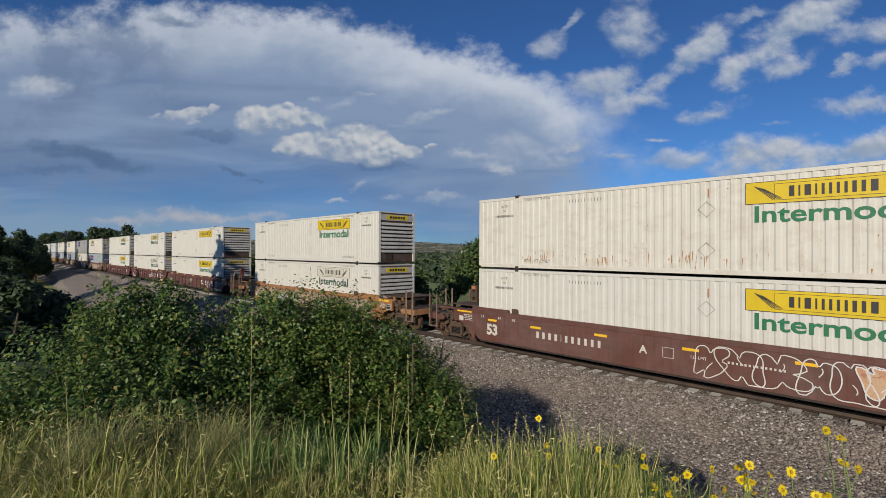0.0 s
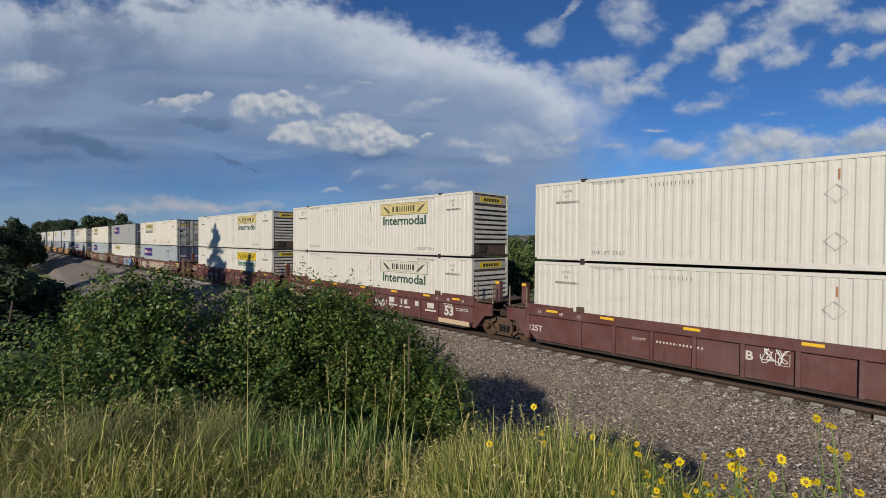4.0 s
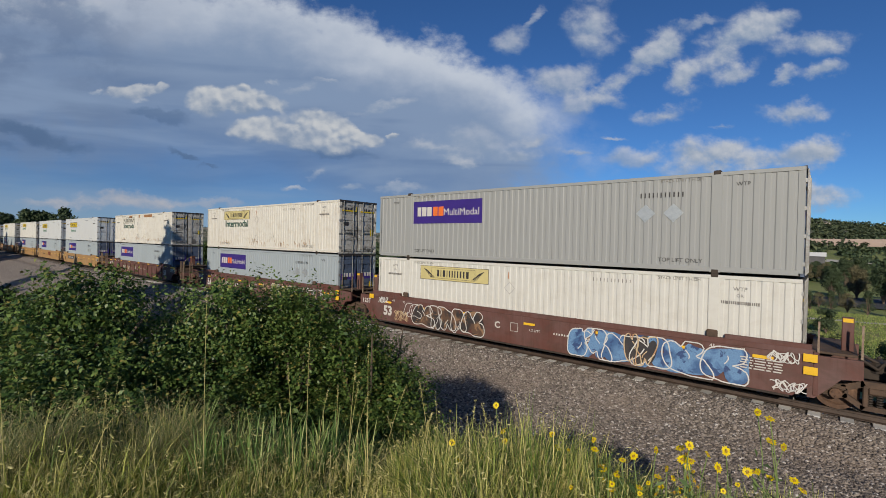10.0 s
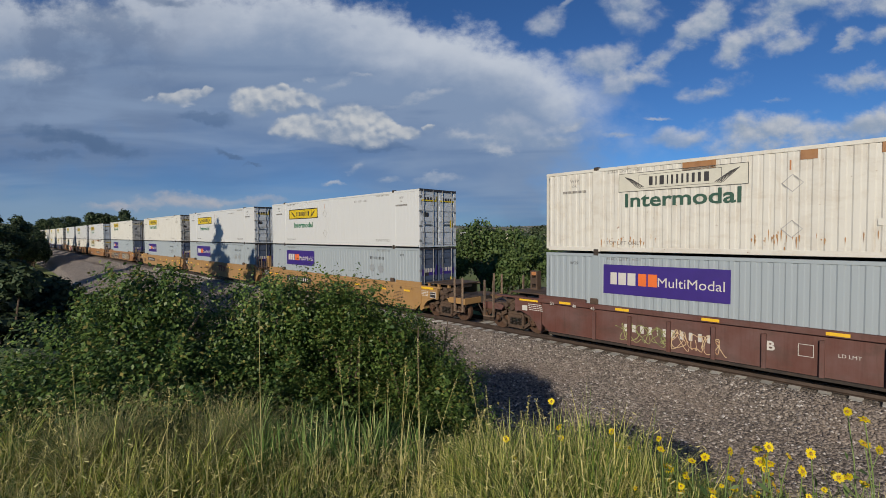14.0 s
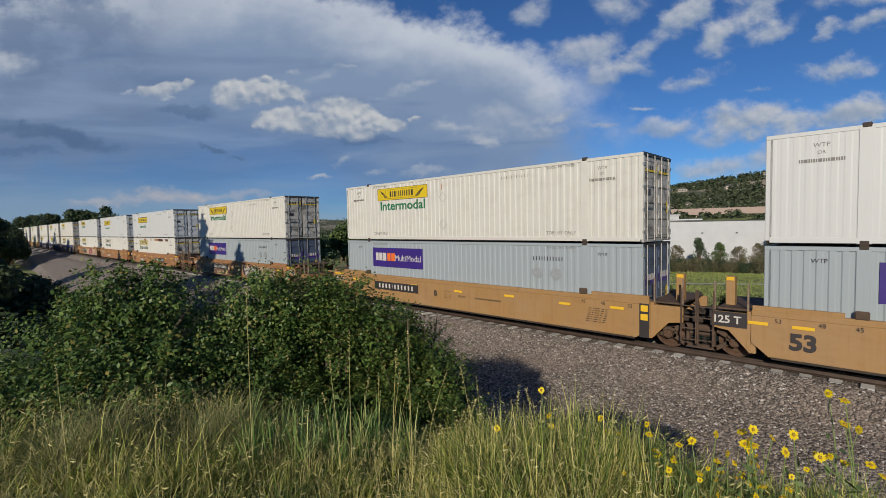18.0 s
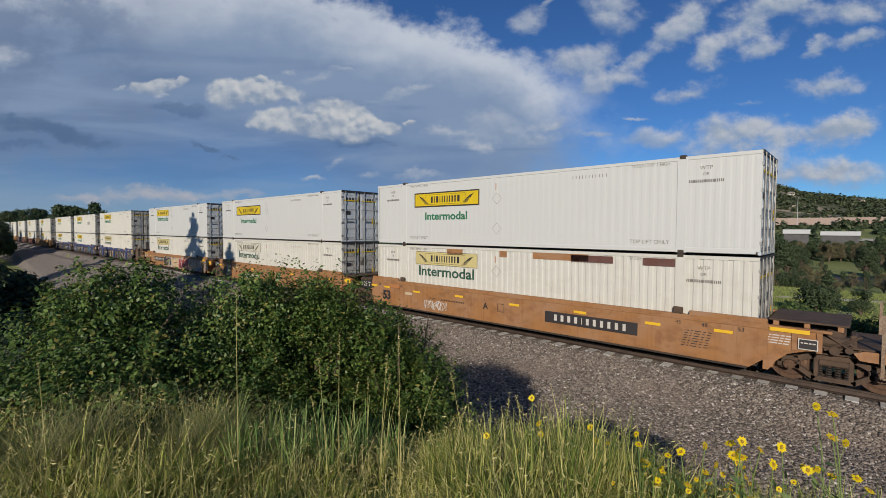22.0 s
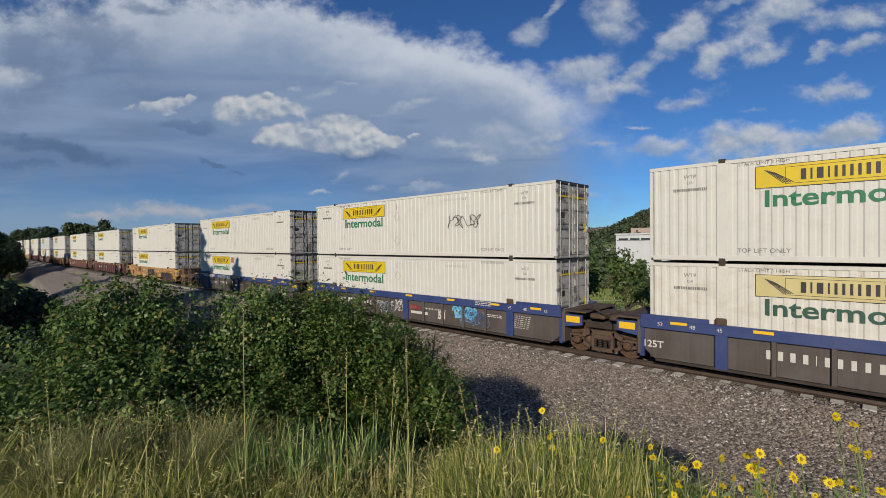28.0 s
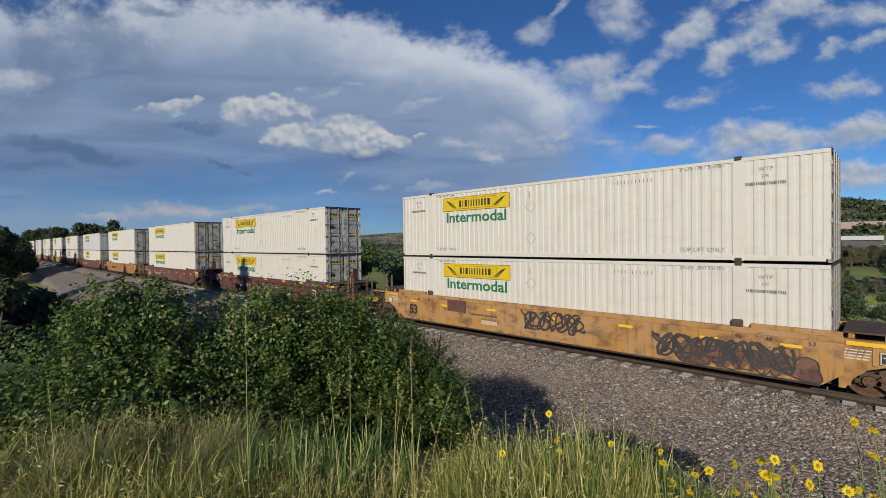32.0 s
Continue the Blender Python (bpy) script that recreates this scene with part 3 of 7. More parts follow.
def bed_z(x, y):
    """Ballast: a level shelf beside the track, and the raised bed under the ties."""
    x, y = np.asarray(x, float), np.asarray(y, float)
    low = smooth(9, 26, -x)
    z = -0.72 + 0.50 * smooth(13.2, 14.75, y) - 0.75 * smooth(17.7, 19.6, y) - low * 1.6 * np.clip((12.4 - y) / 5.6, 0, 1.3)
    z = z + 0.02 * lumps(x, y, 0.55) + 0.03 * lumps(x, y, 2.1, 1.0)
    edge = foot(x) + 0.5 * lumps(x, y, 1.1, 0.3) * smooth(-26, -12, x) + 0.3
    return z - 0.55 * smooth(edge + 0.5, edge - 0.5, y)


xs, ys = axis(40, 0.7, 4200, 64), np.concatenate([-np.geomspace(4200, 12, 40)[:-1], np.arange(-12, 24, 0.4), np.geomspace(24, 4200, 90)])
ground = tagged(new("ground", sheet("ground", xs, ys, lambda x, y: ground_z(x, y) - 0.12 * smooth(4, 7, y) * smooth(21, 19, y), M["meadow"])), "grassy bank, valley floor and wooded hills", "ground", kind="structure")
bed = tagged(new("ballast", sheet("ballast", np.concatenate([-np.geomspace(420, 24, 80)[:-1], np.arange(-24, 8, 0.16), np.geomspace(8, 420, 50)]), np.arange(4.8, 20.2, 0.16), bed_z, M["ballast"])), "grey-brown crushed stone ballast beside the track", "ballast", kind="structure")


def stones(name, n, x0, x1, y0, y1, size, seed):
    rng = np.random.default_rng(seed)
    x = x1 - (x1 - x0) * rng.random(n) ** 1.6
    y = rng.uniform(y0, y1, n)
    cube = np.array([[i, j, k] for k in (-1, 1) for j in (-1, 1) for i in (-1, 1)], float)
    quads = np.array([[0, 2, 3, 1], [4, 5, 7, 6], [0, 1, 5, 4], [2, 6, 7, 3], [0, 4, 6, 2], [1, 3, 7, 5]])
    v = cube[None] * (0.55 + 0.5 * rng.random((n, 8, 3)))
    ang = rng.uniform(0, 6.28, (n, 3))
    c, s = np.cos(ang), np.sin(ang)
    for a, (p, q) in enumerate(((0, 1), (1, 2), (0, 2))):
        vp, vq = v[..., p].copy(), v[..., q].copy()
        v[..., p], v[..., q] = c[:, a, None] * vp - s[:, a, None] * vq, s[:, a, None] * vp + c[:, a, None] * vq
    r = size * rng.uniform(0.55, 1.25, n)
    v = v * r[:, None, None] * np.array([1, 1, 0.75])
    v += np.stack([x, y, bed_z(x, y) + 0.25 * r], -1)[:, None]
    f = (np.arange(n)[:, None, None] * 8 + quads[None]).reshape(-1, 4)
    return raw_mesh(name, v.reshape(-1, 3), f, M["stone"])


tagged(new("loose_stones", stones("loose_stones", 88000, -34, 1.5, 7.5, 15.05, 0.032, 3)), "loose crushed stones on the ballast", "stones", kind="stuff")

# ---- track ----
track = thing("railway_track", "single railway track on concrete ties", "track", kind="structure")
prof = [(-0.075, 0), (0.075, 0), (0.075, 0.012), (0.018, 0.035), (0.012, 0.12), (0.036, 0.135), (0.036, 0.172), (0.028, 0.18), (-0.028, 0.18), (-0.036, 0.172), (-0.036, 0.135), (-0.012, 0.12), (-0.018, 0.035), (-0.075, 0.012)]
rail_bm = prism([(x, z - 0.18) for x, z in prof], -420, 420)
rail_me = mesh_of(rail_bm, "rail", M["railhead"])
for off in (-0.7555, 0.7555):
    part("rail", rail_me, None, track, at=pose(0, TRACK_Y + off, 0, 0, 0, 90))
tie_bm = prism([(-1.3, 0), (1.3, 0), (1.3, 0.16), (1.22, 0.20), (-1.22, 0.20), (-1.3, 0.16)], -0.13, 0.13)
tie_me = mesh_of(tie_bm, "tie", M["concrete"])
clip_me = mesh_of(bar(-0.05, 0.05, -0.10, 0.10, 0, 0.035), "rail_clip", M["iron"])
for i in range(118):
    part("tie", tie_me, None, track, at=pose(6.0 - 0.62 * i + random.uniform(-0.02, 0.02), TRACK_Y + random.uniform(-0.02, 0.02), -0.385, 0, 0, 90 + random.uniform(-0.6, 0.6)))


# ---- containers ----
CL, CW, CH = 16.154, 2.59, 2.896          # a 53-foot box
HX, HY = CL / 2, CW / 2
POST = HX - 1.98                          # the lifting posts, 40 feet apart


def corrugated(x0, x1, z0, z1, pitch=0.262, depth=0.020):
    """A side sheet in the plane y = 0 (outer ribs) that steps back between its ribs."""
    n = max(1, round((x1 - x0) / pitch))
    p = (x1 - x0) / n
    bm = bmesh.new()
    line = []
    for i in range(n):
        a = x0 + i * p
        line += [(a, 0), (a + 0.42 * p, 0), (a + 0.54 * p, depth), (a + 0.88 * p, depth)]
    line.append((x1, 0))
    lo = [bm.verts.new((x, y, z0)) for x, y in line]
    hi = [bm.verts.new((x, y, z1)) for x, y in line]
    for i in range(len(line) - 1):
        bm.faces.new((lo[i], lo[i + 1], hi[i + 1], hi[i]))
    return bm


SIDE_MESH = {}


def side_mesh(mat):
    """Corrugated side; the newest white boxes are almost smooth."""
    if mat.name not in SIDE_MESH:
        bm = bmesh.new()
        for a, b in ((-HX + 0.10, -POST - 0.13), (-POST + 0.13, POST - 0.13), (POST + 0.13, HX - 0.10)):
            tmp = bpy.data.meshes.new("tmp")
            c = corrugated(a, b, 0.17, CH - 0.11, depth=0.004 if mat is M["white"] else 0.017)
            c.to_mesh(tmp)
            c.free()
            bm.from_mesh(tmp)
            bpy.data.meshes.remove(tmp)
        SIDE_MESH[mat.name] = mesh_of(bm, "side_panel", mat)
    return SIDE_MESH[mat.name]


SHARED = {}


def shared(key, make, mat):
    k = (key, mat.name)
    if k not in SHARED:
        SHARED[k] = mesh_of(make(), key, mat)
    return SHARED[k]


def flat_panel(w, h, t=0.004):
    return bar(-w / 2, w / 2, -t, 0, -h / 2, h / 2)


def ring(w, h, line, t=0.003):
    bm = bmesh.new()
    for d in ((-w / 2, w / 2, -t, 0, h / 2 - line, h / 2), (-w / 2, w / 2, -t, 0, -h / 2, -h / 2 + line),
              (-w / 2, -w / 2 + line, -t, 0, -h / 2 + line, h / 2 - line), (w / 2 - line, w / 2, -t, 0, -h / 2 + line, h / 2 - line)):
        box(bm, *d)
    return bm


def bars(widths, h, gap, t=0.003):
    """A row of plain blocks, centred."""
    bm = bmesh.new()
    x = -(sum(widths) + gap * (len(widths) - 1)) / 2
    for w in widths:
        box(bm, x, x + w, -t, 0, -h / 2, h / 2)
        x += w + gap
    return bm


def wings():
    """The fine slanting lines at both ends of the yellow board."""
    bm = bmesh.new()
    for s in (-1, 1):
        for k in range(5):
            x, dz = s * (1.62 - 0.05 * k), 0.02 * k
            a, b = Vector((x, -0.002, 0.19 - dz)), Vector((x - s * 0.42, -0.002, -0.20 + dz * 0.2))
            d = (b - a).normalized()
            n = Vector((-d.z, 0, d.x)) * 0.010
            bm.faces.new([bm.verts.new(p) for p in (a + n, b + n, b - n, a - n)])
    return bm


def decal(parent, me, x, z, side, name, label="", out=0.004):
    """A flat mesh on the side -y (side = -1) or +y of a box, at x and z."""
    at = pose(x, -HY - out, z) if side < 0 else pose(x, HY + out, z, 0, 0, 180)
    return part(name, me, None, parent, label, at)


def container(kind, rev=False, logo="solid", word=True, coat="cream", extras="", detail=True):
    """kind 'freight': cream box with a yellow board; 'parcel': grey box with a purple board. rev: its louvred front leads."""
    coat_m = M[coat]
    shade = {"cream": "cream-white", "white": "clean white", "stained": "rust-stained white", "grey": "grey", "pale_grey": "pale grey"}[coat]
    board = {"solid": "a bright yellow logo board", "edged": "a black-edged yellow logo board", "pale": "a faded yellow logo board", "ghost": "a bleached logo board"}[logo] if kind == "freight" else "a purple logo board"
    end = "louvred end leading" if rev else "door end leading"
    root = thing("shipping_container", f"{shade} container with {board}, {end}", "container", "containers on the train")
    side = 1 if rev else -1
    for s in (-1, 1):
        part("side_panel", side_mesh(coat_m), None, root, at=pose(0, -HY, 0) if s < 0 else pose(0, HY, 0, 0, 0, 180))
        part("top_rail", shared("top_rail", lambda: bar(-HX, HX, -0.012, 0.09, CH - 0.13, CH - 0.022, bevel=0.01), coat_m), None, root, at=pose(0, -HY, 0) if s < 0 else pose(0, HY, 0, 0, 0, 180))
        part("bottom_rail", shared("bottom_rail", lambda: bar(-HX + 0.1, HX - 0.1, -0.010, 0.09, 0.045, 0.19, bevel=0.008), coat_m), None, root, at=pose(0, -HY, 0) if s < 0 else pose(0, HY, 0, 0, 0, 180))
    post = shared("corner_post", lambda: bar(-0.08, 0.08, -0.08, 0.08, 0.1, CH - 0.1, bevel=0.012), coat_m)
    lift = shared("lift_post", lambda: bar(-0.14, 0.14, -0.014, 0.10, 0.03, CH - 0.02, bevel=0.012), coat_m)
    cast = shared("casting", lambda: bar(-0.09, 0.09, -0.085, 0.085, -0.06, 0.06, bevel=0.015), M["black"])
    for sx in (-1, 1):
        for sy in (-1, 1):
            part("corner_post", post, None, root, at=pose(sx * (HX - 0.08), sy * (HY - 0.08), 0))
            if sy == side:
                part("lift_post", lift, None, root, at=pose(sx * POST, -HY, 0) if sy < 0 else pose(sx * POST, HY, 0, 0, 0, 180))
            if sy == side:
                for z in (0.055, CH - 0.03):
                    part("lift_casting", cast, None, root, "dark lifting casting", at=pose(sx * POST, sy * (HY - 0.06), z))
    part("roof", shared("roof", lambda: bar(-HX + 0.02, HX - 0.02, -HY + 0.03, HY - 0.03, CH - 0.09, CH - 0.03), coat_m), None, root)
    part("floor", shared("floor", lambda: bar(-HX + 0.02, HX - 0.02, -HY + 0.07, HY - 0.07, 0.03, 0.14), M["black"]), None, root)
    # louvred front end at -x
    # wall coloured dark to stand in for the shadows between the slats
    part("front_wall", shared("front_wall", lambda: bar(-HX + 0.04, -HX + 0.09, -HY + 0.05, HY - 0.05, 0.1, CH - 0.1), M["iron"]), None, root)
    if rev:
        slat = shared("slat", lambda: prism([(-0.09, 0.0), (-0.075, 0.06), (0.0, 0.15), (0.0, 0.06)], -HY + 0.2, HY - 0.2), M["slat"])
        for k in range(8):
            part("slat", slat, None, root, at=pose(-HX + 0.045, 0, 0.62 + 0.215 * k))
        part("vent_board", shared("vent_board", lambda: bar(-HX + 0.0, -HX + 0.04, -HY + 0.18, HY - 0.18, 2.38, 2.72), M["slat"]), None, root)
        part("end_board", shared("end_board", lambda: bar(-HX - 0.008, -HX, -0.75, 0.75, 2.44, 2.68), M["sign_yellow"]), None, root, "yellow logo board")
        part("lettering", shared("end_bars", lambda: bars([0.14] * 6, 0.13, 0.05), M["ink"]), None, root, at=pose(-HX - 0.010, 0, 2.56, 0, 0, -90))
        part("hatch", shared("hatch", lambda: bar(-HX - 0.01, -HX + 0.04, 0.35, 0.85, 0.22, 0.55, bevel=0.01), M["black"]), None, root)
    else:
        leaf_m = M["door_blue"] if kind == "parcel" else M["door_white" if coat == "white" else "door_grey"]
        for s in (-1, 1):
            def leaf_bm():
                bm = bar(HX - 0.06, HX - 0.02, 0.02, HY - 0.07, 0.1, CH - 0.1)
                for k in range(5):
                    box(bm, HX - 0.02, HX + 0.012, 0.10, HY - 0.16, 0.22 + 0.53 * k, 0.50 + 0.53 * k, bevel=0.03)
                return bm
            leaf = part("door", shared("door", leaf_bm, leaf_m), None, root, "weathered end door", at=None if s > 0 else pose(0, 0, 0, 0, 0, 0))
            if s < 0:
                leaf.matrix_basis = pose(0, -HY, 0)
            rod = shared("lock_rod", lambda: tube(bmesh.new(), (0, 0, 0.06), (0, 0, CH - 0.06), 0.019), M["rod"])
            base = HY if s < 0 else 0.0
            for y in (0.28, 0.92):
                part("lock_rod", rod, None, leaf, "bare steel lock rod", at=pose(HX + 0.035, y, 0))
            part("door_handle", shared("door_handle", lambda: bar(HX + 0.02, HX + 0.05, 0.30, 0.78, 1.12, 1.17), M["rod"]), None, leaf)
            for k in range(4) if detail else ():
                part("hinge", shared("hinge", lambda: bar(HX - 0.03, HX + 0.03, -0.09, 0.05, -0.05, 0.05), M["rod"]), None, leaf, at=pose(0, (HY - 0.08) if s > 0 else 0.09, 0.35 + 0.72 * k))
        bw, bz, bm_ = (0.98, 2.42, "sign_yellow") if kind == "freight" else (1.02, 1.78, "purple")
        for s in (-1, 1):
            part("end_board", shared("end_board_" + bm_, lambda: bar(HX + 0.004, HX + 0.010, -bw / 2, bw / 2, -0.13 if kind == "freight" else -0.26, 0.13 if kind == "freight" else 0.26), M[bm_]), None, root, at=pose(0, s * 0.62, bz))
            part("lettering", shared("end_bars_" + bm_, lambda: bars([0.13] * 4, 0.13 if kind == "freight" else 0.2, 0.06), M["ink" if kind == "freight" else "marking"]), None, root, at=pose(HX + 0.013, s * 0.62, bz, 0, 0, 90))
        if detail:
            part("data_plate", shared("data_plate", lambda: bar(HX + 0.006, HX + 0.012, -0.17, 0.17, -0.11, 0.11), M["ink"]), None, root, "dark data plate", pose(0, -0.86, 1.62))
            part("sticker", shared("end_sticker", lambda: bar(HX + 0.006, HX + 0.012, -0.10, 0.10, -0.19, 0.19), M["sign_yellow"]), None, root, "yellow warning sticker", pose(0, 0.93, 1.18))
        part("door_sill", shared("door_sill", lambda: bar(HX - 0.06, HX + 0.02, -HY + 0.02, HY - 0.02, 0.02, 0.11), leaf_m), None, root)
        part("door_header", shared("door_header", lambda: bar(HX - 0.06, HX + 0.02, -HY + 0.02, HY - 0.02, CH - 0.11, CH - 0.008), M["ink"]), None, root)
    # what is painted on the side
    cx = -HX + 4.60
    small = "ink_faded"
    flip = 1 if side < 0 else -1
    if kind == "freight":
        bz, word_z, word_size = (2.05, 1.15, 0.47) if logo == "edged" else (2.31, 1.52, 0.62)
        long = 3.84 if logo == "edged" else 3.66
        tone = {"solid": "sign_yellow", "edged": "sign_yellow", "pale": "sign_pale", "ghost": "sign_ghost"}[logo]
        b = decal(root, shared("logo_board_%g" % long, lambda: flat_panel(long, 0.60 if logo != "edged" else 0.66), M[tone]), cx, bz, side, "logo_board", board[2:])
        part("rim", shared("rim_wide" if logo == "edged" else "rim", lambda: ring(long, 0.60 if logo != "edged" else 0.66, 0.055 if logo == "edged" else 0.014), M["ink"]), None, b, at=pose(0, -0.005, 0))
        part("inner_rim", shared("inner_rim", lambda: ring(2.35, 0.44, 0.010), M["ink"]), None, b, at=pose(0, -0.005, 0))
        part("ornament", shared("ornament", wings, M["ink"]), None, b, at=pose(0, -0.0045, 0))
        part("lettering", shared("name_bars", lambda: bars([0.11, 0.04, 0.13, 0.04, 0.06, 0.06, 0.06, 0.06, 0.08, 0.08, 0.13], 0.28, 0.085), M["ink"]), None, b, "black block letters shown as bars", at=pose(0, -0.006, 0))
        if word:
            decal(root, lettering("Intermodal", word_size, M["green" if logo in ("solid", "edged") else "green_dark"], 0.013, wide=1.22), cx + flip * 0.02, word_z, side, "wordmark", "green block lettering")
    else:
        b = decal(root, shared("logo_board_purple", lambda: flat_panel(3.78, 0.98), M["purple"]), -HX + 4.15, 2.03, side, "logo_board", "purple logo board")
        part("lettering", shared("name_bars_white", lambda: bars([0.22, 0.26, 0.26], 0.40, 0.05), M["marking"]), None, b, "white bars", at=pose(-1.22, -0.006, 0.03))
        part("lettering", shared("name_bars_orange", lambda: bars([0.26, 0.28], 0.40, 0.05), M["orange"]), None, b, "orange bars", at=pose(-0.42, -0.006, 0.03))
        part("wordmark", lettering("MultiModal", 0.42, M["marking"], 0.0), None, b, at=pose(0.82, -0.006, -0.15))
        for x in (HX - 3.9, HX - 3.1):
            decal(root, shared("placard", lambda: flat_panel(0.40, 0.40), M["placard"]), x, 1.75, side, "placard", "silvery placard holder").rotation_euler = (0, radians(45), 0 if side < 0 else radians(180))
        decal(root, shared("number_bars", lambda: bars([0.035] * 4 + [0.02] + [0.035] * 6, 0.15, 0.085), M["ink"]), HX - 3.45, 2.30, side, "lettering")
    if not detail:
        return root
    for x, w in ((HX - 2.9, 1.3), (-HX + 2.95, 1.3)):
        decal(root, lettering("TOP LIFT ONLY", 0.172, M["ink"] if kind == "parcel" else M["ink_faded"], 0.0), x, 0.28, side, "lettering")
        decal(root, lettering("STACK LIMIT 3 HIGH", 0.125, M[small]), x, 2.67, side, "lettering")
    for x in (-HX + 1.15, HX - 1.35):
        decal(root, lettering("WTP", 0.155, M["ink"] if kind == "parcel" else M[small]), x, 2.46, side, "lettering")
        if kind == "freight":
            decal(root, lettering("OR", 0.12, M[small]), x, 2.29, side, "lettering")
            decal(root, shared("lift_bars", lambda: bars([0.03, 0.03, 0.08, 0.03, 0.03, 0.03, 0.03, 0.08, 0.03, 0.03, 0.03, 0.08, 0.03, 0.03, 0.03, 0.03], 0.085, 0.018), M[small]), x, 2.13, side, "lettering")
    if kind == "freight":
        decal(root, shared("number_bars_pale", lambda: bars([0.022] * 4 + [0.015] + [0.022] * 6, 0.11, 0.098), M["ink_faded"]), HX - 4.9, 2.52, side, "lettering")
        decal(root, shared("orange_mark", lambda: flat_panel(0.035, 0.26), M["faded_orange"]), -HX + 7.35, 2.42, side, "mark", "orange paint mark")
        for z in (1.95, 0.75):
            d = decal(root, shared("placard_frame", lambda: ring(0.34, 0.34, 0.020), M["slat"]), -HX + 7.4, z, side, "placard_frame")
            d.rotation_euler = (0, radians(45), 0 if side < 0 else radians(180))
    if coat == "stained":
        for j, x in enumerate((-5.2, -0.6, 2.4, 4.9)):
            decal(root, stain_mesh(j), x, 0.42 + 0.1 * (j % 2), side, "rust_stains", "rust-brown stains", out=0.006)
        decal(root, shared("hatch_stain", lambda: flat_panel(0.5, 0.16), M["stained"]), 1.2, 0.9, side, "patch")
    if "patch" in extras:
        for x, w in ((-2.9, 0.9), (-0.35, 0.35), (2.1, 2.2)):
            decal(root, shared("rust_patch_%g" % w, lambda: flat_panel(w, 0.26), M["rust"]), x, 2.66, side, "patch", "rust-brown primer patch")
    if "low_patch" in extras:
        for x, w in ((3.3, 1.5), (5.6, 1.2)):
            decal(root, shared("low_patch_%g" % w, lambda: flat_panel(w, 0.24), M["brown"]), x, 2.62, side, "patch", "brown paint patch")
    if "tag" in extras:
        decal(root, scrawl_mesh(77, 1.9, 0.55, 0.035, M["ink"], 1), 3.6, 1.55, side, "spray_tag", "black sprayed scrawl")
    if "sticker" in extras:
        decal(root, shared("sticker", lambda: flat_panel(0.5, 0.42), M["rust"]), -HX + 6.9, 2.35, side, "sticker", "brown sticker")
    return root


def stain_mesh(j):
    """A few small streaks of rust that ran down the sheet."""
    if ("stain", j) not in SHARED:
        r = random.Random(900 + j)
        bm = bmesh.new()
        for _ in range(26):
            x, z, w, h = r.gauss(0, 0.6), r.gauss(0, 0.10), r.uniform(0.005, 0.022), r.uniform(0.03, 0.24)
            bm.faces.new([bm.verts.new((x + a * w, 0, z + b * h)) for a, b in ((-1, 0.1), (-0.6, -0.4), (0, -1), (0.5, -0.3), (1, 0.1), (0.4, 0.4), (-0.5, 0.45))])
        SHARED[("stain", j)] = mesh_of(bm, "rust_stains", M["stain"])
    return SHARED[("stain", j)]


def ribbon(bm, pts, width, y=0.0):
    """A flat painted line through points in x and z."""
    p = np.array(pts)
    d = np.gradient(p, axis=0)
    n = np.stack([-d[:, 1], d[:, 0]], 1) / (np.linalg.norm(d, axis=1)[:, None] + 1e-9) * width / 2
    lo, hi = ([bm.verts.new((a[0], y - 0.00012 * i, a[1])) for i, a in enumerate(q)] for q in (p - n, p + n))
    for i in range(len(p) - 1):
        bm.faces.new((lo[i], lo[i + 1], hi[i + 1], hi[i]))


def glyph(rng, w, h):
    """A loose, looping stroke."""
    t = np.linspace(0, 1, 34)
    k = rng.integers(1, 4)
    x = (t - 0.5) * w * rng.uniform(0.5, 1) + 0.28 * w * np.sin(2 * np.pi * k * t + rng.uniform(0, 6))
    z = 0.42 * h * np.sin(2 * np.pi * (k * 0.5 + 0.5) * t + rng.uniform(0, 6)) + 0.12 * h * np.sin(6 * np.pi * t + rng.uniform(0, 6))
    return np.stack([x, z], 1)


def scrawl_mesh(seed, w, h, line, mat, strokes=2):
    rng = np.random.default_rng(seed)
    bm = bmesh.new()
    n = max(2, round(w / h * 1.3))
    for i in range(n):
        for j in range(strokes):
            g = glyph(rng, w / n * 1.1, h)
            g[:, 0] += (i + 0.5 - n / 2) * w / n
            g[:, 1] = np.clip(g[:, 1], -h / 2, h / 2)
            ribbon(bm, g, line, -0.005 * (i % 2) - 0.0025 * (j % 2))
    return mesh_of(bm, "scrawl", mat)


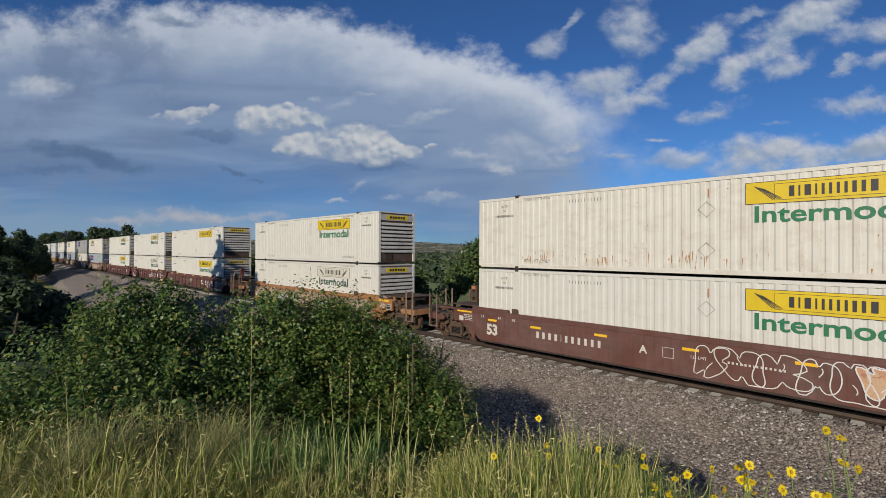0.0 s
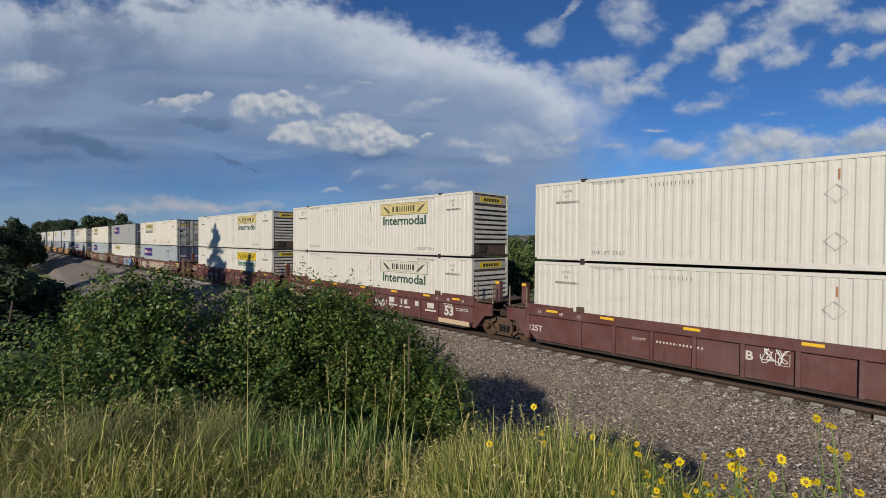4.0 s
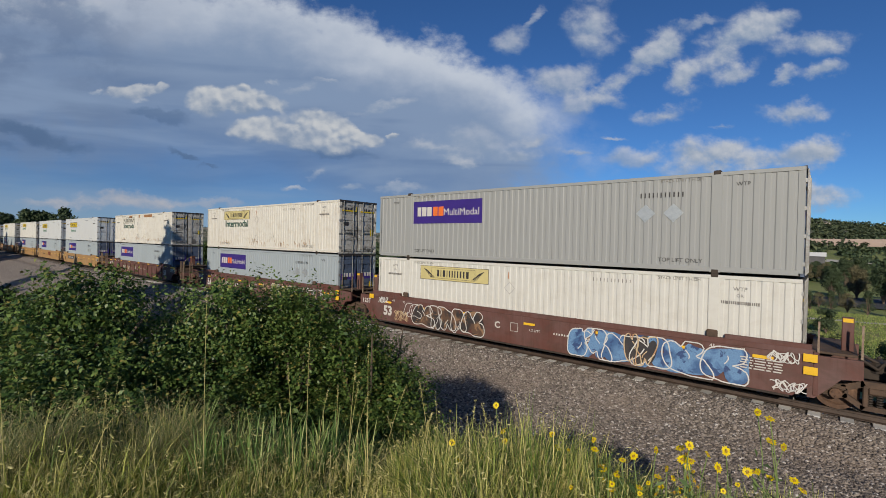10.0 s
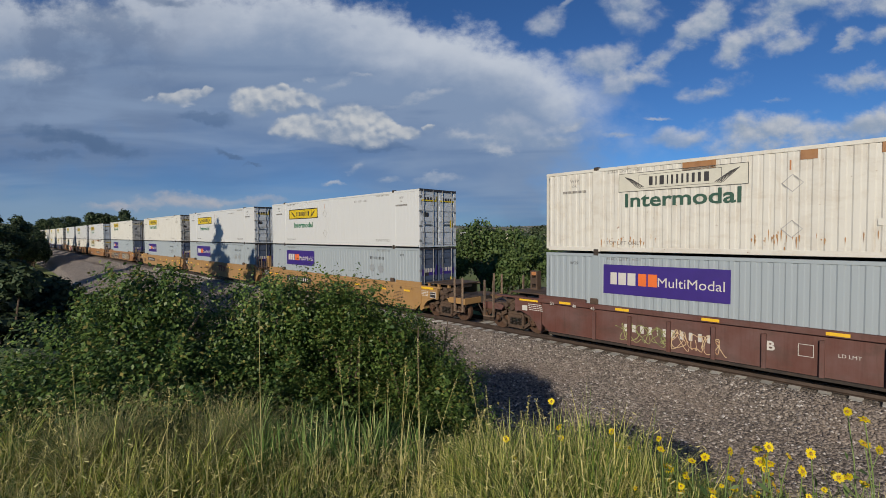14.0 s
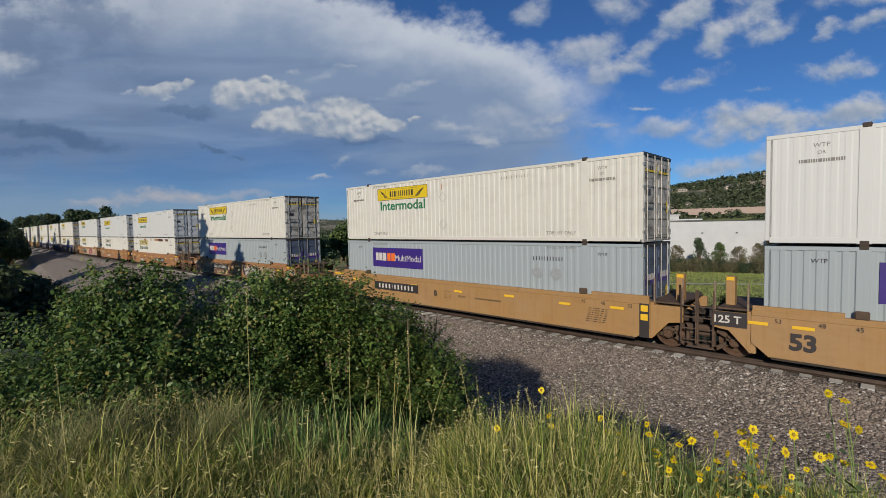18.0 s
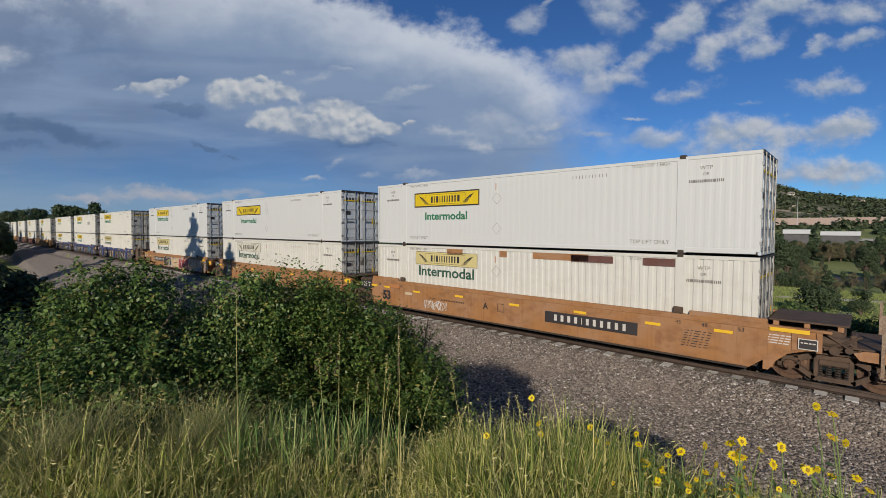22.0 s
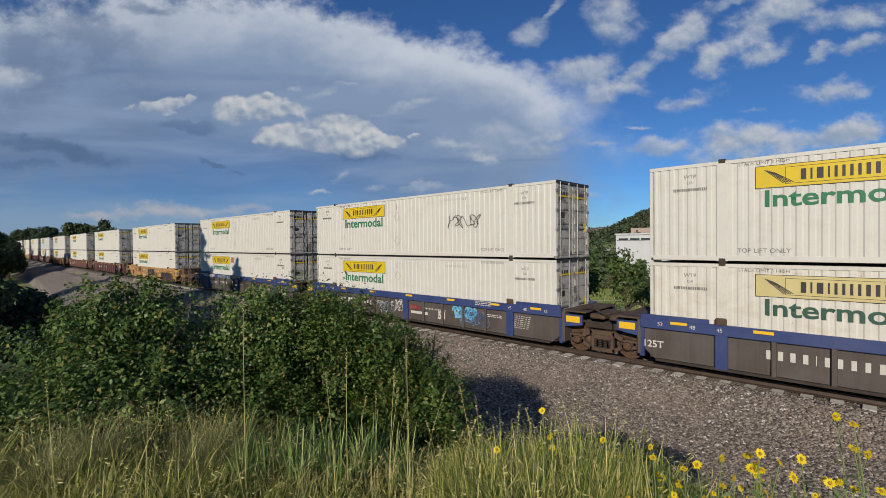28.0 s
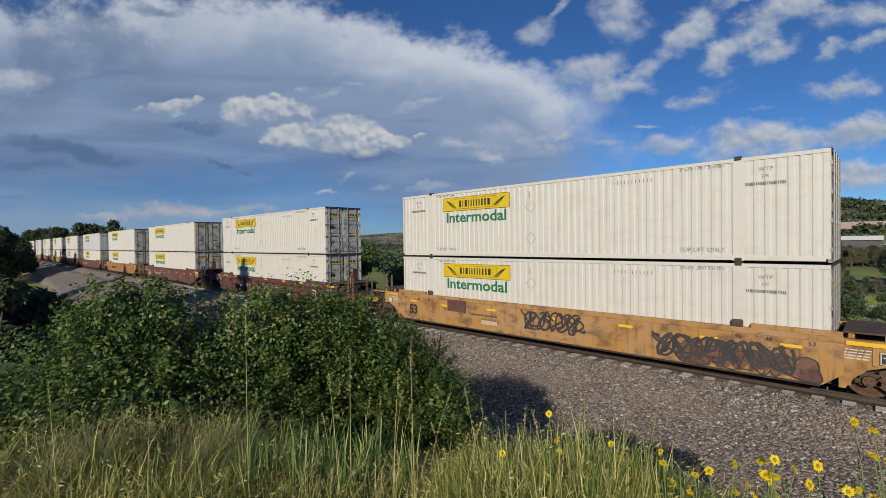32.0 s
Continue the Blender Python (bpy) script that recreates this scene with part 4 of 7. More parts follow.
def bubbles(seed, w, h):
    """Outlines of a row of fat, lobed painted shapes that overlap one another."""
    rng = np.random.default_rng(seed)
    n = max(2, round(w / h * 1.25))
    wide = rng.uniform(0.7, 1.35, n)
    edges = np.concatenate([[0], np.cumsum(wide)]) / wide.sum() * w - w / 2
    for i in range(n):
        cx, k = (edges[i] + edges[i + 1]) / 2, 44
        half = 0.62 * (edges[i + 1] - edges[i])
        a = np.linspace(0, 2 * np.pi, k, endpoint=False)
        sq = 1 / (np.abs(np.cos(a)) ** 4 + np.abs(np.sin(a)) ** 4) ** 0.25
        r = sq * (1 + 0.10 * np.sin(2 * a + rng.uniform(0, 6)) + 0.12 * np.sin(3 * a + rng.uniform(0, 6)))
        # one or two notches cut deep into each shape
        for _ in range(rng.integers(1, 4)):
            c = rng.choice([0.5, 1.5, 1.4, 0.6, 0.05]) * np.pi + rng.uniform(-0.25, 0.25)
            d = np.abs((a - c + np.pi) % (2 * np.pi) - np.pi)
            r = r * (1 - rng.uniform(0.35, 0.62) * np.exp(-(d / 0.17) ** 2))
        z = np.clip(0.48 * h * r * np.sin(a), -h / 2, h / 2)
        yield np.stack([cx + half * r * np.cos(a) + rng.uniform(-0.3, 0.3) * z, z], 1), cx, rng


def blob_mesh(seed, w, h, mat):
    bm = bmesh.new()
    for i, (p, cx, rng) in enumerate(bubbles(seed, w, h)):
        bm.faces.new([bm.verts.new((x, -0.0004 * i, z)) for x, z in p])
    return mesh_of(bm, "blob", mat)


def spots_mesh(seed, w, h, mat):
    """Round spots of sprayed paint, scattered."""
    r = random.Random(seed)
    bm = bmesh.new()
    for i in range(int(7 * w)):
        x, z, q = r.uniform(-w / 2, w / 2), r.uniform(-h / 2, h / 2), r.choice((0.03, 0.05, 0.05, 0.08, 0.14))
        bm.faces.new([bm.verts.new((x + q * math.cos(0.5236 * a), -0.0002 * i, z + q * math.sin(0.5236 * a))) for a in range(12)])
    return mesh_of(bm, "spots", mat)


def crossed(w, h):
    """Two slanting bars that cross."""
    bm = bmesh.new()
    for s in (-1, 1):
        bmesh.ops.create_cube(bm, size=1.0, matrix=pose(0, -0.002 - 0.001 * s, 0, 0, s * math.degrees(math.atan2(h, w * 0.75)), 0) @ Matrix.Diagonal((math.hypot(w * 0.75, h), 0.003, 0.22 * w, 1)))
    return bm


def outline_mesh(seed, w, h, line, mat):
    """The drawn edge of the same shapes, with an inner loop in each."""
    bm = bmesh.new()
    for i, (p, cx, rng) in enumerate(bubbles(seed, w, h)):
        ribbon(bm, np.concatenate([p, p[:2]]), line, -0.0004 * i - 0.0012)
        c, top = p.mean(0), rng.choice([-1, 1])
        t = np.linspace(0, 1, 8)
        ribbon(bm, np.stack([c[0] + 0.10 * h * np.sin(2.2 * t + rng.uniform(0, 3)), c[1] + top * h * (0.02 + 0.24 * t)], 1), line * 0.8, -0.0004 * i - 0.0012)
    return mesh_of(bm, "outline", mat)


def sprayed(name, first, second, third):
    """Spray paint that fades from one colour into two others, thin in places."""
    m, nt, b, co = material("spray_" + name, 0.6)
    fade, spots, fine = noisy(nt, co, 1.5, 3, 0.5, 0.5), noisy(nt, co, 3.4, 4, 0.6, 0.6), noisy(nt, co, 26, 3, 0.6)
    c = mixc(nt, ramp(nt, fade, 0.44, 0.56), first, second)
    c = mixc(nt, ramp(nt, spots, 0.56, 0.62), c, third)
    c = mixc(nt, ramp(nt, fine, 0.4, 0.7, 0, 0.35), c, tuple(0.55 * q for q in first))
    put(nt, b.inputs["Base Color"], c)
    return m


SPRAY = {n: sprayed(n, *c) for n, c in dict(
    white=((0.62, 0.60, 0.56), (0.55, 0.54, 0.51), (0.60, 0.58, 0.54)), silver=((0.46, 0.40, 0.32), (0.36, 0.31, 0.26), (0.42, 0.21, 0.11)), blue=((0.050, 0.115, 0.25), (0.13, 0.25, 0.42), (0.030, 0.06, 0.16)),
    red=((0.30, 0.045, 0.05), (0.20, 0.03, 0.035), (0.42, 0.12, 0.08)), peach=((0.45, 0.24, 0.14), (0.50, 0.33, 0.20), (0.36, 0.15, 0.08)), olive=((0.20, 0.22, 0.07), (0.30, 0.30, 0.12), (0.10, 0.12, 0.05)),
    pink=((0.45, 0.28, 0.24), (0.50, 0.38, 0.30), (0.30, 0.13, 0.12)), dark=((0.035, 0.032, 0.035), (0.05, 0.040, 0.036), (0.028, 0.028, 0.032)), steel=((0.22, 0.27, 0.31), (0.30, 0.33, 0.35), (0.12, 0.17, 0.22)),
    umber=((0.11, 0.05, 0.035), (0.16, 0.08, 0.05), (0.07, 0.035, 0.03)), sky=((0.10, 0.38, 0.60), (0.16, 0.45, 0.62), (0.05, 0.22, 0.42)), camo=((0.105, 0.058, 0.036), (0.026, 0.023, 0.023), (0.25, 0.145, 0.075)), sand=((0.40, 0.30, 0.18), (0.28, 0.235, 0.165), (0.155, 0.125, 0.085)), cream=((0.55, 0.42, 0.25), (0.50, 0.36, 0.21), (0.40, 0.22, 0.11))).items()}

# ---- well cars ----
SIDE_Y, SILL_LO, SILL_HI = 1.45, 0.28, 1.42


def truck(parent, x):
    """A two-axle truck under the car's end; its iron side frames hide most of the wheels."""
    bolster = part("truck", bar(-0.25, 0.25, -1.05, 1.05, 0.50, 0.72, bevel=0.03) if "bolster" not in SHARED else SHARED["bolster"], M["black"], parent, "iron truck with two axles", at=pose(x, 0, 0))
    SHARED["bolster"] = bolster.data
    if "truck_side" not in SHARED:
        c = bmesh.new()
        top = [(-1.16, 0.56), (-0.74, 0.62), (-0.40, 0.78), (0.40, 0.78), (0.74, 0.62), (1.16, 0.56)]
        low = [(-1.02, 0.40), (-0.72, 0.42), (-0.40, 0.20), (0.40, 0.20), (0.72, 0.42), (1.02, 0.40)]
        for line, thick in ((top, 0.075), (low, 0.06)):
            for (xa, za), (xb, zb) in zip(line, line[1:]):
                dx, dz = xb - xa, zb - za
                l = math.hypot(dx, dz)
                box_m = pose((xa + xb) / 2, 0, (za + zb) / 2, 0, -math.degrees(math.atan2(dz, dx)), 0) @ Matrix.Diagonal((l + 0.07, 0.15, 2 * thick, 1))
                bmesh.ops.create_cube(c, size=1.0, matrix=box_m)
        for q in (-1, 1):
            box(c, q * 0.34 - 0.055, q * 0.34 + 0.055, -0.08, 0.08, 0.22, 0.76, bevel=0.02)
            box(c, q * 0.89 - 0.20, q * 0.89 + 0.20, -0.09, 0.09, 0.54, 0.66, bevel=0.03)
            box(c, q * 1.10 - 0.06, q * 1.10 + 0.06, -0.075, 0.075, 0.36, 0.60, bevel=0.02)
            box(c, q * 0.70 - 0.045, q * 0.70 + 0.045, -0.075, 0.075, 0.38, 0.62, bevel=0.02)
        box(c, -0.30, 0.30, -0.12, 0.05, 0.55, 0.70, bevel=0.03)
        SHARED["truck_side"] = mesh_of(c, "side_frame", M["iron"])
        w = bmesh.new()
        tube(w, (0, -0.07, 0), (0, 0.07, 0), 0.46, n=32)
        tube(w, (0, -0.085, 0), (0, -0.07, 0), 0.455, 0.46, n=32)
        tube(w, (0, -0.10, 0), (0, -0.085, 0), 0.30, 0.36, n=28)
        tube(w, (0, -0.17, 0), (0, -0.10, 0), 0.13, 0.17, n=18)
        SHARED["wheel"] = mesh_of(w, "wheel", M["wheel"])
        SHARED["axle"] = mesh_of(tube(bmesh.new(), (0, -0.75, 0), (0, 0.75, 0), 0.08), "axle", M["black"])
        c = bmesh.new()
        tube(c, (0, -0.12, 0), (0, 0.06, 0), 0.125, 0.14, n=16)
        for k in range(3):
            a = 2.094 * k + 0.5
            tube(c, (0.075 * math.cos(a), -0.15, 0.075 * math.sin(a)), (0.075 * math.cos(a), -0.12, 0.075 * math.sin(a)), 0.022, n=6)
        SHARED["bearing"] = mesh_of(c, "bearing", M["wheel"])
        s = bmesh.new()
        for k in range(4):
            for j in range(5):
                tube(s, (-0.27 + 0.18 * k, 0, 0.27 + 0.062 * j), (-0.27 + 0.18 * k, 0, 0.30 + 0.062 * j), 0.07, n=8)
        SHARED["springs"] = mesh_of(s, "springs", M["black"])
    for s in (-1, 1):
        part("side_frame", SHARED["truck_side"], None, bolster, at=pose(0, s * 1.0, 0))
        part("spring_nest", SHARED["springs"], None, bolster, at=pose(0, s * 1.02, 0.0))
        for d in (-0.89, 0.89):
            part("wheel", SHARED["wheel"], None, bolster, "steel wheel with a worn tread", at=pose(d, s * 0.76, 0.46, 0, 0, 0 if s < 0 else 180))
            part("bearing", SHARED["bearing"], None, bolster, at=pose(d, s * 1.04, 0.46, 0, 0, 0 if s < 0 else 180))
    for d in (-0.89, 0.89):
        part("axle", SHARED["axle"], None, bolster, at=pose(d, 0, 0.46))


def rung_ladder():
    bm = bmesh.new()
    for x in (-0.2, 0.2):
        box(bm, x - 0.02, x + 0.02, -0.02, 0.02, 0.35, 1.95)
    for k in range(4):
        box(bm, -0.2, 0.2, -0.012, 0.012, 0.45 + 0.33 * k, 0.48 + 0.33 * k)
    return bm


def pedestal():
    """Upright with two holes through its face."""
    xs, zs = (-0.17, -0.09, 0.09, 0.17), (0, 0.10, 0.26, 0.50, 0.64, 0.80)
    bm = bmesh.new()
    v = [[bm.verts.new((x, -0.14, z)) for x in xs] for z in zs]
    for j in range(5):
        for i in range(3):
            if not (i == 1 and j in (1, 3)):
                bm.faces.new((v[j][i], v[j][i + 1], v[j + 1][i + 1], v[j + 1][i]))
    out = bmesh.ops.extrude_face_region(bm, geom=list(bm.faces))
    bmesh.ops.translate(bm, vec=(0, 0.28, 0), verts=[g for g in out["geom"] if isinstance(g, bmesh.types.BMVert)])
    bmesh.ops.recalc_face_normals(bm, faces=bm.faces)
    return bm


def bent_pipe(x0):
    bm = bmesh.new()
    limb_pts = [(x0 + 0.62, 0.05, 2.36), (x0 + 1.10, -0.3, 2.34), (x0 + 1.75, -0.85, 2.10), (x0 + 1.95, -1.02, 1.98), (x0 + 2.02, -1.08, 1.80), (x0 + 2.05, -1.1, 1.12)]
    for a, b in zip(limb_pts, limb_pts[1:]):
        tube(bm, a, b, 0.025)
    return bm


def machinery(x0):
    """Brake cylinder, levers and pipes between the deck and the truck."""
    bm = bmesh.new()
    tube(bm, (x0 + 1.10, -1.12, 1.20), (x0 + 1.62, -1.12, 1.20), 0.15, n=14)
    tube(bm, (x0 + 1.62, -1.12, 1.20), (x0 + 1.95, -1.15, 0.95), 0.04)
    tube(bm, (x0 + 1.15, -1.25, 0.98), (x0 + 1.85, -1.30, 1.42), 0.03)
    tube(bm, (x0 + 1.85, -1.25, 0.92), (x0 + 1.20, -1.30, 1.38), 0.025)
    box(bm, x0 + 1.15, x0 + 1.55, -1.0, -0.45, 1.05, 1.44, bevel=0.03)
    box(bm, x0 + 1.62, x0 + 1.76, -1.1, -0.3, 1.00, 1.40, bevel=0.03)
    tube(bm, (x0 + 1.35, -1.30, 1.00), (x0 + 1.35, -1.18, 1.00), 0.11, n=12)
    tube(bm, (x0 + 1.62, -1.32, 1.05), (x0 + 1.62, -1.18, 1.05), 0.08, n=12)
    for k in range(5):
        tube(bm, (x0 + 0.3 + 0.35 * k, -1.2, 0.92 + 0.03 * (k % 2)), (x0 + 0.62 + 0.38 * k, -1.15 + 0.12 * (k % 3), 1.02), 0.022, n=6)
    tube(bm, (x0 + 0.2, -1.18, 0.84), (x0 + 2.5, -1.10, 0.90), 0.025, n=6)
    return bm


def coupler_end(car, s, coat, accent):
    """The end over its own truck: arched side plate, decks, guide pedestal, stakes and coupler. s = -1 or 1 tells the end."""
    turn = pose(0, 0, 0) if s > 0 else pose(0, 0, 0, 0, 0, 180)
    x0 = HX + 0.25
    def p(name, key, make, mat, label="", at=Matrix()):
        return part(name, shared(key, make, mat), None, car, label, turn @ at)
    p("bulkhead", "bulkhead", lambda: bar(x0, x0 + 0.12, -1.40, 1.40, 0.35, 1.45, bevel=0.02), coat)
    p("deck", "deck", lambda: bar(x0 - 0.05, x0 + 1.62, -1.05, 1.05, 1.57, 1.62, bevel=0.01), M["iron"], "rusty steel end deck")
    p("deck_beam", "deck_beam", lambda: bar(x0, x0 + 1.55, -0.5, 0.5, 1.40, 1.57), M["black"])
    p("lower_deck", "lower_deck", lambda: bar(x0 + 1.62, x0 + 2.72, -1.22, 1.22, 1.08, 1.13, bevel=0.01), M["iron"], "rusty steel step deck")
    for y in (-1.37, 1.37):
        p("end_side", "end_side", lambda: prism([(x0 - 0.1, 0.28), (x0 + 0.02, 0.28), (x0 + 0.18, 0.55), (x0 + 0.42, 0.78), (x0 + 0.80, 0.92), (x0 + 1.12, 0.95), (x0 + 1.12, 1.42), (x0 - 0.1, 1.42)], -0.04, 0.04), coat, at=pose(0, y, 0))
        p("step_side", "step_side", lambda: prism([(x0 + 1.82, 0.86), (x0 + 2.55, 0.84), (x0 + 2.55, 1.10), (x0 + 1.90, 1.10), (x0 + 1.70, 1.02)], -0.03, 0.03), coat, at=pose(0, y * 0.98, 0))
        p("top_flange", "top_flange%d" % s, lambda: bar(x0 - 0.1, x0 + (1.3 if s > 0 else 2.0), -0.07, 0.09, 1.42, 1.49, bevel=0.01), coat, at=pose(0, y, 0, 0, 0, 0))
    for k in (0.56, 1.06):
        p("side_post", "side_post", lambda: bar(-0.06, 0.06, -0.07, 0.03, 0.90, 1.42, bevel=0.01), coat, at=pose(x0 + k, -1.37 * s, 0))
    p("center_sill", "center_sill", lambda: bar(x0, x0 + 2.9, -0.30, 0.30, 0.80, 1.14, bevel=0.02), M["black"])
    if coat.name.startswith("rust") or coat.name.startswith("tan"):
        for k in (0.12, 0.78, 1.45):
            p("deck_post", "deck_post", lambda: bar(-0.06, 0.06, -0.05, 0.05, 1.44, 1.57), coat, at=pose(x0 + k, -0.98 * s, 0))
    else:
        p("guide_pedestal", "guide_pedestal", pedestal, M["iron"] if s < 0 else coat, "hollow steel guide pedestal", pose(x0 + (1.15 if s < 0 else 0.62), 0.1 * s, 1.60, 0, 0, 0 if s > 0 else 180))
        p("reflector", "pedestal_reflector", lambda: bar(-0.11, 0.11, -0.004, 0, -0.07, 0.07), M["faded_orange"], "orange reflector", pose(x0 + (1.15 if s < 0 else 0.62), -0.045 if s > 0 else 0.045, 2.29, 0, 0, 0 if s > 0 else 180))
    p("end_beam", "end_beam", lambda: bar(x0 + 2.62, x0 + 2.80, -1.40, 1.40, 0.82, 1.10, bevel=0.02), coat)
    stake = lambda: box(box(bmesh.new(), -0.035, 0.035, -0.010, 0.010, 0.50, 2.02), -0.035, -0.022, -0.05, 0.05, 0.50, 2.02)
    for y in (-1.40, 1.40):
        for x in (2.70, 2.22):
            p("stake", "stake", stake, accent if accent is not coat else M["stake"], "upright angle-iron stake", pose(x0 + x, y, 0))
    for y in (-1.40, 1.40):
        p("step", "step", lambda: bar(x0 + 2.22, x0 + 2.72, -0.05, 0.05, 0.50, 0.54), M["stake"], "sill step", pose(0, y, 0))
    if s > 0 and not coat.name.startswith(("rust", "tan")):
        p("handrail", "handrail", lambda: bent_pipe(x0), M["pipe"], "bent pipe handrail")
    if s > 0:
        p("brake_wheel", "brake_wheel", lambda: tube(tube(bmesh.new(), (0, -0.02, 0), (0, 0.02, 0), 0.27, n=18), (0, -0.1, 0), (0, 0.1, 0), 0.06), M["iron"], at=pose(x0 + 1.30, -1.16, 1.22))
    else:
        for y in (-1.25, 1.25):
            p("walkway", "walkway", lambda: bar(x0 + 1.6, x0 + 2.35, -0.13, 0.13, 1.42, 1.47), M["iron"], at=pose(0, y, 0))
    p("brake_gear", "brake_gear", lambda: machinery(x0), M["iron"], "grimy brake gear", Matrix() if s > 0 else Matrix.Scale(-1, 4, (0, 1, 0)))
    p("coupler", "coupler", lambda: box(box(bmesh.new(), x0 + 2.7, x0 + 3.28, -0.10, 0.10, 0.76, 0.98, bevel=0.02), x0 + 3.05, x0 + 3.36, -0.17, 0.17, 0.70, 1.02, bevel=0.04), M["iron"], "iron knuckle coupler")
    p("air_hose", "air_hose", lambda: tube(tube(bmesh.new(), (x0 + 2.8, -0.45, 0.80), (x0 + 3.02, -0.42, 0.42), 0.03), (x0 + 3.02, -0.42, 0.42), (x0 + 3.32, -0.38, 0.55), 0.03), M["black"])
    flat = pose(0, -1.445, 0) if s > 0 else pose(0, 1.445, 0, 0, 0, 0)
    face = 0 if s > 0 else 180
    p("reflector", "end_reflector", lambda: bar(-0.42, 0.42, -0.004, 0, -0.05, 0.05), M["reflector"], "yellow reflector strip", flat @ pose(x0 + 0.45, 0, 1.40, 0, 0, face))
    if s > 0 and coat.name.startswith("brown"):
        p("reflector", "end_plate", lambda: bar(-0.20, 0.20, -0.004, 0, -0.10, 0.10), M["reflector"], "square yellow reflector plate", flat @ pose(x0 + 0.84, -0.004, 1.32))
    if s > 0:
        board = p("sign_board", "end_sign_board", lambda: bar(-0.20, 0.20, -0.004, 0, -0.14, 0.14), M["ink"], "small black sign with a white rim", flat @ pose(x0 + 0.84, -0.004, 1.10))
        part("rim", shared("end_sign_rim", lambda: ring(0.40, 0.28, 0.022), M["marking"]), None, board, at=pose(0, -0.005, 0))
        part("lettering", shared("end_sign_bars", lambda: bars([0.05, 0.08, 0.05, 0.06], 0.03, 0.02), M["marking"]), None, board, at=pose(0, -0.005, 0.03))
    else:
        p("sign_plate", "sign_plate", lambda: bar(-0.12, 0.12, -0.004, 0, -0.10, 0.10), M["marking"], "small pale painted sign", flat @ pose(x0 + 0.62, 0.004, 1.08, 0, 0, face))
    for j in range(4):
        p("lettering", "end_stencil", lambda: bars([0.10, 0.05, 0.16, 0.08, 0.12], 0.03, 0.025), M["marking"], at=pose(x0 + 0.20 - 0.02 * j, -1.412 * s, 1.24 - 0.07 * j, 0, 0, face))
    truck(car, s * (HX + 1.58))


def joint_end(car, s, coat, accent, own_truck, plate=True):
    """The end that shares a truck with the next unit."""
    turn = pose(0, 0, 0) if s > 0 else pose(0, 0, 0, 0, 0, 180)
    x0 = HX + 0.25
    def p(name, key, make, mat, label="", at=Matrix()):
        return part(name, shared(key, make, mat), None, car, label, turn @ at)
    p("bulkhead", "bulkhead", lambda: bar(x0, x0 + 0.12, -1.40, 1.40, 0.35, 1.45, bevel=0.02), coat)
    p("deck", "joint_deck", lambda: bar(x0 - 0.05, x0 + 0.85, -1.25, 1.25, 1.42, 1.48, bevel=0.01), M["iron"], "rusty steel end deck")
    open_joint = coat.name.startswith(("rust", "dark_grey"))
    for y in (-1.34, 1.34):
        if open_joint:
            p("end_side", "open_joint_side", lambda: prism([(x0 - 0.1, 0.30), (x0 + 0.02, 0.30), (x0 + 0.12, 0.92), (x0 + 0.78, 1.02), (x0 + 0.78, 1.36), (x0 - 0.1, 1.36)], -0.05, 0.05), accent, at=pose(0, y, 0))
            continue
        p("end_side", "joint_side", lambda: prism([(x0 - 0.1, 0.30), (x0 + 0.05, 0.30), (x0 + 0.55, 0.86), (x0 + 0.95, 0.92), (x0 + 0.95, 1.38), (x0 - 0.1, 1.38)], -0.05, 0.05), coat, at=pose(0, y, 0))
    p("center_sill", "joint_sill", lambda: bar(x0, x0 + 1.36, -0.30, 0.30, 0.76, 1.05, bevel=0.02), M["black"])
    if open_joint:
        if plate:
            p("reflector", "joint_plate", lambda: bar(-0.26, 0.26, -0.006, 0, -0.11, 0.11), M["reflector"], "large yellow reflector plate", pose(x0 + 0.44, -1.396 * s, 1.20, 0, 0, 0 if s > 0 else 180))
        p("joint_cap", "joint_cap", lambda: bar(x0 + 0.75, x0 + 1.30, -0.75, 0.75, 1.18, 1.36, bevel=0.04), M["iron"])
        p("hose_bundle", "joint_hoses", lambda: tube(tube(bmesh.new(), (x0 + 0.5, -0.9, 1.50), (x0 + 1.0, -1.0, 1.62), 0.035), (x0 + 1.0, -1.0, 1.62), (x0 + 1.36, -0.8, 1.36), 0.035), M["black"], "black brake hoses")
        if own_truck:
            truck(car, s * (HX + 1.60))
        return
    p("guide_post", "guide_post", lambda: bar(-0.12, 0.12, -0.12, 0.12, 1.45, 2.32, bevel=0.015), accent, "upright container guide", pose(x0 + 0.66, -0.55 * s, 0))
    p("post_cap", "post_cap", lambda: bar(-0.10, 0.10, -0.128, -0.122, 2.20, 2.30), M["reflector"], "yellow cap mark", pose(x0 + 0.66, -0.55 * s, 0, 0, 0, 0 if s > 0 else 180))
    for x in (0.10, 0.92):
        p("stake", "joint_stake", lambda: bar(-0.022, 0.022, -0.022, 0.022, 1.40, 2.22), M["stake"], "thin upright grab iron", pose(x0 + x, -1.28 * s, 0))
    p("hose_bundle", "hose_bundle", lambda: tube(tube(tube(bmesh.new(), (x0 + 0.9, -0.5, 1.30), (x0 + 1.25, -0.42, 1.05), 0.04), (x0 + 1.25, -0.42, 1.05), (x0 + 1.4, -0.4, 1.25), 0.04), (x0 + 0.9, -0.3, 1.38), (x0 + 1.4, -0.2, 1.12), 0.035), M["black"], "black brake hoses")
    if coat.name.startswith("tan"):
        p("ladder", "ladder", rung_ladder, M["iron"], "iron rung ladder", pose(x0 + 1.12, -1.42 * s, 0))
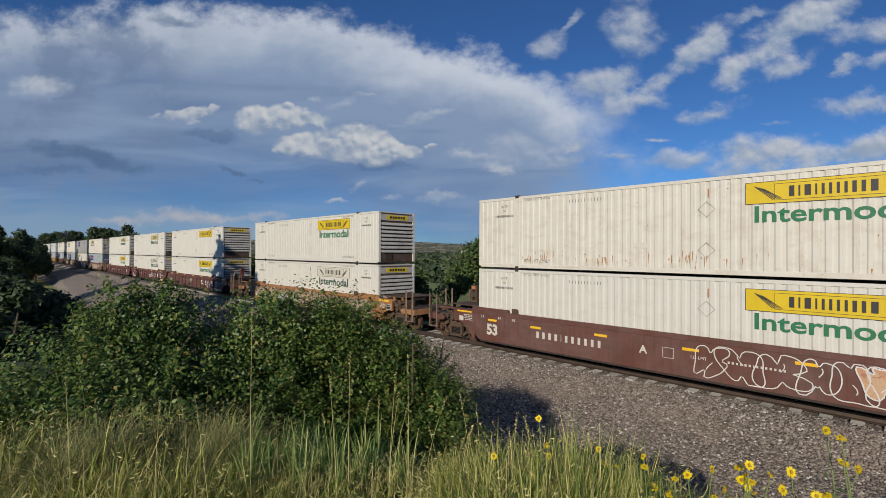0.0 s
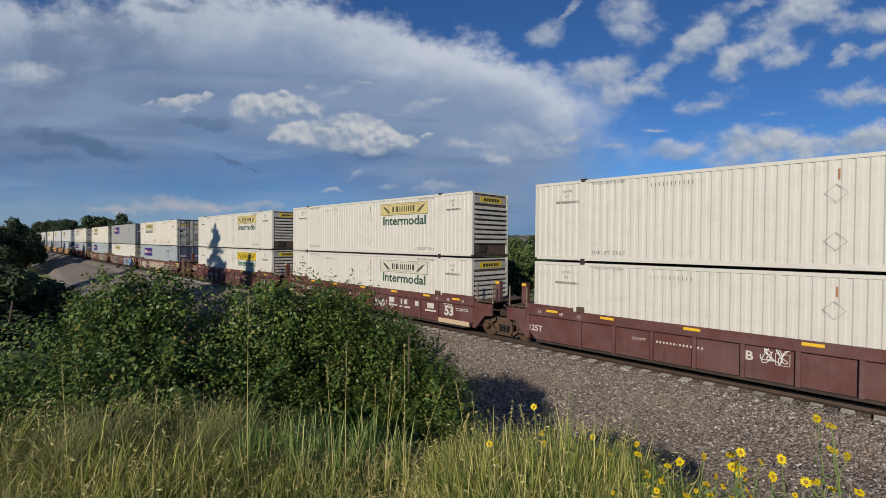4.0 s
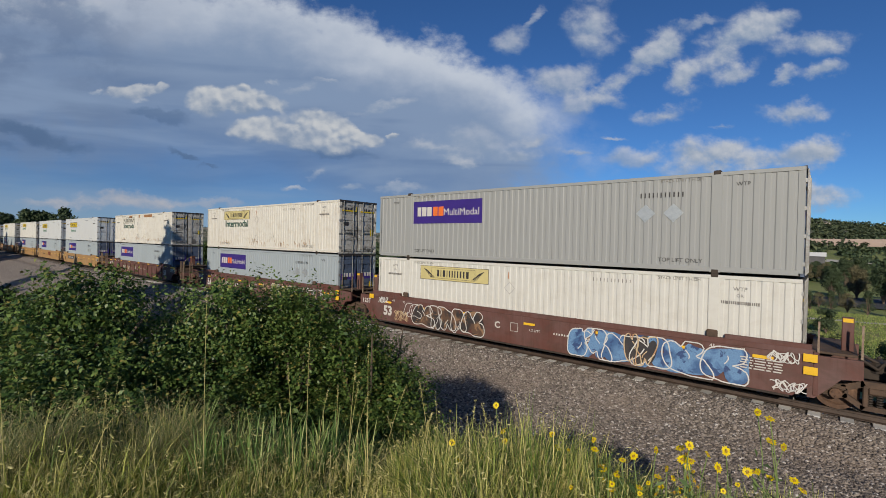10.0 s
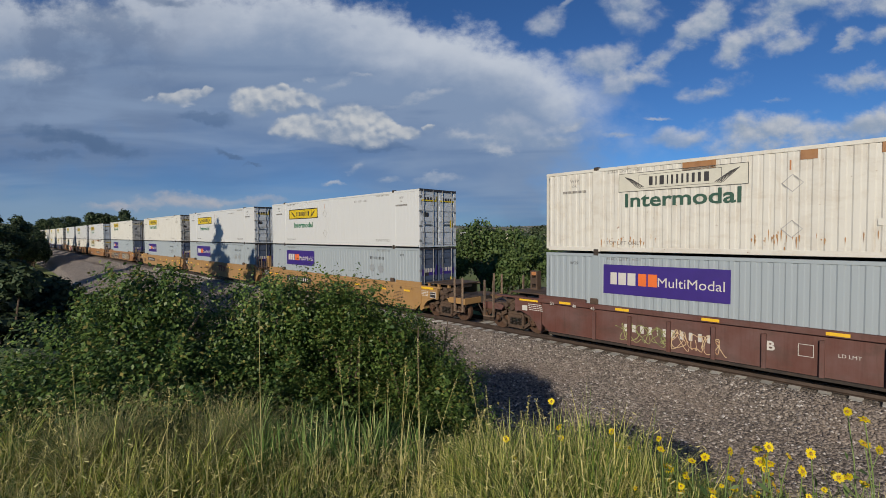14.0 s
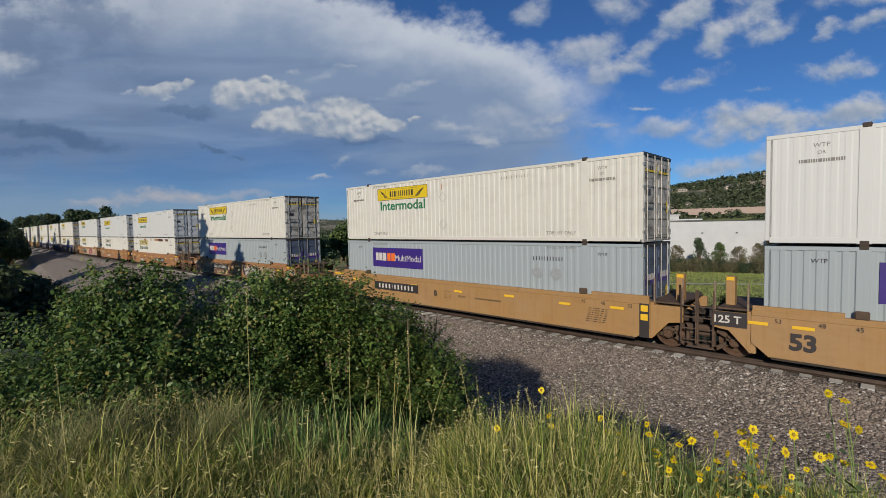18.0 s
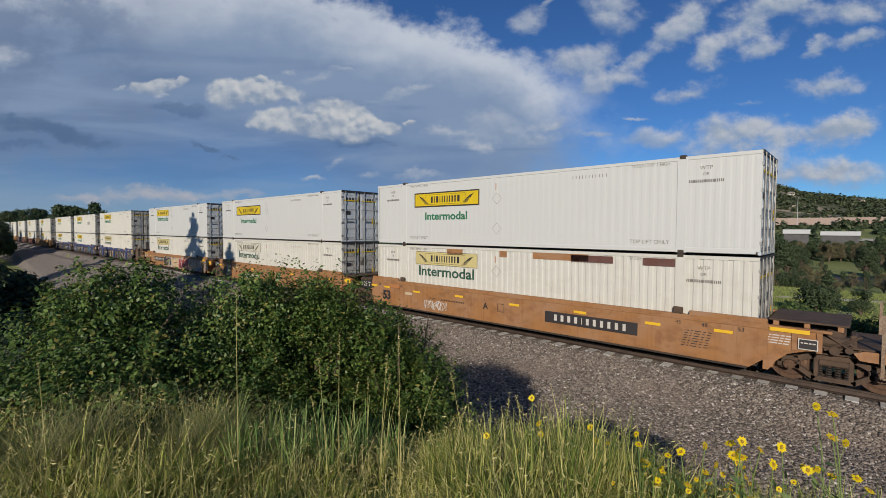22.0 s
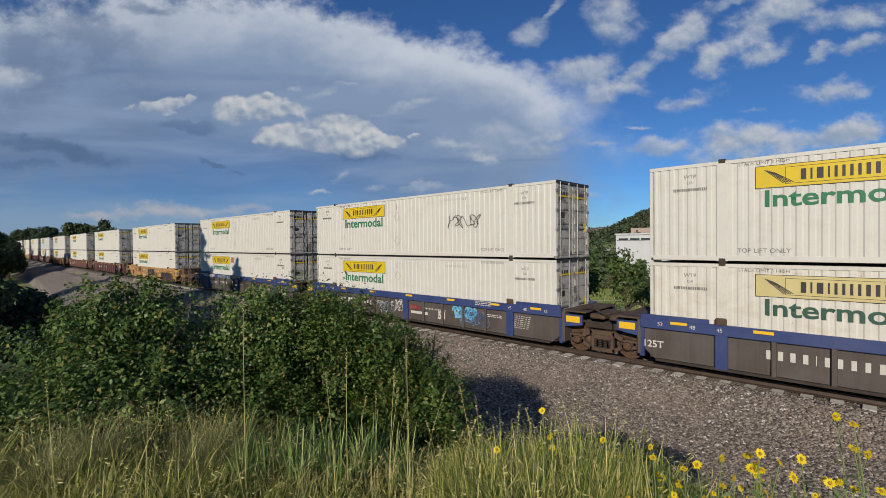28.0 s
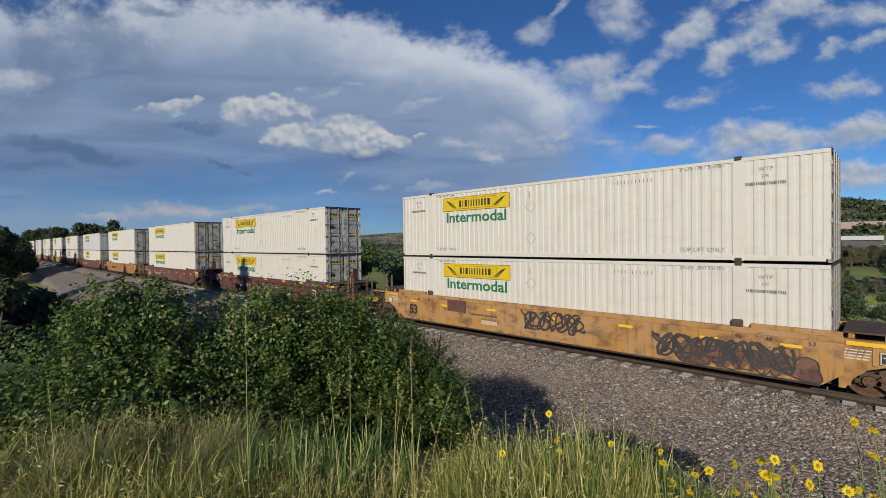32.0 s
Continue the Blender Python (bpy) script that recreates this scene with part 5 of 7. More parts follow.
    if own_truck:
        truck(car, s * (HX + 1.60))
        p("joint_cover", "joint_cover", lambda: tube(bmesh.new(), (x0 + 1.35, 0, 0.95), (x0 + 1.35, 0, 1.20), 0.38, n=18), M["black"])


def well_car(coat, ribbed, left, right, chord=None, seed=0, art=(), accent=None, mark="A", dark_marks=False, look_words="plain", initials=True, load_marks=True):
    """One unit of a double-stack car. left, right: 'end' for its own truck, 'joint' for a shared one."""
    coat_m, chord_m = M[coat], M[chord or coat]
    accent_m = M[accent or coat]
    colour = {"brown": "red-brown", "maroon": "dark maroon", "tan": "tan-yellow", "rust": "rust-orange", "yellow_rust": "rusty yellow", "smoke": "grey-brown"}[coat]
    car = thing("well_car", f"{colour} {'ribbed' if ribbed else 'smooth-sided'} well car, {look_words}", "railway car", "well cars of the train")
    for s in (-1, 1):
        at = pose(0, 0, 0) if s < 0 else pose(0, 0, 0, 0, 0, 180)
        part("side_sheet", shared("side_sheet_r" if ribbed else "side_sheet", (lambda: prism([(-HX - 0.25, 0.62), (-HX + 0.15, SILL_LO), (HX - 0.15, SILL_LO), (HX + 0.25, 0.62), (HX + 0.25, SILL_HI), (-HX - 0.25, SILL_HI)], -SIDE_Y + (0.10 if ribbed else 0.0), -SIDE_Y + (0.13 if ribbed else 0.03))), coat_m), None, car, at=at)
        part("top_chord", shared("top_chord", lambda: bar(-HX - 0.25, HX + 0.25, -SIDE_Y - 0.012, -SIDE_Y + 0.13, SILL_HI - (0.20 if ribbed else 0.06), SILL_HI + 0.10, bevel=0.012), chord_m), None, car, at=at)
        part("bottom_chord", shared("bottom_chord", lambda: bar(-HX + 0.2, HX - 0.2, -SIDE_Y + 0.0, -SIDE_Y + 0.12, SILL_LO - 0.06, SILL_LO + 0.02, bevel=0.01), M["black"]), None, car, at=at)
        for e in (-1, 1) if s < 0 else ():
            part("raised_lip", shared("raised_lip", lambda: bar(-0.95, 0.95, -SIDE_Y - 0.006, -SIDE_Y + 0.10, SILL_HI + 0.09, SILL_HI + 0.22, bevel=0.012), chord_m), None, car, at=at @ pose(e * (HX - 0.72), 0, 0))
        if ribbed and s < 0:
            rib = shared("rib", lambda: bar(-0.055, 0.055, -SIDE_Y + 0.005, -SIDE_Y + 0.11, SILL_LO, SILL_HI - 0.18, bevel=0.01), coat_m)
            wide = shared("wide_rib", lambda: bar(-0.16, 0.16, -SIDE_Y - 0.005, -SIDE_Y + 0.11, SILL_LO - 0.03, SILL_HI - 0.05, bevel=0.015), chord_m)
            for k in range(11):
                x = -HX + 1.98 + k * (2 * POST) / 10
                part("rib", wide if k in (0, 5, 10) and chord else rib, None, car, at=at @ pose(x, 0, 0))
    part("well_floor", shared("well_floor", lambda: bar(-HX, HX, -1.32, 1.32, 0.30, 0.36), M["black"]), None, car)
    for x in (-POST, POST):
        part("lift_bracket", shared("lift_bracket", lambda: bar(-0.14, 0.14, -SIDE_Y - 0.02, -SIDE_Y + 0.08, SILL_HI + 0.08, SILL_HI + 0.30, bevel=0.03), M["iron"]), None, car, at=pose(x, 0, 0))
    for end, s in ((left, -1), (right, 1)):
        if end == "end":
            coupler_end(car, s, coat_m, accent_m)
        else:
            joint_end(car, s, coat_m, chord_m if chord else accent_m, s > 0, "black_joint" not in art or s > 0)
    # reflectors and painted marks on the near side
    y = -SIDE_Y - 0.016
    yp = y if not ribbed else -SIDE_Y + 0.094
    refl = shared("side_reflector", lambda: flat_panel(0.46, 0.085), M["reflector"])
    for k, x in enumerate((-7.2, -5.1, -2.5, 0.3, 3.0, 5.4, 7.3)):
        part("reflector", refl, None, car, "yellow reflector strip", at=pose(x, y, 1.44 if ribbed else 1.16 - 0.05 * (k % 2)))
    ink = M["ink"] if dark_marks else M["marking"]
    ypm = yp - 0.004
    part("lettering", lettering("53", 0.58 if coat != "smoke" else 0.46, ink, 0.026), None, car, at=pose(-7.2, ypm, 0.58) if not ribbed else pose(6.79, ypm, 0.66) if coat != "smoke" else pose(2.35, ypm, 0.52))
    part("lettering", lettering(mark, 0.34, ink, 0.01), None, car, at=pose(-HX + 7.0, ypm, 0.80))
    if load_marks:
        part("lettering", lettering("LD LMT", 0.13, ink), None, car, at=pose(-HX + (8.6 if initials else 4.0), ypm, 0.86))
        part("lettering", shared("load_bars", lambda: bars([0.05] * 6 + [0.02] + [0.05] * 7, 0.065, 0.05), ink), None, car, at=pose(-HX + (10.0 if initials else 5.2), ypm, 0.90))
        part("marking_frame", shared("plate_frame", lambda: ring(0.32, 0.32, 0.014), ink), None, car, at=pose(-HX + 7.75, ypm, 0.92))
        for dx, txt in ((0.35, "53"), (1.25, "48"), (1.95, "45")):
            for e in (-1, 1):
                part("lettering", lettering(txt, 0.16, ink), None, car, at=pose(e * (HX - dx), y - 0.004, 1.22 if not ribbed else 1.32))
    if initials:
        if dark_marks and "plate" in art:
            part("name_plate", shared("name_plate", lambda: flat_panel(3.3, 0.40), M["ink"]), None, car, "black reporting-mark plate", at=pose(-HX + 4.2, ypm + 0.001, 0.98))
            part("lettering", shared("reporting_bars_plate", lambda: bars([0.11] * 4 + [0.02] + [0.10] * 6, 0.22, 0.15), M["marking"]), None, car, at=pose(-HX + 4.2, ypm - 0.006, 0.98))
        else:
            part("lettering", shared("reporting_bars", lambda: bars([0.11] * 4 + [0.02] + [0.10] * 6, 0.24, 0.15), ink), None, car, at=pose(-HX + 4.3, ypm, 0.85))
    for i in range(7) if load_marks and not (ribbed and coat != "smoke") else ():
        part("lettering", shared("stencil_%d" % (i % 2), lambda: bars([0.10, 0.05, 0.16, 0.08, 0.10], 0.020, 0.05), ink), None, car, at=pose(HX - 1.4 - 0.02 * i, ypm, 1.06 - 0.075 * i))
    if "black_joint" in art:
        part("sign_board", shared("sign_board", lambda: flat_panel(1.0, 0.42), M["ink"]), None, car, "black board", at=pose(-HX - 0.75, -1.395, 1.17))
        part("lettering", lettering("125 T", 0.30, M["marking"], 0.006), None, car, at=pose(-HX - 0.85, -1.404, 1.07))
        part("reflector", refl, None, car, at=pose(-HX - 0.1, -SIDE_Y - 0.006, 1.17))
    elif left == "joint":
        part("lettering", lettering("125T", 0.30, ink, 0.006), None, car, at=pose(-HX + 0.1 if ribbed else -HX - 0.72, ypm if ribbed else -1.395, 1.0 if not ribbed else 0.62))
    k = 0
    for item in art:
        if isinstance(item, tuple):
            sort, colour_name, x, z, w, h = item
            k += 1
            yy = (y - 0.004 if ribbed and z > 1.2 else ypm) - 0.003 * k
            if sort == "blob":
                fill = part("graffiti", blob_mesh(seed * 10 + k, w, h, SPRAY[colour_name]), None, car, f"{colour_name} sprayed shapes", at=pose(x, yy, z))
                edge = {"dark": "cream", "blue": "white", "red": "white", "silver": "peach", "cream": "peach", "steel": "white", "peach": "white", "pink": "white", "olive": "cream", "umber": "dark", "sky": "white", "sand": "umber", "camo": "white"}[colour_name]
                part("graffiti", outline_mesh(seed * 10 + k, w, h, 0.035, SPRAY[edge]), None, fill, f"{edge} sprayed outline", at=pose(0, -0.001, 0))
            elif sort == "rect":
                part("painted_patch", shared("patch_%g_%g" % (w, h), lambda: flat_panel(w, h), M[colour_name]), None, car, at=pose(x, yy, z))
            elif sort == "text":
                for j in range(int(h)):
                    part("lettering", shared("text_%g_%d" % (w, j % 2), lambda: bars([0.16 * w, 0.07 * w, 0.24 * w, 0.10 * w, 0.18 * w], 0.032, 0.04 * w), M[colour_name]), None, car, at=pose(x + 0.03 * (j % 2), yy, z - 0.07 * j))
            elif sort == "outline":
                part("graffiti", outline_mesh(seed * 10 + k, w, h, 0.028, SPRAY[colour_name]), None, car, f"{colour_name} sprayed outlines", at=pose(x, yy, z))
            elif sort == "spots":
                part("graffiti", spots_mesh(seed * 10 + k, w, h, SPRAY[colour_name]), None, car, f"{colour_name} sprayed spots", at=pose(x, yy, z))
            elif sort == "cross":
                part("painted_patch", shared("cross_%g" % w, lambda: crossed(w, h), M[colour_name]), None, car, at=pose(x, yy, z))
            elif sort == "marks":
                part("lettering", shared("small_marks", lambda: bars([0.07] * 4 + [0.02] + [0.07] * 6, 0.19, 0.075), M[colour_name]), None, car, at=pose(x, yy, z))
            elif sort == "plate":
                part("name_plate", shared("name_plate", lambda: flat_panel(3.3, 0.40), M["ink"]), None, car, "black reporting-mark plate", at=pose(x, yy, z))
                part("lettering", shared("reporting_bars_plate", lambda: bars([0.11] * 4 + [0.02] + [0.10] * 6, 0.22, 0.15), M["marking"]), None, car, at=pose(x, yy - 0.006, z))
            elif sort == "word":
                part("wordmark", lettering(colour_name, h, ink, 0.02), None, car, at=pose(x, yy, z))
            else:
                part("graffiti", scrawl_mesh(seed * 10 + k, w, h, 0.022 if sort == "line" else 0.07, SPRAY[colour_name], 2), None, car, f"{colour_name} sprayed scrawl", at=pose(x, yy, z))
    return car


# ---- the train, front to back ----
J, E = "joint", "end"
BIG = [("blob", "sand", -4.6, 0.86, 5.2, 1.02), ("blob", "steel", -2.2, 0.62, 2.4, 0.55), ("blob", "sand", 0.4, 0.86, 5.4, 1.04), ("blob", "steel", 2.6, 0.62, 1.8, 0.5), ("blob", "sand", 5.2, 0.84, 4.8, 1.04)]
UNITS = [
    # coat, ribbed, left, right, car options, upper box, lower box
    ("brown", False, E, E, dict(mark="A", art=[("outline", "white", 2.9, 0.85, 4.8, 0.95), ("blob", "peach", 4.9, 0.95, 1.6, 0.8)], look_words="with white outline graffiti"), dict(rev=True, coat="stained"), dict(rev=True)),
    ("rust", False, E, E, dict(mark="A", dark_marks=False, art=BIG, look_words="covered in faded graffiti"), dict(rev=True), dict(rev=True, logo="ghost")),
    ("maroon", True, J, E, dict(mark="B", initials=False, art=[("line", "white", -0.5, 0.98, 0.6, 0.4), ("line", "white", 4.75, 0.68, 0.9, 0.5), ("rect", "marking", 2.69, 0.99, 0.46, 0.24), ("rect", "marking", 2.80, 0.74, 0.75, 0.08), ("rect", "marking", 3.69, 0.97, 0.50, 0.24), ("rect", "marking", 3.75, 0.72, 0.80, 0.08), ("rect", "marking", 4.72, 0.97, 0.40, 0.24), ("rect", "marking", 5.62, 0.97, 0.45, 0.24), ("rect", "marking", 5.62, 0.74, 0.75, 0.08), ("rect", "tan_strip", 7.05, 0.40, 2.0, 0.20), ("text", "marking", 7.6, 1.02, 0.8, 2), ("text", "marking", 6.75, 1.16, 0.6, 2)], look_words="with white markings"), dict(rev=True, word=False), dict(rev=True)),
    ("maroon", True, J, J, dict(mark="C", initials=False, art=[("marks", "marking", -5.9, 0.95, 1, 1), ("rect", "tan_strip", -7.0, 0.42, 1.9, 0.18), ("rect", "tan_strip", -2.7, 0.90, 0.5, 0.16), ("text", "marking", -7.3, 1.14, 0.6, 2), ("line", "white", 2.0, 0.75, 1.6, 0.4), ("rect", "marking", 2.69, 0.99, 0.46, 0.24), ("rect", "marking", 2.80, 0.74, 0.75, 0.08), ("rect", "marking", 3.69, 0.97, 0.50, 0.24), ("rect", "marking", 3.75, 0.72, 0.80, 0.08), ("rect", "marking", 4.72, 0.97, 0.40, 0.24), ("rect", "marking", 5.62, 0.97, 0.45, 0.24), ("rect", "marking", 5.62, 0.74, 0.75, 0.08), ("rect", "tan_strip", 7.05, 0.40, 2.0, 0.20), ("text", "marking", 7.6, 1.02, 0.8, 2), ("text", "marking", 6.75, 1.16, 0.6, 2)], look_words="with white markings"), dict(rev=True, logo="pale"), dict(rev=True, logo="ghost")),
    ("maroon", True, E, J, dict(mark="A", look_words="with white markings"), dict(rev=True, logo="pale"), dict(rev=True)),
    ("brown", False, J, E, dict(mark="B", art=[("blob", "pink", -5.3, 0.8, 1.8, 0.8), ("line", "white", -5.3, 0.8, 1.8, 0.8), ("blob", "silver", 0.8, 0.82, 6.4, 1.0), ("line", "white", 5.3, 0.9, 2.0, 0.6)], look_words="with silver graffiti"), dict(logo="pale", coat="stained"), dict(kind="parcel", coat="pale_grey")),
    ("brown", False, J, J, dict(mark="C", art=[("outline", "white", -5.6, 0.95, 0.9, 0.6), ("blob", "camo", -3.6, 0.8, 3.6, 0.98), ("line", "cream", -6.3, 0.62, 0.9, 0.45), ("line", "white", -7.5, 1.24, 0.6, 0.28), ("blob", "blue", 4.4, 0.80, 5.0, 0.98), ("blob", "dark", 4.16, 0.82, 0.8, 0.95), ("line", "white", 7.86, 0.50, 0.7, 0.28), ("line", "white", 7.74, 1.24, 0.6, 0.28), ("rect", "reflector", 8.28, 1.31, 0.28, 0.20), ("rect", "reflector", 8.29, 0.99, 0.28, 0.20), ("text", "marking", 7.25, 1.10, 1.0, 5), ("rect", "reflector", -8.32, 1.36, 0.30, 0.20)], look_words="with blue and dark graffiti"), dict(kind="parcel", coat="grey"), dict(logo="pale", word=False)),
    ("brown", False, E, J, dict(mark="A", art=[("line", "cream", 0.9, 0.85, 0.8, 0.7), ("blob", "olive", 3.0, 0.8, 2.6, 0.98), ("blob", "camo", 5.4, 0.8, 2.6, 0.98), ("rect", "reflector", 8.28, 1.31, 0.28, 0.20), ("rect", "reflector", 8.29, 0.99, 0.28, 0.20), ("text", "marking", 7.25, 1.10, 1.0, 5), ("outline", "white", 4.0, 0.8, 4.6, 0.98), ("line", "pink", -5.2, 0.85, 1.4, 0.6)], look_words="with white and olive graffiti"), dict(logo="pale", coat="stained"), dict(kind="parcel", coat="pale_grey")),
    ("brown", True, E, E, dict(mark="B", art=[("line", "olive", -4.4, 0.7, 1.6, 0.6), ("line", "cream", -2.9, 0.7, 1.4, 0.6)], look_words="with faint chalk scrawls"), dict(logo="ghost", coat="stained", extras="patch"), dict(kind="parcel", coat="pale_grey")),
    ("tan", False, J, E, dict(mark="A", dark_marks=True, art=["plate", "black_joint"], look_words="clean, with black markings"), dict(logo="edged", coat="white"), dict(kind="parcel", coat="pale_grey")),
    ("tan", False, J, J, dict(mark="C", dark_marks=True, initials=False, art=["black_joint", ("rect", "logo_maroon", 0.98, 1.22, 1.05, 0.14), ("rect", "logo_maroon", 0.72, 0.98, 0.20, 0.36), ("rect", "logo_maroon", 1.30, 0.95, 0.20, 0.36), ("cross", "logo_maroon", 1.95, 1.0, 0.62, 0.48), ("rect", "ink", 8.18, 0.85, 0.30, 1.08), ("rect", "reflector", 8.18, 1.24, 0.22, 0.20), ("rect", "reflector", 8.18, 0.96, 0.22, 0.20), ("text", "ink", -2.55, 1.02, 1.0, 2)], look_words="clean, with black markings"), dict(logo="edged", coat="white"), dict(kind="parcel", coat="pale_grey")),
    ("tan", False, E, J, dict(mark="B", dark_marks=True, art=["plate", ("rect", "ink", 8.18, 0.85, 0.30, 1.08), ("rect", "reflector", 8.18, 1.24, 0.22, 0.20), ("rect", "reflector", 8.18, 0.96, 0.22, 0.20)], look_words="clean, with black markings"), dict(), dict(kind="parcel", coat="pale_grey")),
    ("rust", False, E, E, dict(mark="", dark_marks=True, initials=False, art=[("blob", "dark", -4.5, 0.80, 4.2, 0.95), ("blob", "umber", -2.6, 0.80, 3.4, 0.92), ("blob", "sand", -5.2, 1.0, 2.2, 0.5), ("spots", "cream", -2.4, 0.85, 4.4, 0.95), ("plate", "ink", -3.0, 0.95, 3.3, 0.4), ("line", "dark", -0.35, 1.22, 0.9, 0.3), ("spots", "cream", 1.6, 0.8, 3.4, 0.9), ("blob", "dark", 3.4, 0.85, 3.6, 0.95), ("blob", "sand", 5.4, 0.85, 2.6, 0.9), ("line", "white", 3.0, 0.85, 2.2, 0.6)], look_words="with cream and dark graffiti"), dict(), dict(kind="parcel", coat="pale_grey")),
    ("rust", False, J, E, dict(mark="A", dark_marks=True, initials=False, art=["black_joint", ("plate", "ink", 3.3, 0.86, 3.3, 0.4), ("line", "white", -3.9, 0.62, 1.3, 0.4), ("rect", "faded_orange", -6.6, 1.24, 0.7, 0.16), ("rect", "tan_strip", -5.6, 0.98, 0.5, 0.12)], look_words="with a black name plate"), dict(logo="edged", coat="white"), dict(logo="pale", extras="low_patch")),
    ("rust", False, J, J, dict(mark="C", dark_marks=True, initials=False, art=["black_joint", ("line", "white", -6.5, 0.9, 0.9, 0.7), ("line", "cream", -5.2, 1.12, 1.2, 0.5), ("line", "white", -2.6, 0.62, 2.2, 0.3), ("line", "cream", 0.8, 0.8, 1.6, 0.7), ("line", "cream", 4.6, 0.75, 2.4, 0.6)], look_words="with thin white scrawls"), dict(logo="edged", coat="white"), dict(logo="ghost")),
    ("rust", False, E, J, dict(mark="", dark_marks=True, initials=False, art=[("plate", "ink", -4.1, 0.95, 3.3, 0.4), ("blob", "steel", 0.2, 0.8, 3.6, 0.9), ("blob", "dark", -1.6, 0.85, 1.9, 1.0), ("blob", "cream", 0.6, 0.82, 1.8, 0.9), ("blob", "red", 2.85, 0.85, 2.4, 1.02), ("blob", "peach", 5.7, 0.82, 3.0, 0.98), ("line", "white", 8.0, 0.85, 0.5, 0.9), ("line", "cream", -6.0, 0.9, 1.0, 0.7), ("rect", "reflector", 7.7, 1.34, 0.55, 0.16), ("rect", "ink", 8.46, 0.98, 0.42, 0.95), ("line", "blue", 6.6, 0.5, 1.0, 0.25)], look_words="with red, black and white graffiti"), dict(coat="white"), dict(logo="pale")),
    ("smoke", True, J, E, dict(chord="blue", mark="B", art=[("blob", "cream", -1.4, 0.72, 2.4, 0.8), ("line", "dark", -1.4, 0.72, 2.3, 0.7), ("line", "white", 4.2, 0.7, 2.0, 0.6)], look_words="with blue top chord and cream graffiti"), dict(), dict(logo="pale", coat="stained")),
    ("smoke", True, J, J, dict(chord="blue", mark="C", art=[("rect", "marking", 0.9, 0.66, 1.15, 0.12), ("line", "red", 0.6, 0.9, 0.7, 0.2), ("bold", "sky", 3.75, 0.92, 1.2, 0.5), ("line", "white", -0.5, 0.9, 0.7, 0.6), ("text", "marking", 5.3, 0.98, 0.8, 2), ("text", "marking", 4.8, 1.50, 0.9, 3), ("text", "marking", -2.1, 0.98, 0.8, 2), ("blob", "blue", -6.4, 0.7, 0.9, 0.5), ("line", "white", -5.0, 0.7, 1.2, 0.5), ("line", "steel", -1.5, 0.7, 1.2, 0.6), ("line", "blue", 4.2, 0.75, 1.6, 0.6)], look_words="with blue top chord and small tags"), dict(extras="tag"), dict()),
    ("smoke", True, E, J, dict(chord="blue", mark="A", initials=False, art=[("marks", "marking", -5.0, 0.82, 1, 1), ("text", "marking", -2.6, 0.94, 0.9, 3), ("rect", "faded_orange", -1.1, 0.80, 0.34, 0.30), ("text", "marking", 0.5, 0.86, 1.3, 1), ("line", "white", 3.6, 0.72, 0.9, 0.5), ("line", "white", -5.6, 1.36, 2.4, 0.22), ("line", "steel", -2.4, 1.36, 2.6, 0.24), ("line", "cream", -0.4, 1.38, 0.9, 0.24), ("text", "marking", 4.9, 0.86, 1.0, 3)], look_words="with blue top chord and chalk tags"), dict(), dict(extras="sticker")),
    # the umber blob is a dark rust patch, drawn with the graffiti shapes
    ("yellow_rust", False, E, E, dict(mark="", dark_marks=True, initials=False, art=[("rect", "brown", -4.4, 1.16, 1.1, 0.5), ("rect", "tan_strip", -2.6, 0.62, 0.8, 0.16), ("blob", "umber", 6.2, 0.62, 3.2, 0.62), ("bold", "dark", 0.3, 0.98, 2.4, 0.7), ("bold", "dark", 5.6, 0.78, 3.4, 0.7)], look_words="heavily rusted, with black graffiti"), dict(), dict()),
    ("maroon", True, E, E, dict(mark="A", look_words="with white markings"), dict(), dict()),
    ("brown", False, E, E, dict(mark="B", look_words="with white markings"), dict(), dict()),
    ("rust", False, E, E, dict(mark="A", dark_marks=True, look_words="with dark markings"), dict(), dict()),
    ("brown", False, E, E, dict(mark="A", look_words="with white markings"), dict(coat="white"), dict()),
    ("maroon", True, E, E, dict(mark="B", look_words="with white markings"), dict(), dict(logo="pale")),
    ("tan", False, E, E, dict(mark="A", dark_marks=True, look_words="with dark markings"), dict(), dict()),
    ("brown", False, E, E, dict(mark="B", look_words="with white markings"), dict(), dict()),
    ("rust", False, E, E, dict(mark="A", dark_marks=True, look_words="with dark markings"), dict(coat="white"), dict()),
    ("maroon", True, E, E, dict(mark="C", look_words="with white markings"), dict(), dict()),
]
SEAT, JOINT_Z = 0.385, 3.30
made, TRAIN = {}, []
x_left = -12.831
for i, (coat, ribbed, left, right, opts, upper, lower) in enumerate(UNITS):
    middle = x_left + HX
    TRAIN.append((well_car(coat, ribbed, left, right, seed=i + 1, load_marks=i < 21, **opts), middle, 0.0))
    for spec, z in ((upper, JOINT_Z), (lower, SEAT)):
        spec = dict(spec)
        spec.setdefault("kind", "freight")
        spec["detail"] = i < 21
        key = tuple(sorted(spec.items()))
        if key in made:
            box_ob = copy_thing(made[key], Matrix())
        else:
            box_ob = made[key] = container(**spec)
        TRAIN.append((box_ob, middle, z, spec.get("rev", False)))
    x_left -= 23.292 if left == E else 19.43 if coat == "smoke" else 19.346


def ride(t):
    """How far the train has come after t seconds; it gains a little speed."""
    return 12.384 * t + 0.00245 * t * t


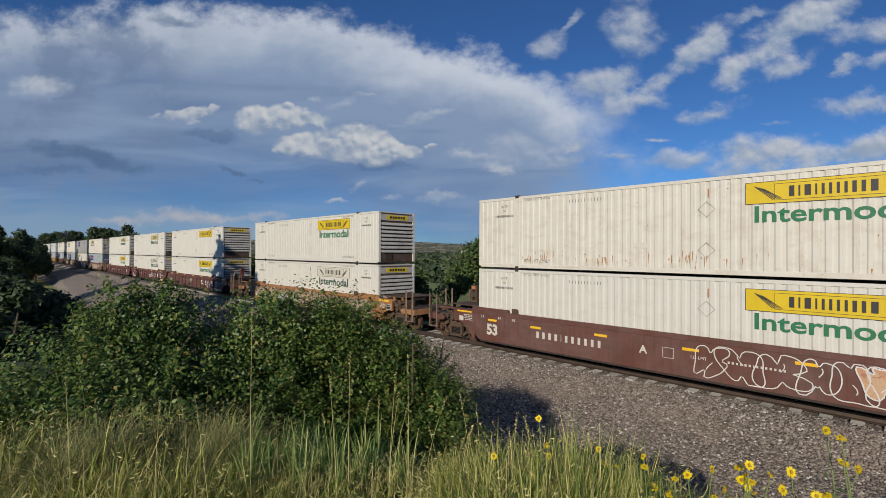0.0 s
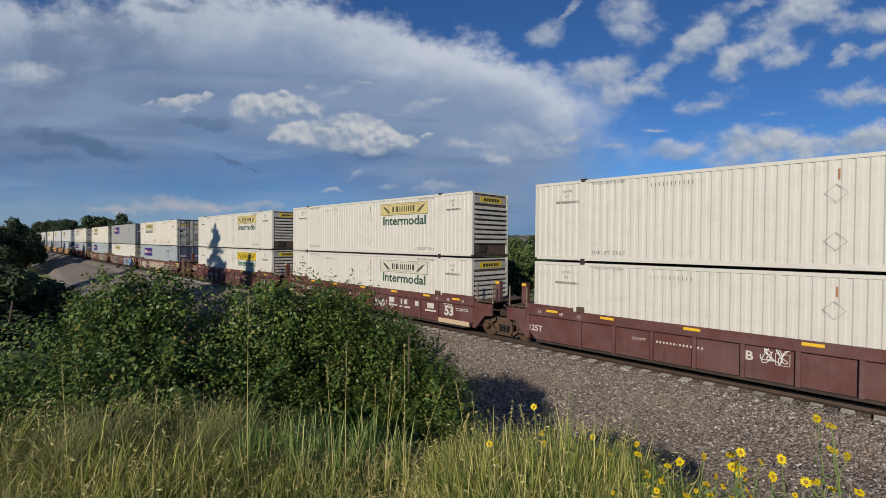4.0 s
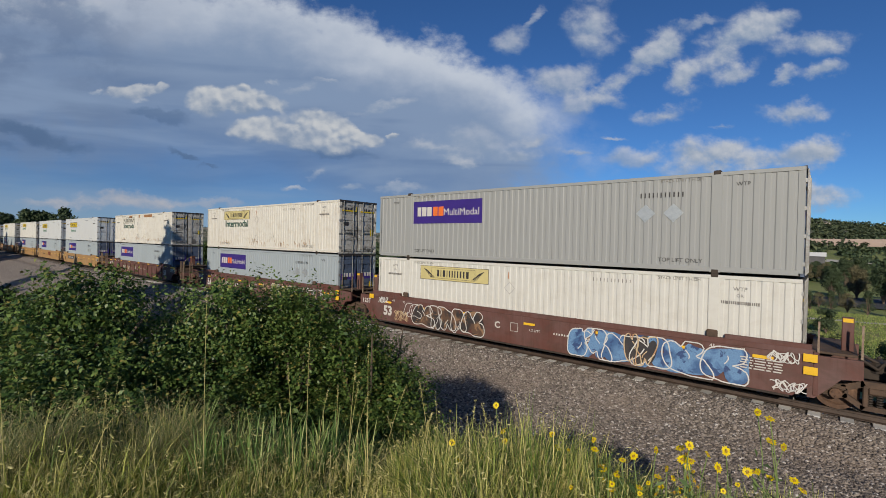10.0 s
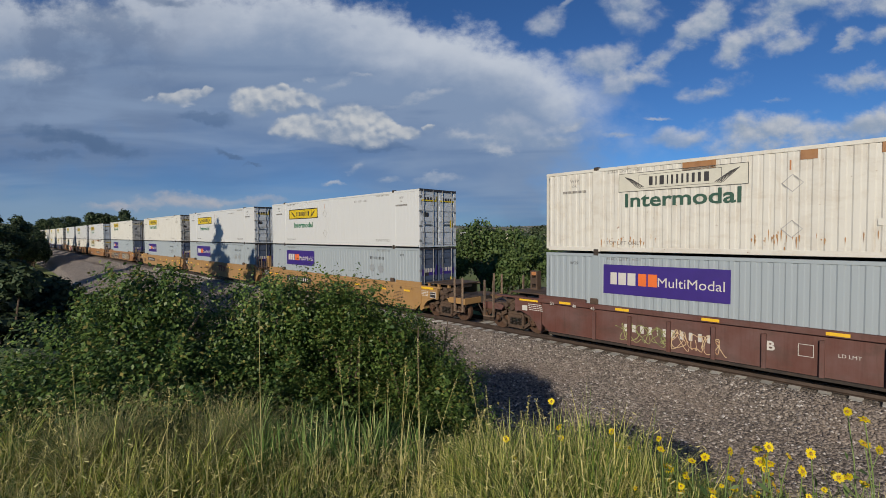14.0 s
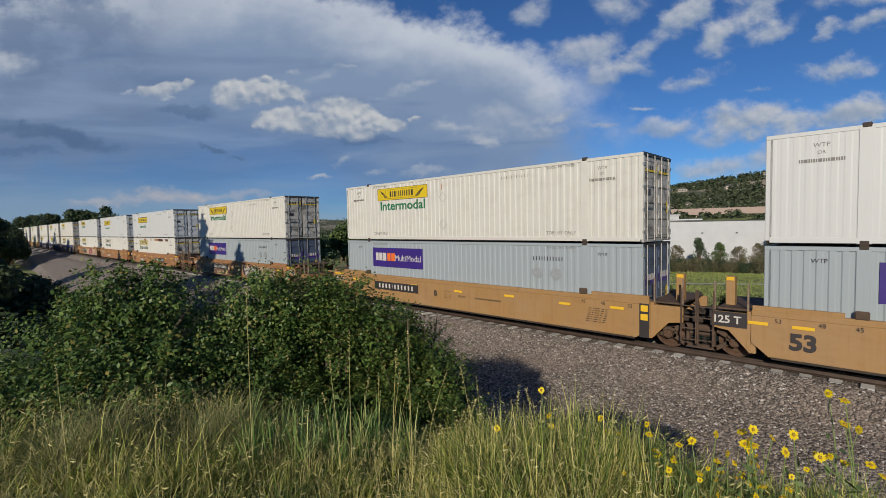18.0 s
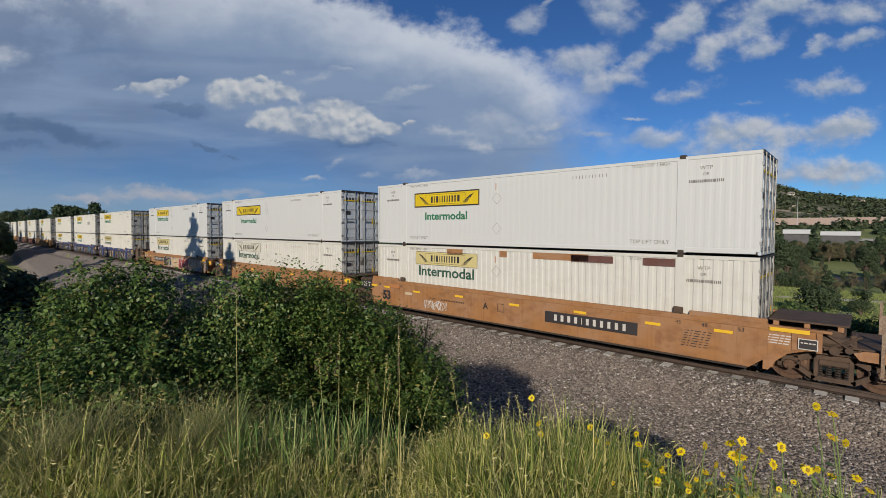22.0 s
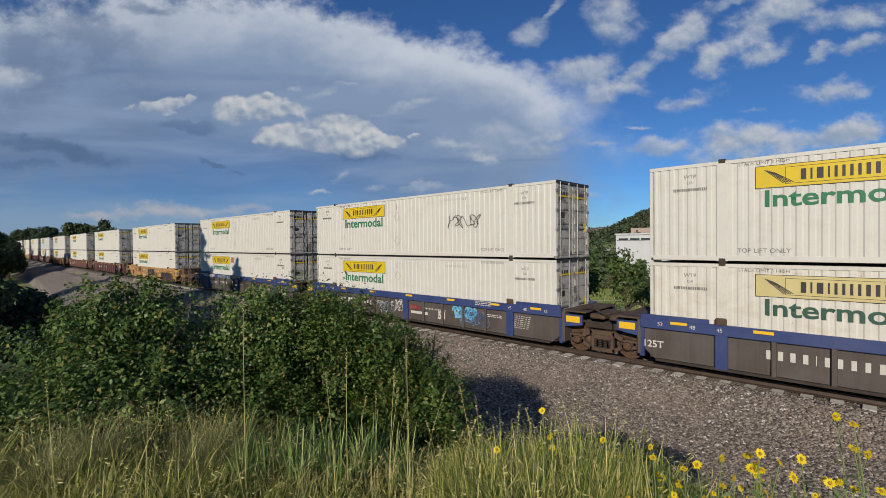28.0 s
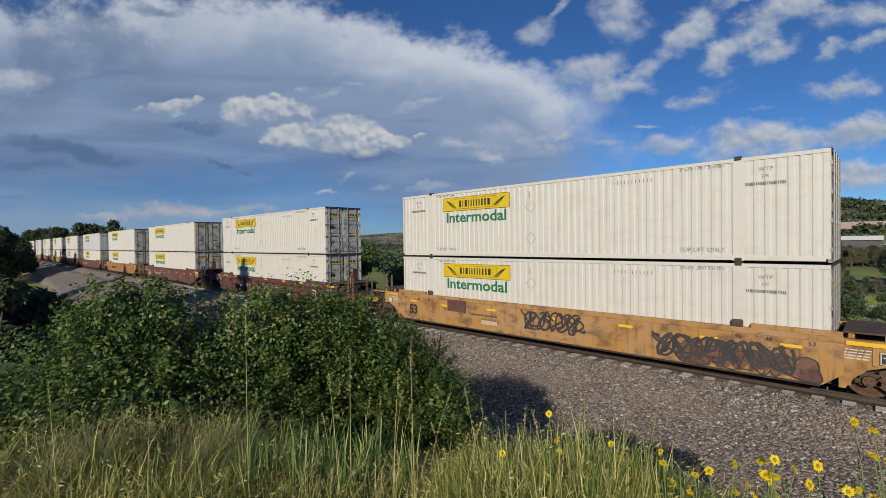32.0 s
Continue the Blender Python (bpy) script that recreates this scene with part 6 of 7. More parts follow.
def motions():
    for ob, middle, z, *turned in TRAIN:
        turn = 180 if turned and turned[0] else 0
        walk(ob, [(t, pose(middle + ride(t), TRACK_Y, z, 0, 0, turn)) for t in range(0, 33, 2)])


# ---- plants ----
def leaf_cards(centres, normals, size, rng, aspect=0.6, spread=0.35):
    """Small pointed leaves, four corners each, round given points."""
    n = len(centres)
    up = rng.normal(size=(n, 3)) * spread + normals
    up /= np.linalg.norm(up, axis=1)[:, None] + 1e-9
    side = np.cross(up, rng.normal(size=(n, 3)))
    side /= np.linalg.norm(side, axis=1)[:, None] + 1e-9
    along = np.cross(up, side)
    s = (size * rng.uniform(0.6, 1.3, n))[:, None]
    a, b = centres - along * s, centres + along * s
    c, d = centres + side * s * aspect + up * s * 0.2, centres - side * s * aspect + up * s * 0.2
    v = np.stack([a, c, b, d], 1).reshape(-1, 3)
    return v, np.arange(4 * n).reshape(n, 4)


def limb(bm, pts, r0, r1, n=6):
    for i in range(len(pts) - 1):
        k0, k1 = i / (len(pts) - 1), (i + 1) / (len(pts) - 1)
        tube(bm, pts[i], pts[i + 1], r0 + (r1 - r0) * k0, r0 + (r1 - r0) * k1, n)
    return bm


M["oak"] = foliage("oak_leaves", (0.030, 0.074, 0.018), (0.200, 0.285, 0.068), (0.32, 0.24, 0.07), 0.45, 0.24)
M["pine"] = foliage("pine_needles", (0.036, 0.062, 0.029), (0.095, 0.125, 0.058), None, 0.7, 0.1)
M["broad"] = foliage("broad_leaves", (0.056, 0.102, 0.030), (0.160, 0.215, 0.068), None, 0.6, 0.2)
# hill tree greens are lightened, with the distance haze put into the colour
M["hillwood"] = foliage("hill_trees", (0.036, 0.058, 0.030), (0.130, 0.150, 0.074), None, 0.8, 0.1)
M["silver"] = foliage("silvery_leaves", (0.12, 0.15, 0.10), (0.22, 0.25, 0.18), None, 0.7, 0.2)
M["bark"] = varied("bark", (0.07, 0.05, 0.035), (0.15, 0.11, 0.08), 6, 40, 0.95, 0, 0.6)
def grass_leaf(name, greens, straw, through=0.3):
    """Blades that turn from green to yellow and straw in patches."""
    m, nt, b, co = material(name, 0.6)
    isl = nt.nodes.new("ShaderNodeNewGeometry").outputs["Random Per Island"]
    patch, spot = noisy(nt, co, 1.1, 4, 0.6), noisy(nt, mapped(nt, co, (1, 1, 0.15)), 5.0, 3, 0.6)
    c = mixc(nt, ramp(nt, mth(nt, "ADD", mth(nt, "MULTIPLY", patch, 0.45), mth(nt, "MULTIPLY", isl, 0.55)), 0.25, 0.78), greens[0], greens[1])
    c = mixc(nt, ramp(nt, mth(nt, "ADD", mth(nt, "MULTIPLY", spot, 0.55), mth(nt, "MULTIPLY", isl, 0.45)), 0.50, 0.76), c, straw)
    put(nt, b.inputs["Base Color"], c)
    b.inputs["Specular IOR Level"].default_value = 0.3
    tr = nt.nodes.new("ShaderNodeBsdfTranslucent")
    put(nt, tr.inputs[0], c)
    mix = nt.nodes.new("ShaderNodeMixShader")
    mix.inputs[0].default_value = through
    put(nt, mix.inputs[1], b.outputs[0]), put(nt, mix.inputs[2], tr.outputs[0])
    put(nt, nt.nodes["Material Output"].inputs[0], mix.outputs[0])
    return m


M["grass"] = grass_leaf("grass_blades", ((0.105, 0.170, 0.030), (0.47, 0.50, 0.105)), (0.72, 0.61, 0.25))
M["bunch"] = grass_leaf("bunch_grass_blades", ((0.15, 0.19, 0.065), (0.34, 0.35, 0.14)), (0.46, 0.37, 0.20))
M["meadow_blades"] = grass_leaf("meadow_grass_blades", ((0.19, 0.265, 0.065), (0.40, 0.46, 0.13)), (0.46, 0.42, 0.18))
M["cottonwood"] = foliage("dry_brown_leaves", (0.100, 0.092, 0.050), (0.22, 0.195, 0.105), None, 0.7, 0.15)
M["dry"] = foliage("dry_stalks", (0.40, 0.37, 0.12), (0.78, 0.68, 0.33), None, 0.7, 0.3)
M["petal"] = foliage("yellow_petals", (0.82, 0.60, 0.004), (0.88, 0.70, 0.015), None, 0.5, 0.3)
M["disc"] = plain("flower_disc", (0.42, 0.24, 0.02), 0.8)
M["stem"] = plain("green_stem", (0.16, 0.22, 0.06), 0.7)

OAK = [((-5.00, 0.19, 2.15, 0.95), (-5.37, 0.59, 2.50, 0.90), (-4.68, 0.45, 2.12, 0.85), (-5.20, -0.40, 2.1, 0.95), (-5.9, -0.1, 2.1, 0.95)),
       ((-5.52, 0.95, 2.74, 0.85), (-5.73, 1.42, 2.58, 0.90), (-4.88, 1.08, 2.13, 0.90), (-6.3, 0.9, 2.3, 1.0)),
       ((-5.68, 1.94, 2.39, 0.95), (-5.72, 2.64, 2.53, 0.95), (-4.85, 1.88, 1.94, 0.90), (-6.4, 2.2, 2.0, 1.1)),
       ((-5.38, 3.27, 2.48, 0.95), (-4.96, 3.71, 2.10, 0.90), (-4.56, 2.71, 1.76, 0.90), (-5.9, 3.6, 1.9, 1.0)),
       ((-4.50, 3.96, 1.82, 0.75), (-3.96, 3.82, 1.64, 0.55), (-4.24, 3.34, 1.65, 0.70), (-4.9, 4.4, 1.5, 0.9))]


def polar(az, d):
    return -d * math.sin(radians(az)), d * math.cos(radians(az))


def skirt(az, r, z, size):
    x, y = polar(az, r)
    return (x, y, z, size)


OAK[0] += (skirt(88, 4.9, 2.35, 0.55),)
OAK[1] += (skirt(82, 4.7, 2.35, 0.50), skirt(80, 5.6, 3.30, 0.34), skirt(76.3, 5.7, 3.28, 0.32))
OAK[2] += (skirt(76, 4.7, 2.25, 0.55), skirt(66, 5.6, 3.1, 0.40))
OAK[3] += (skirt(62, 5.3, 1.75, 0.55), skirt(60.5, 5.7, 3.0, 0.42), skirt(56.5, 5.6, 3.02, 0.40))
# the two lobes beyond 6 m are hidden, added to widen the cast shadow
OAK[4] += (skirt(52.5, 5.4, 2.75, 0.38), skirt(46, 5.3, 1.92, 0.50), skirt(43.4, 5.0, 1.62, 0.42), skirt(49, 4.8, 1.72, 0.45), skirt(48, 6.3, 2.02, 0.60), skirt(45, 6.2, 1.62, 0.50), skirt(49.8, 5.6, 2.42, 0.42), skirt(47.6, 5.6, 2.16, 0.42))


def shrub(lobes, seed):
    """Leaves stand in small clusters at the twigs' ends, with dark hollows between them."""
    rng = np.random.default_rng(seed)
    root = thing("oak_shrub", "dense green scrub oak shrub on the grassy bank", "shrub", "oak shrubs on the bank")
    V, F, k = [], [], 0
    base = Vector((np.mean([l[0] for l in lobes]), np.mean([l[1] for l in lobes]), 0))
    base.z = float(ground_z(base.x, base.y)) - 0.1

    def add(c, nrm, size):
        nonlocal k
        low = c[:, 2] > ground_z(c[:, 0], c[:, 1]) + 0.03
        v, f = leaf_cards(c[low], nrm[low], size, rng, 0.60, 0.55)
        V.append(v), F.append(f + k)
        k += len(v)

    for x, y, z, r in lobes:
        z, r = (z - 0.16, r * 0.93) if seed < 42 and r > 0.7 else (z - 0.03, r)
        here = np.array([x, y, z])
        # leaf clusters
        n = int(150 * r * r) + 22
        d = rng.normal(size=(n, 3))
        d /= np.linalg.norm(d, axis=1)[:, None]
        bumpy = 1 + 0.16 * np.sin(d[:, 0] * 6 + x * 3) * np.sin(d[:, 1] * 5 + y) + 0.12 * np.sin(d[:, 2] * 8 + d[:, 0] * 5 + z)
        heart = here + d * (r * bumpy * rng.uniform(0.62, 1.08, n))[:, None]
        m = 54
        spread = rng.uniform(0.04, 0.085, n)[:, None, None]
        c = (heart[:, None] + rng.normal(size=(n, m, 3)) * spread).reshape(-1, 3)
        # right-hand shrubs: leaves tilted off the sun, standing in for shade on them
        nrm = np.repeat(d, m, 0) * 0.5 + np.array([0.12, -0.3, 0.5] if seed < 43 else [-0.35, 0.35, 0.9])
        add(c, nrm, 0.0205)
        # the shaded inside
        n = int(2600 * r * r)
        d = rng.normal(size=(n, 3))
        d /= np.linalg.norm(d, axis=1)[:, None]
        add(here + d * (r * rng.uniform(0.3, 0.78, n))[:, None], d, 0.032)
        # sprigs that stand out of the outline
        for _ in range(9):
            a = rng.normal(size=3)
            a[2] = abs(a[2]) + 0.6
            a /= np.linalg.norm(a)
            sp = np.linspace(0.85, rng.uniform(1.1, 1.32), 34)[:, None] * r * a + here
            add(sp + rng.normal(size=sp.shape) * 0.028, np.tile(a, (34, 1)), 0.022)
        for _ in range(3):
            q = rng.normal(size=3) * 0.45 * r
            part("branch", limb(bmesh.new(), [base, base.lerp(Vector((x, y, z)), 0.55) + Vector(q) * 0.4, Vector((x, y, z)) + Vector(q)], 0.035, 0.008), M["bark"], root, "thin brown branch")
    part("crown", raw_mesh("crown", np.concatenate(V), np.concatenate(F), M["oak"]), None, root, "small lobed green leaves")
    return root


for i, lobes in enumerate(OAK):
    shrub(lobes, 40 + i)


def blades(name, x, y, z, height, width, lean, rng, mat, curve=0.5):
    """Bent grass blades, two pieces each."""
    n = len(x)
    a = rng.uniform(0, 6.283, n)
    d = np.stack([np.cos(a), np.sin(a), np.zeros(n)], 1)
    s = np.stack([-np.sin(a), np.cos(a), np.zeros(n)], 1) * (width / 2)[:, None]
    p0 = np.stack([x, y, z], 1)
    up = np.array([0, 0, 1.0])
    p1 = p0 + up * (height * 0.55)[:, None] + d * (lean * height * 0.25)[:, None]
    p2 = p0 + up * (height * (1 - 0.35 * lean))[:, None] + d * (lean * height * (0.55 + curve * 0.5))[:, None]
    v = np.stack([p0 - s, p0 + s, p1 + s * 0.8, p1 - s * 0.8, p2 + s * 0.15, p2 - s * 0.15], 1).reshape(-1, 3)
    k = np.arange(n)[:, None] * 6
    f = np.concatenate([k + np.array([[0, 1, 2, 3]]), k + np.array([[3, 2, 4, 5]])])
    return raw_mesh(name, v, f, mat)


EDGE_AZ = [-16, 0, 15, 29, 40, 46, 52, 58, 66, 75, 85, 110]
EDGE_R = [2.95, 3.0, 3.1, 3.25, 3.5, 3.7, 3.8, 3.9, 4.2, 4.5, 4.75, 4.8]
TALL = [1.1, 1.15, 1.35, 1.75, 1.45, 0.85, 0.62, 0.68, 0.95, 1.25, 1.3, 1.3]


def wedge(rng, n, r0=1.5, power=0.75, a0=-5, a1=106):
    """Points on the bank between the near grass and its crest; angles to the left of +y."""
    a = rng.uniform(a0, a1, n)
    r = r0 + (np.interp(a, EDGE_AZ, EDGE_R) - r0) * rng.random(n) ** power
    return -r * np.sin(np.radians(a)), r * np.cos(np.radians(a)), np.interp(a, EDGE_AZ, TALL)


def tufts(name, cx, cy, high, per, width, rad, rng, mat, lean=(0.12, 1.1)):
    """Grass in tufts: blades fan out from each root, some upright, some bent right over."""
    n = len(cx)
    a = rng.uniform(0, 6.283, (n, per))
    q = rng.random((n, per)) ** 0.6
    rr = q * rad[:, None]
    x, y = (cx[:, None] + np.cos(a) * rr).ravel(), (cy[:, None] + np.sin(a) * rr).ravel()
    h = (high[:, None] * rng.uniform(0.45, 1.12, (n, per)) * (1.08 - 0.25 * q)).ravel()
    ln = (lean[0] + (lean[1] - lean[0]) * rng.random((n, per)) ** 1.6 + 0.25 * q).ravel()
    aim = a + rng.normal(size=(n, per)) * 0.9
    d = np.stack([np.cos(aim) + 0.35, np.sin(aim) + 0.1, np.zeros_like(aim)], -1).reshape(-1, 3)
    d /= np.linalg.norm(d, axis=1)[:, None] + 1e-9
    s = np.stack([-d[:, 1], d[:, 0], d[:, 2]], 1) * (width * rng.uniform(0.6, 1.3, len(x)) / 2)[:, None]
    p0 = np.stack([x, y, ground_z(x, y) - 0.02], 1)
    rows = []
    for k, w in ((0, 1.0), (0.4, 0.9), (0.75, 0.6), (1.0, 0.12)):
        c = p0 + np.array([0, 0, 1.0]) * (h * (k - 0.42 * ln * k * k))[:, None] + d * (h * ln * 0.75 * k * k)[:, None]
        rows += [c - s * w, c + s * w]
    v = np.stack(rows, 1).reshape(-1, 3)
    k = np.arange(len(x))[:, None] * 8
    f = np.concatenate([k + np.array([[0, 1, 3, 2]]), k + np.array([[2, 3, 5, 4]]), k + np.array([[4, 5, 7, 6]])])
    return raw_mesh(name, v, f, mat)


rng = np.random.default_rng(11)
tx, ty, tall = wedge(rng, 6400)
keep = lumps(tx, ty, 0.30, 0.4) + 0.7 * lumps(tx, ty, 0.13, 2.0) > -0.5
tx, ty, tall = tx[keep], ty[keep], tall[keep]
th = tall * (0.13 + 0.24 * rng.random(len(tx)) ** 1.6) * (1 + 0.45 * lumps(tx, ty, 0.34, 1.0))
tagged(new("grass", tufts("grass", tx, ty, th, 16, 0.0082, rng.uniform(0.03, 0.11, len(tx)), rng, M["grass"], (0.2, 1.3))), "uncut green and yellow grass in tufts on the bank", "grass", kind="stuff")
# taller, denser tufts along the crest, and upright green blades among them
tx, ty, tall = wedge(rng, 3000, 2.2, 0.4, -5, 46)
th = tall * (0.22 + 0.24 * rng.random(len(tx))) * (1 + 0.25 * lumps(tx, ty, 0.25, 1.0))
tagged(new("crest_grass", tufts("crest_grass", tx, ty, th, 18, 0.0076, rng.uniform(0.02, 0.09, len(tx)), rng, M["grass"], (0.08, 0.8))), "tall green grass along the bank's crest", "grass", kind="stuff")
bx, by, tall = wedge(rng, 10, 2.4)
for az, r in ((81.6, 3.9), (84, 3.8), (72, 3.6), (70.5, 3.75), (50.6, 3.6), (35, 3.0), (33, 3.1)):
    for _ in range(3):
        px, py = polar(az + rng.uniform(-1.2, 1.2), r + rng.uniform(-0.1, 0.1))
        bx, by, tall = np.append(bx, px), np.append(by, py), np.append(tall, 1.7 if az > 69 else 1.15)
# stiff, broader green blades before the shaded shrub
sword_az, sword_r = rng.uniform(49, 69, 46), rng.uniform(3.25, 3.95, 46)
sx, sy = -sword_r * np.sin(np.radians(sword_az)), sword_r * np.cos(np.radians(sword_az))
M["sword"] = grass_leaf("green_grass_blades", ((0.10, 0.19, 0.045), (0.24, 0.36, 0.10)), (0.42, 0.46, 0.18))
tagged(new("green_grass", tufts("green_grass", sx, sy, rng.uniform(0.30, 0.56, len(sx)), 26, 0.011, rng.uniform(0.04, 0.10, len(sx)), rng, M["sword"], (0.05, 0.45))), "stiff bright green grass blades in clumps", "grass", kind="stuff")
tagged(new("bunch_grass", tufts("bunch_grass", bx, by, tall * rng.uniform(0.26, 0.40, len(bx)), 300, 0.0034, rng.uniform(0.10, 0.20, len(bx)), rng, M["bunch"], (0.3, 1.0))), "greyish rounded clumps of fine bunch grass", "grass", kind="stuff")
hx, hy, tall = wedge(rng, 6400, 1.9)
hh = tall * (0.20 + 0.26 * rng.random(len(hx)))


def seed_heads(name, x, y, h, rng):
    """Thin stalks, each with a drooping seed head."""
    V, F, k = [], [], 0
    z = ground_z(x, y)
    stalk = blades("tmp_stalk", x, y, z, h, np.full(len(x), 0.003), rng.uniform(0.15, 1.1, len(x)), np.random.default_rng(5), M["dry"])
    co = np.empty(len(stalk.vertices) * 3, np.float32)
    stalk.vertices.foreach_get("co", co)
    co = co.reshape(-1, 6, 3)
    tip = co[:, 4]
    bpy.data.meshes.remove(stalk)
    k0 = np.arange(len(x))[:, None] * 6
    f = np.concatenate([k0 + np.array([[0, 1, 2, 3]]), k0 + np.array([[3, 2, 4, 5]])])
    V.append(co.reshape(-1, 3)), F.append(f)
    k = len(V[0])
    # each head stands out sideways from its stalk, like a small comb
    n = len(x)
    a = rng.uniform(0, 6.283, n)
    along = np.stack([np.cos(a), np.sin(a), rng.uniform(-1.2, 0.9, n)], 1)
    size = rng.uniform(0.009, 0.018, n)[:, None]
    hang = np.stack([0.1 * np.sin(a), -0.1 * np.cos(a), np.full(n, -0.42)], 1) * size * 0.9
    v = np.stack([tip, tip + along * size + hang, tip + along * size * 2, tip + along * size * 0.9 - 0.25 * hang], 1).reshape(-1, 3)
    V.append(v), F.append(np.arange(4 * n).reshape(n, 4) + k)
    return raw_mesh(name, np.concatenate(V), np.concatenate(F), M["dry"])


tagged(new("seed_grass", seed_heads("seed_grass", hx, hy, hh, rng)), "dry seed heads above the grass", "grass", kind="stuff")


def tall_stalk(x, y, h, lean, seed):
    r = np.random.default_rng(seed)
    z = float(ground_z(x, y))
    root = thing("tall_grass_stalk", "tall dry grass stalk with a narrow seed head", "grass", "tall stalks on the bank", pose(x, y, z))
    bm = bmesh.new()
    pts = [Vector((lean * (0.35 * k / 6 + 0.65 * (k / 6) ** 2) * h * 0.8, -0.02 * k / 6, h * k / 6)) for k in range(7)]
    limb(bm, pts, 0.0027, 0.0013, 5)
    part("stem", bm, M["dry"], root)
    c = np.array([pts[-1] + (pts[-1] - pts[-2]) * (0.9 * k / 44 - 0.5) for k in range(44)])
    v, f = leaf_cards(c + r.normal(size=c.shape) * 0.004, np.tile([0, -0.3, 1.0], (44, 1)), 0.007, r, 0.35, 0.7)
    part("seed_head", raw_mesh("seed_head", v, f, M["dry"]), None, root)
    lx = np.full(5, 0.0)
    part("blade", blades("blade", lx, lx, lx, r.uniform(0.3, 0.6, 5) * h, np.full(5, 0.006), r.uniform(0.4, 0.9, 5), r, M["grass"]), None, root)


for k, (x, y, h, lean) in enumerate(((-2.95, 1.2, 1.25, 0.05), (-2.60, 1.62, 0.80, -0.1), (-2.62, 1.72, 0.95, 0.05), (-2.35, 1.85, 0.85, 0.12), (-2.30, 1.98, 0.95, 0.0), (-2.0, 2.3, 0.75, -0.2), (-2.75, 0.9, 0.7, -0.35), (-1.75, 2.35, 0.70, 0.1), (-1.62, 2.5, 0.68, -0.2), (-1.95, 2.05, 0.62, 0.3), (-3.1, 0.7, 0.75, 0.3), (-3.4, 0.35, 0.8, -0.2), (-1.2, 2.55, 0.55, 0.3))):
    tall_stalk(x, y, h, lean, 60 + k)
for k in range(12):
    px, py = polar(rng.uniform(40, 70), rng.uniform(3.0, 4.0))
    tall_stalk(px, py, rng.uniform(0.45, 0.78), rng.uniform(-0.35, 0.4), 90 + k)


def petals(n, r, rng):
    bm = bmesh.new()
    for i in range(n):
        a = 6.283 * i / n + rng.uniform(-0.1, 0.1)
        d, s = Vector((math.cos(a), math.sin(a), 0)), Vector((-math.sin(a), math.cos(a), 0))
        l = r * rng.uniform(0.85, 1.1)
        up = Vector((0, 0, 1)) * rng.uniform(-0.15, 0.15) * l
        p = [d * 0.25 * l, d * 0.6 * l + s * 0.20 * l + up * 0.5, d * l + up, d * 0.6 * l - s * 0.20 * l + up * 0.5]
        bm.faces.new([bm.verts.new(q) for q in p])
    return bm


def sunflower(x, y, z, seed):
    r = np.random.default_rng(seed)
    g = float(ground_z(x, y))
    h = max(0.25, z - g)
    root = thing("wild_sunflower", "wild sunflower with a yellow head on a thin stem", "flower", "wild sunflowers on the bank", pose(x, y, g - 0.02))
    bend = Vector((r.uniform(-0.2, 0.2), r.uniform(-0.2, 0.2), 0))
    pts = [bend * (1 - k / 5) * (k / 5) + Vector((0, 0, (h + 0.02) * k / 5)) for k in range(6)]
    bm = bmesh.new()
    limb(bm, pts, 0.0040, 0.0022, 6)
    part("stem", bm, M["stem"], root)
    c = np.array([pts[1].lerp(pts[4], q) for q in np.linspace(0, 1, 9)])
    v, f = leaf_cards(c + r.normal(size=c.shape) * 0.02, r.normal(size=c.shape) * 0.6 + np.array([0, 0, 1]), 0.032, r, 0.32, 0.3)
    part("leaves", raw_mesh("leaves", v, f, M["broad"]), None, root)
    side_heads = [(pts[5], r.uniform(0.019, 0.027))] + [(pts[4] + Vector((r.uniform(-0.13, 0.13), r.uniform(-0.13, 0.13), r.uniform(-0.12, 0.05))), r.uniform(0.013, 0.022)) for _ in range(r.integers(1, 5))]
    for p, s in side_heads:
        tilt = pose(*p, 55 + r.uniform(-45, 30), 0, r.uniform(-100, 100))
        head = part("flower_head", tube(bmesh.new(), (0, 0, -0.006), (0, 0, 0.006), 0.30 * s, 0.2 * s, 10), M["disc"], root, "golden flower disc", at=tilt)
        part("petals", petals(15, s, r), M["petal"], head, "yellow petals")
        if (p - pts[5]).length > 0.001:
            bm = bmesh.new()
            tube(bm, pts[3], p, 0.0020, 0.0014, 5)
            part("side_stem", bm, M["stem"], root)


for k, (x, y, z) in enumerate(((-1.52, 2.31, 2.98), (-1.76, 2.19, 2.72), (-1.57, 2.48, 2.76), (-0.94, 2.38, 2.92), (-0.89, 2.27, 2.92), (-1.26, 2.54, 2.81), (-1.23, 2.56, 2.73), (-0.62, 2.36, 2.97), (-0.55, 2.52, 2.95), (-0.48, 2.38, 3.03), (-0.52, 2.44, 2.93), (-0.49, 2.47, 2.92), (-0.59, 2.44, 2.86), (-0.35, 2.51, 3.00), (-0.43, 2.54, 2.95), (-0.24, 2.60, 3.19), (-0.18, 2.44, 3.22), (-0.18, 2.53, 3.09), (-0.90, 2.42, 2.76), (-0.78, 2.36, 2.87), (-0.71, 2.31, 2.93), (-0.66, 2.56, 2.75), (-0.37, 2.44, 2.94), (-0.50, 2.42, 2.97))):
    sunflower(x, y, z, 200 + k)


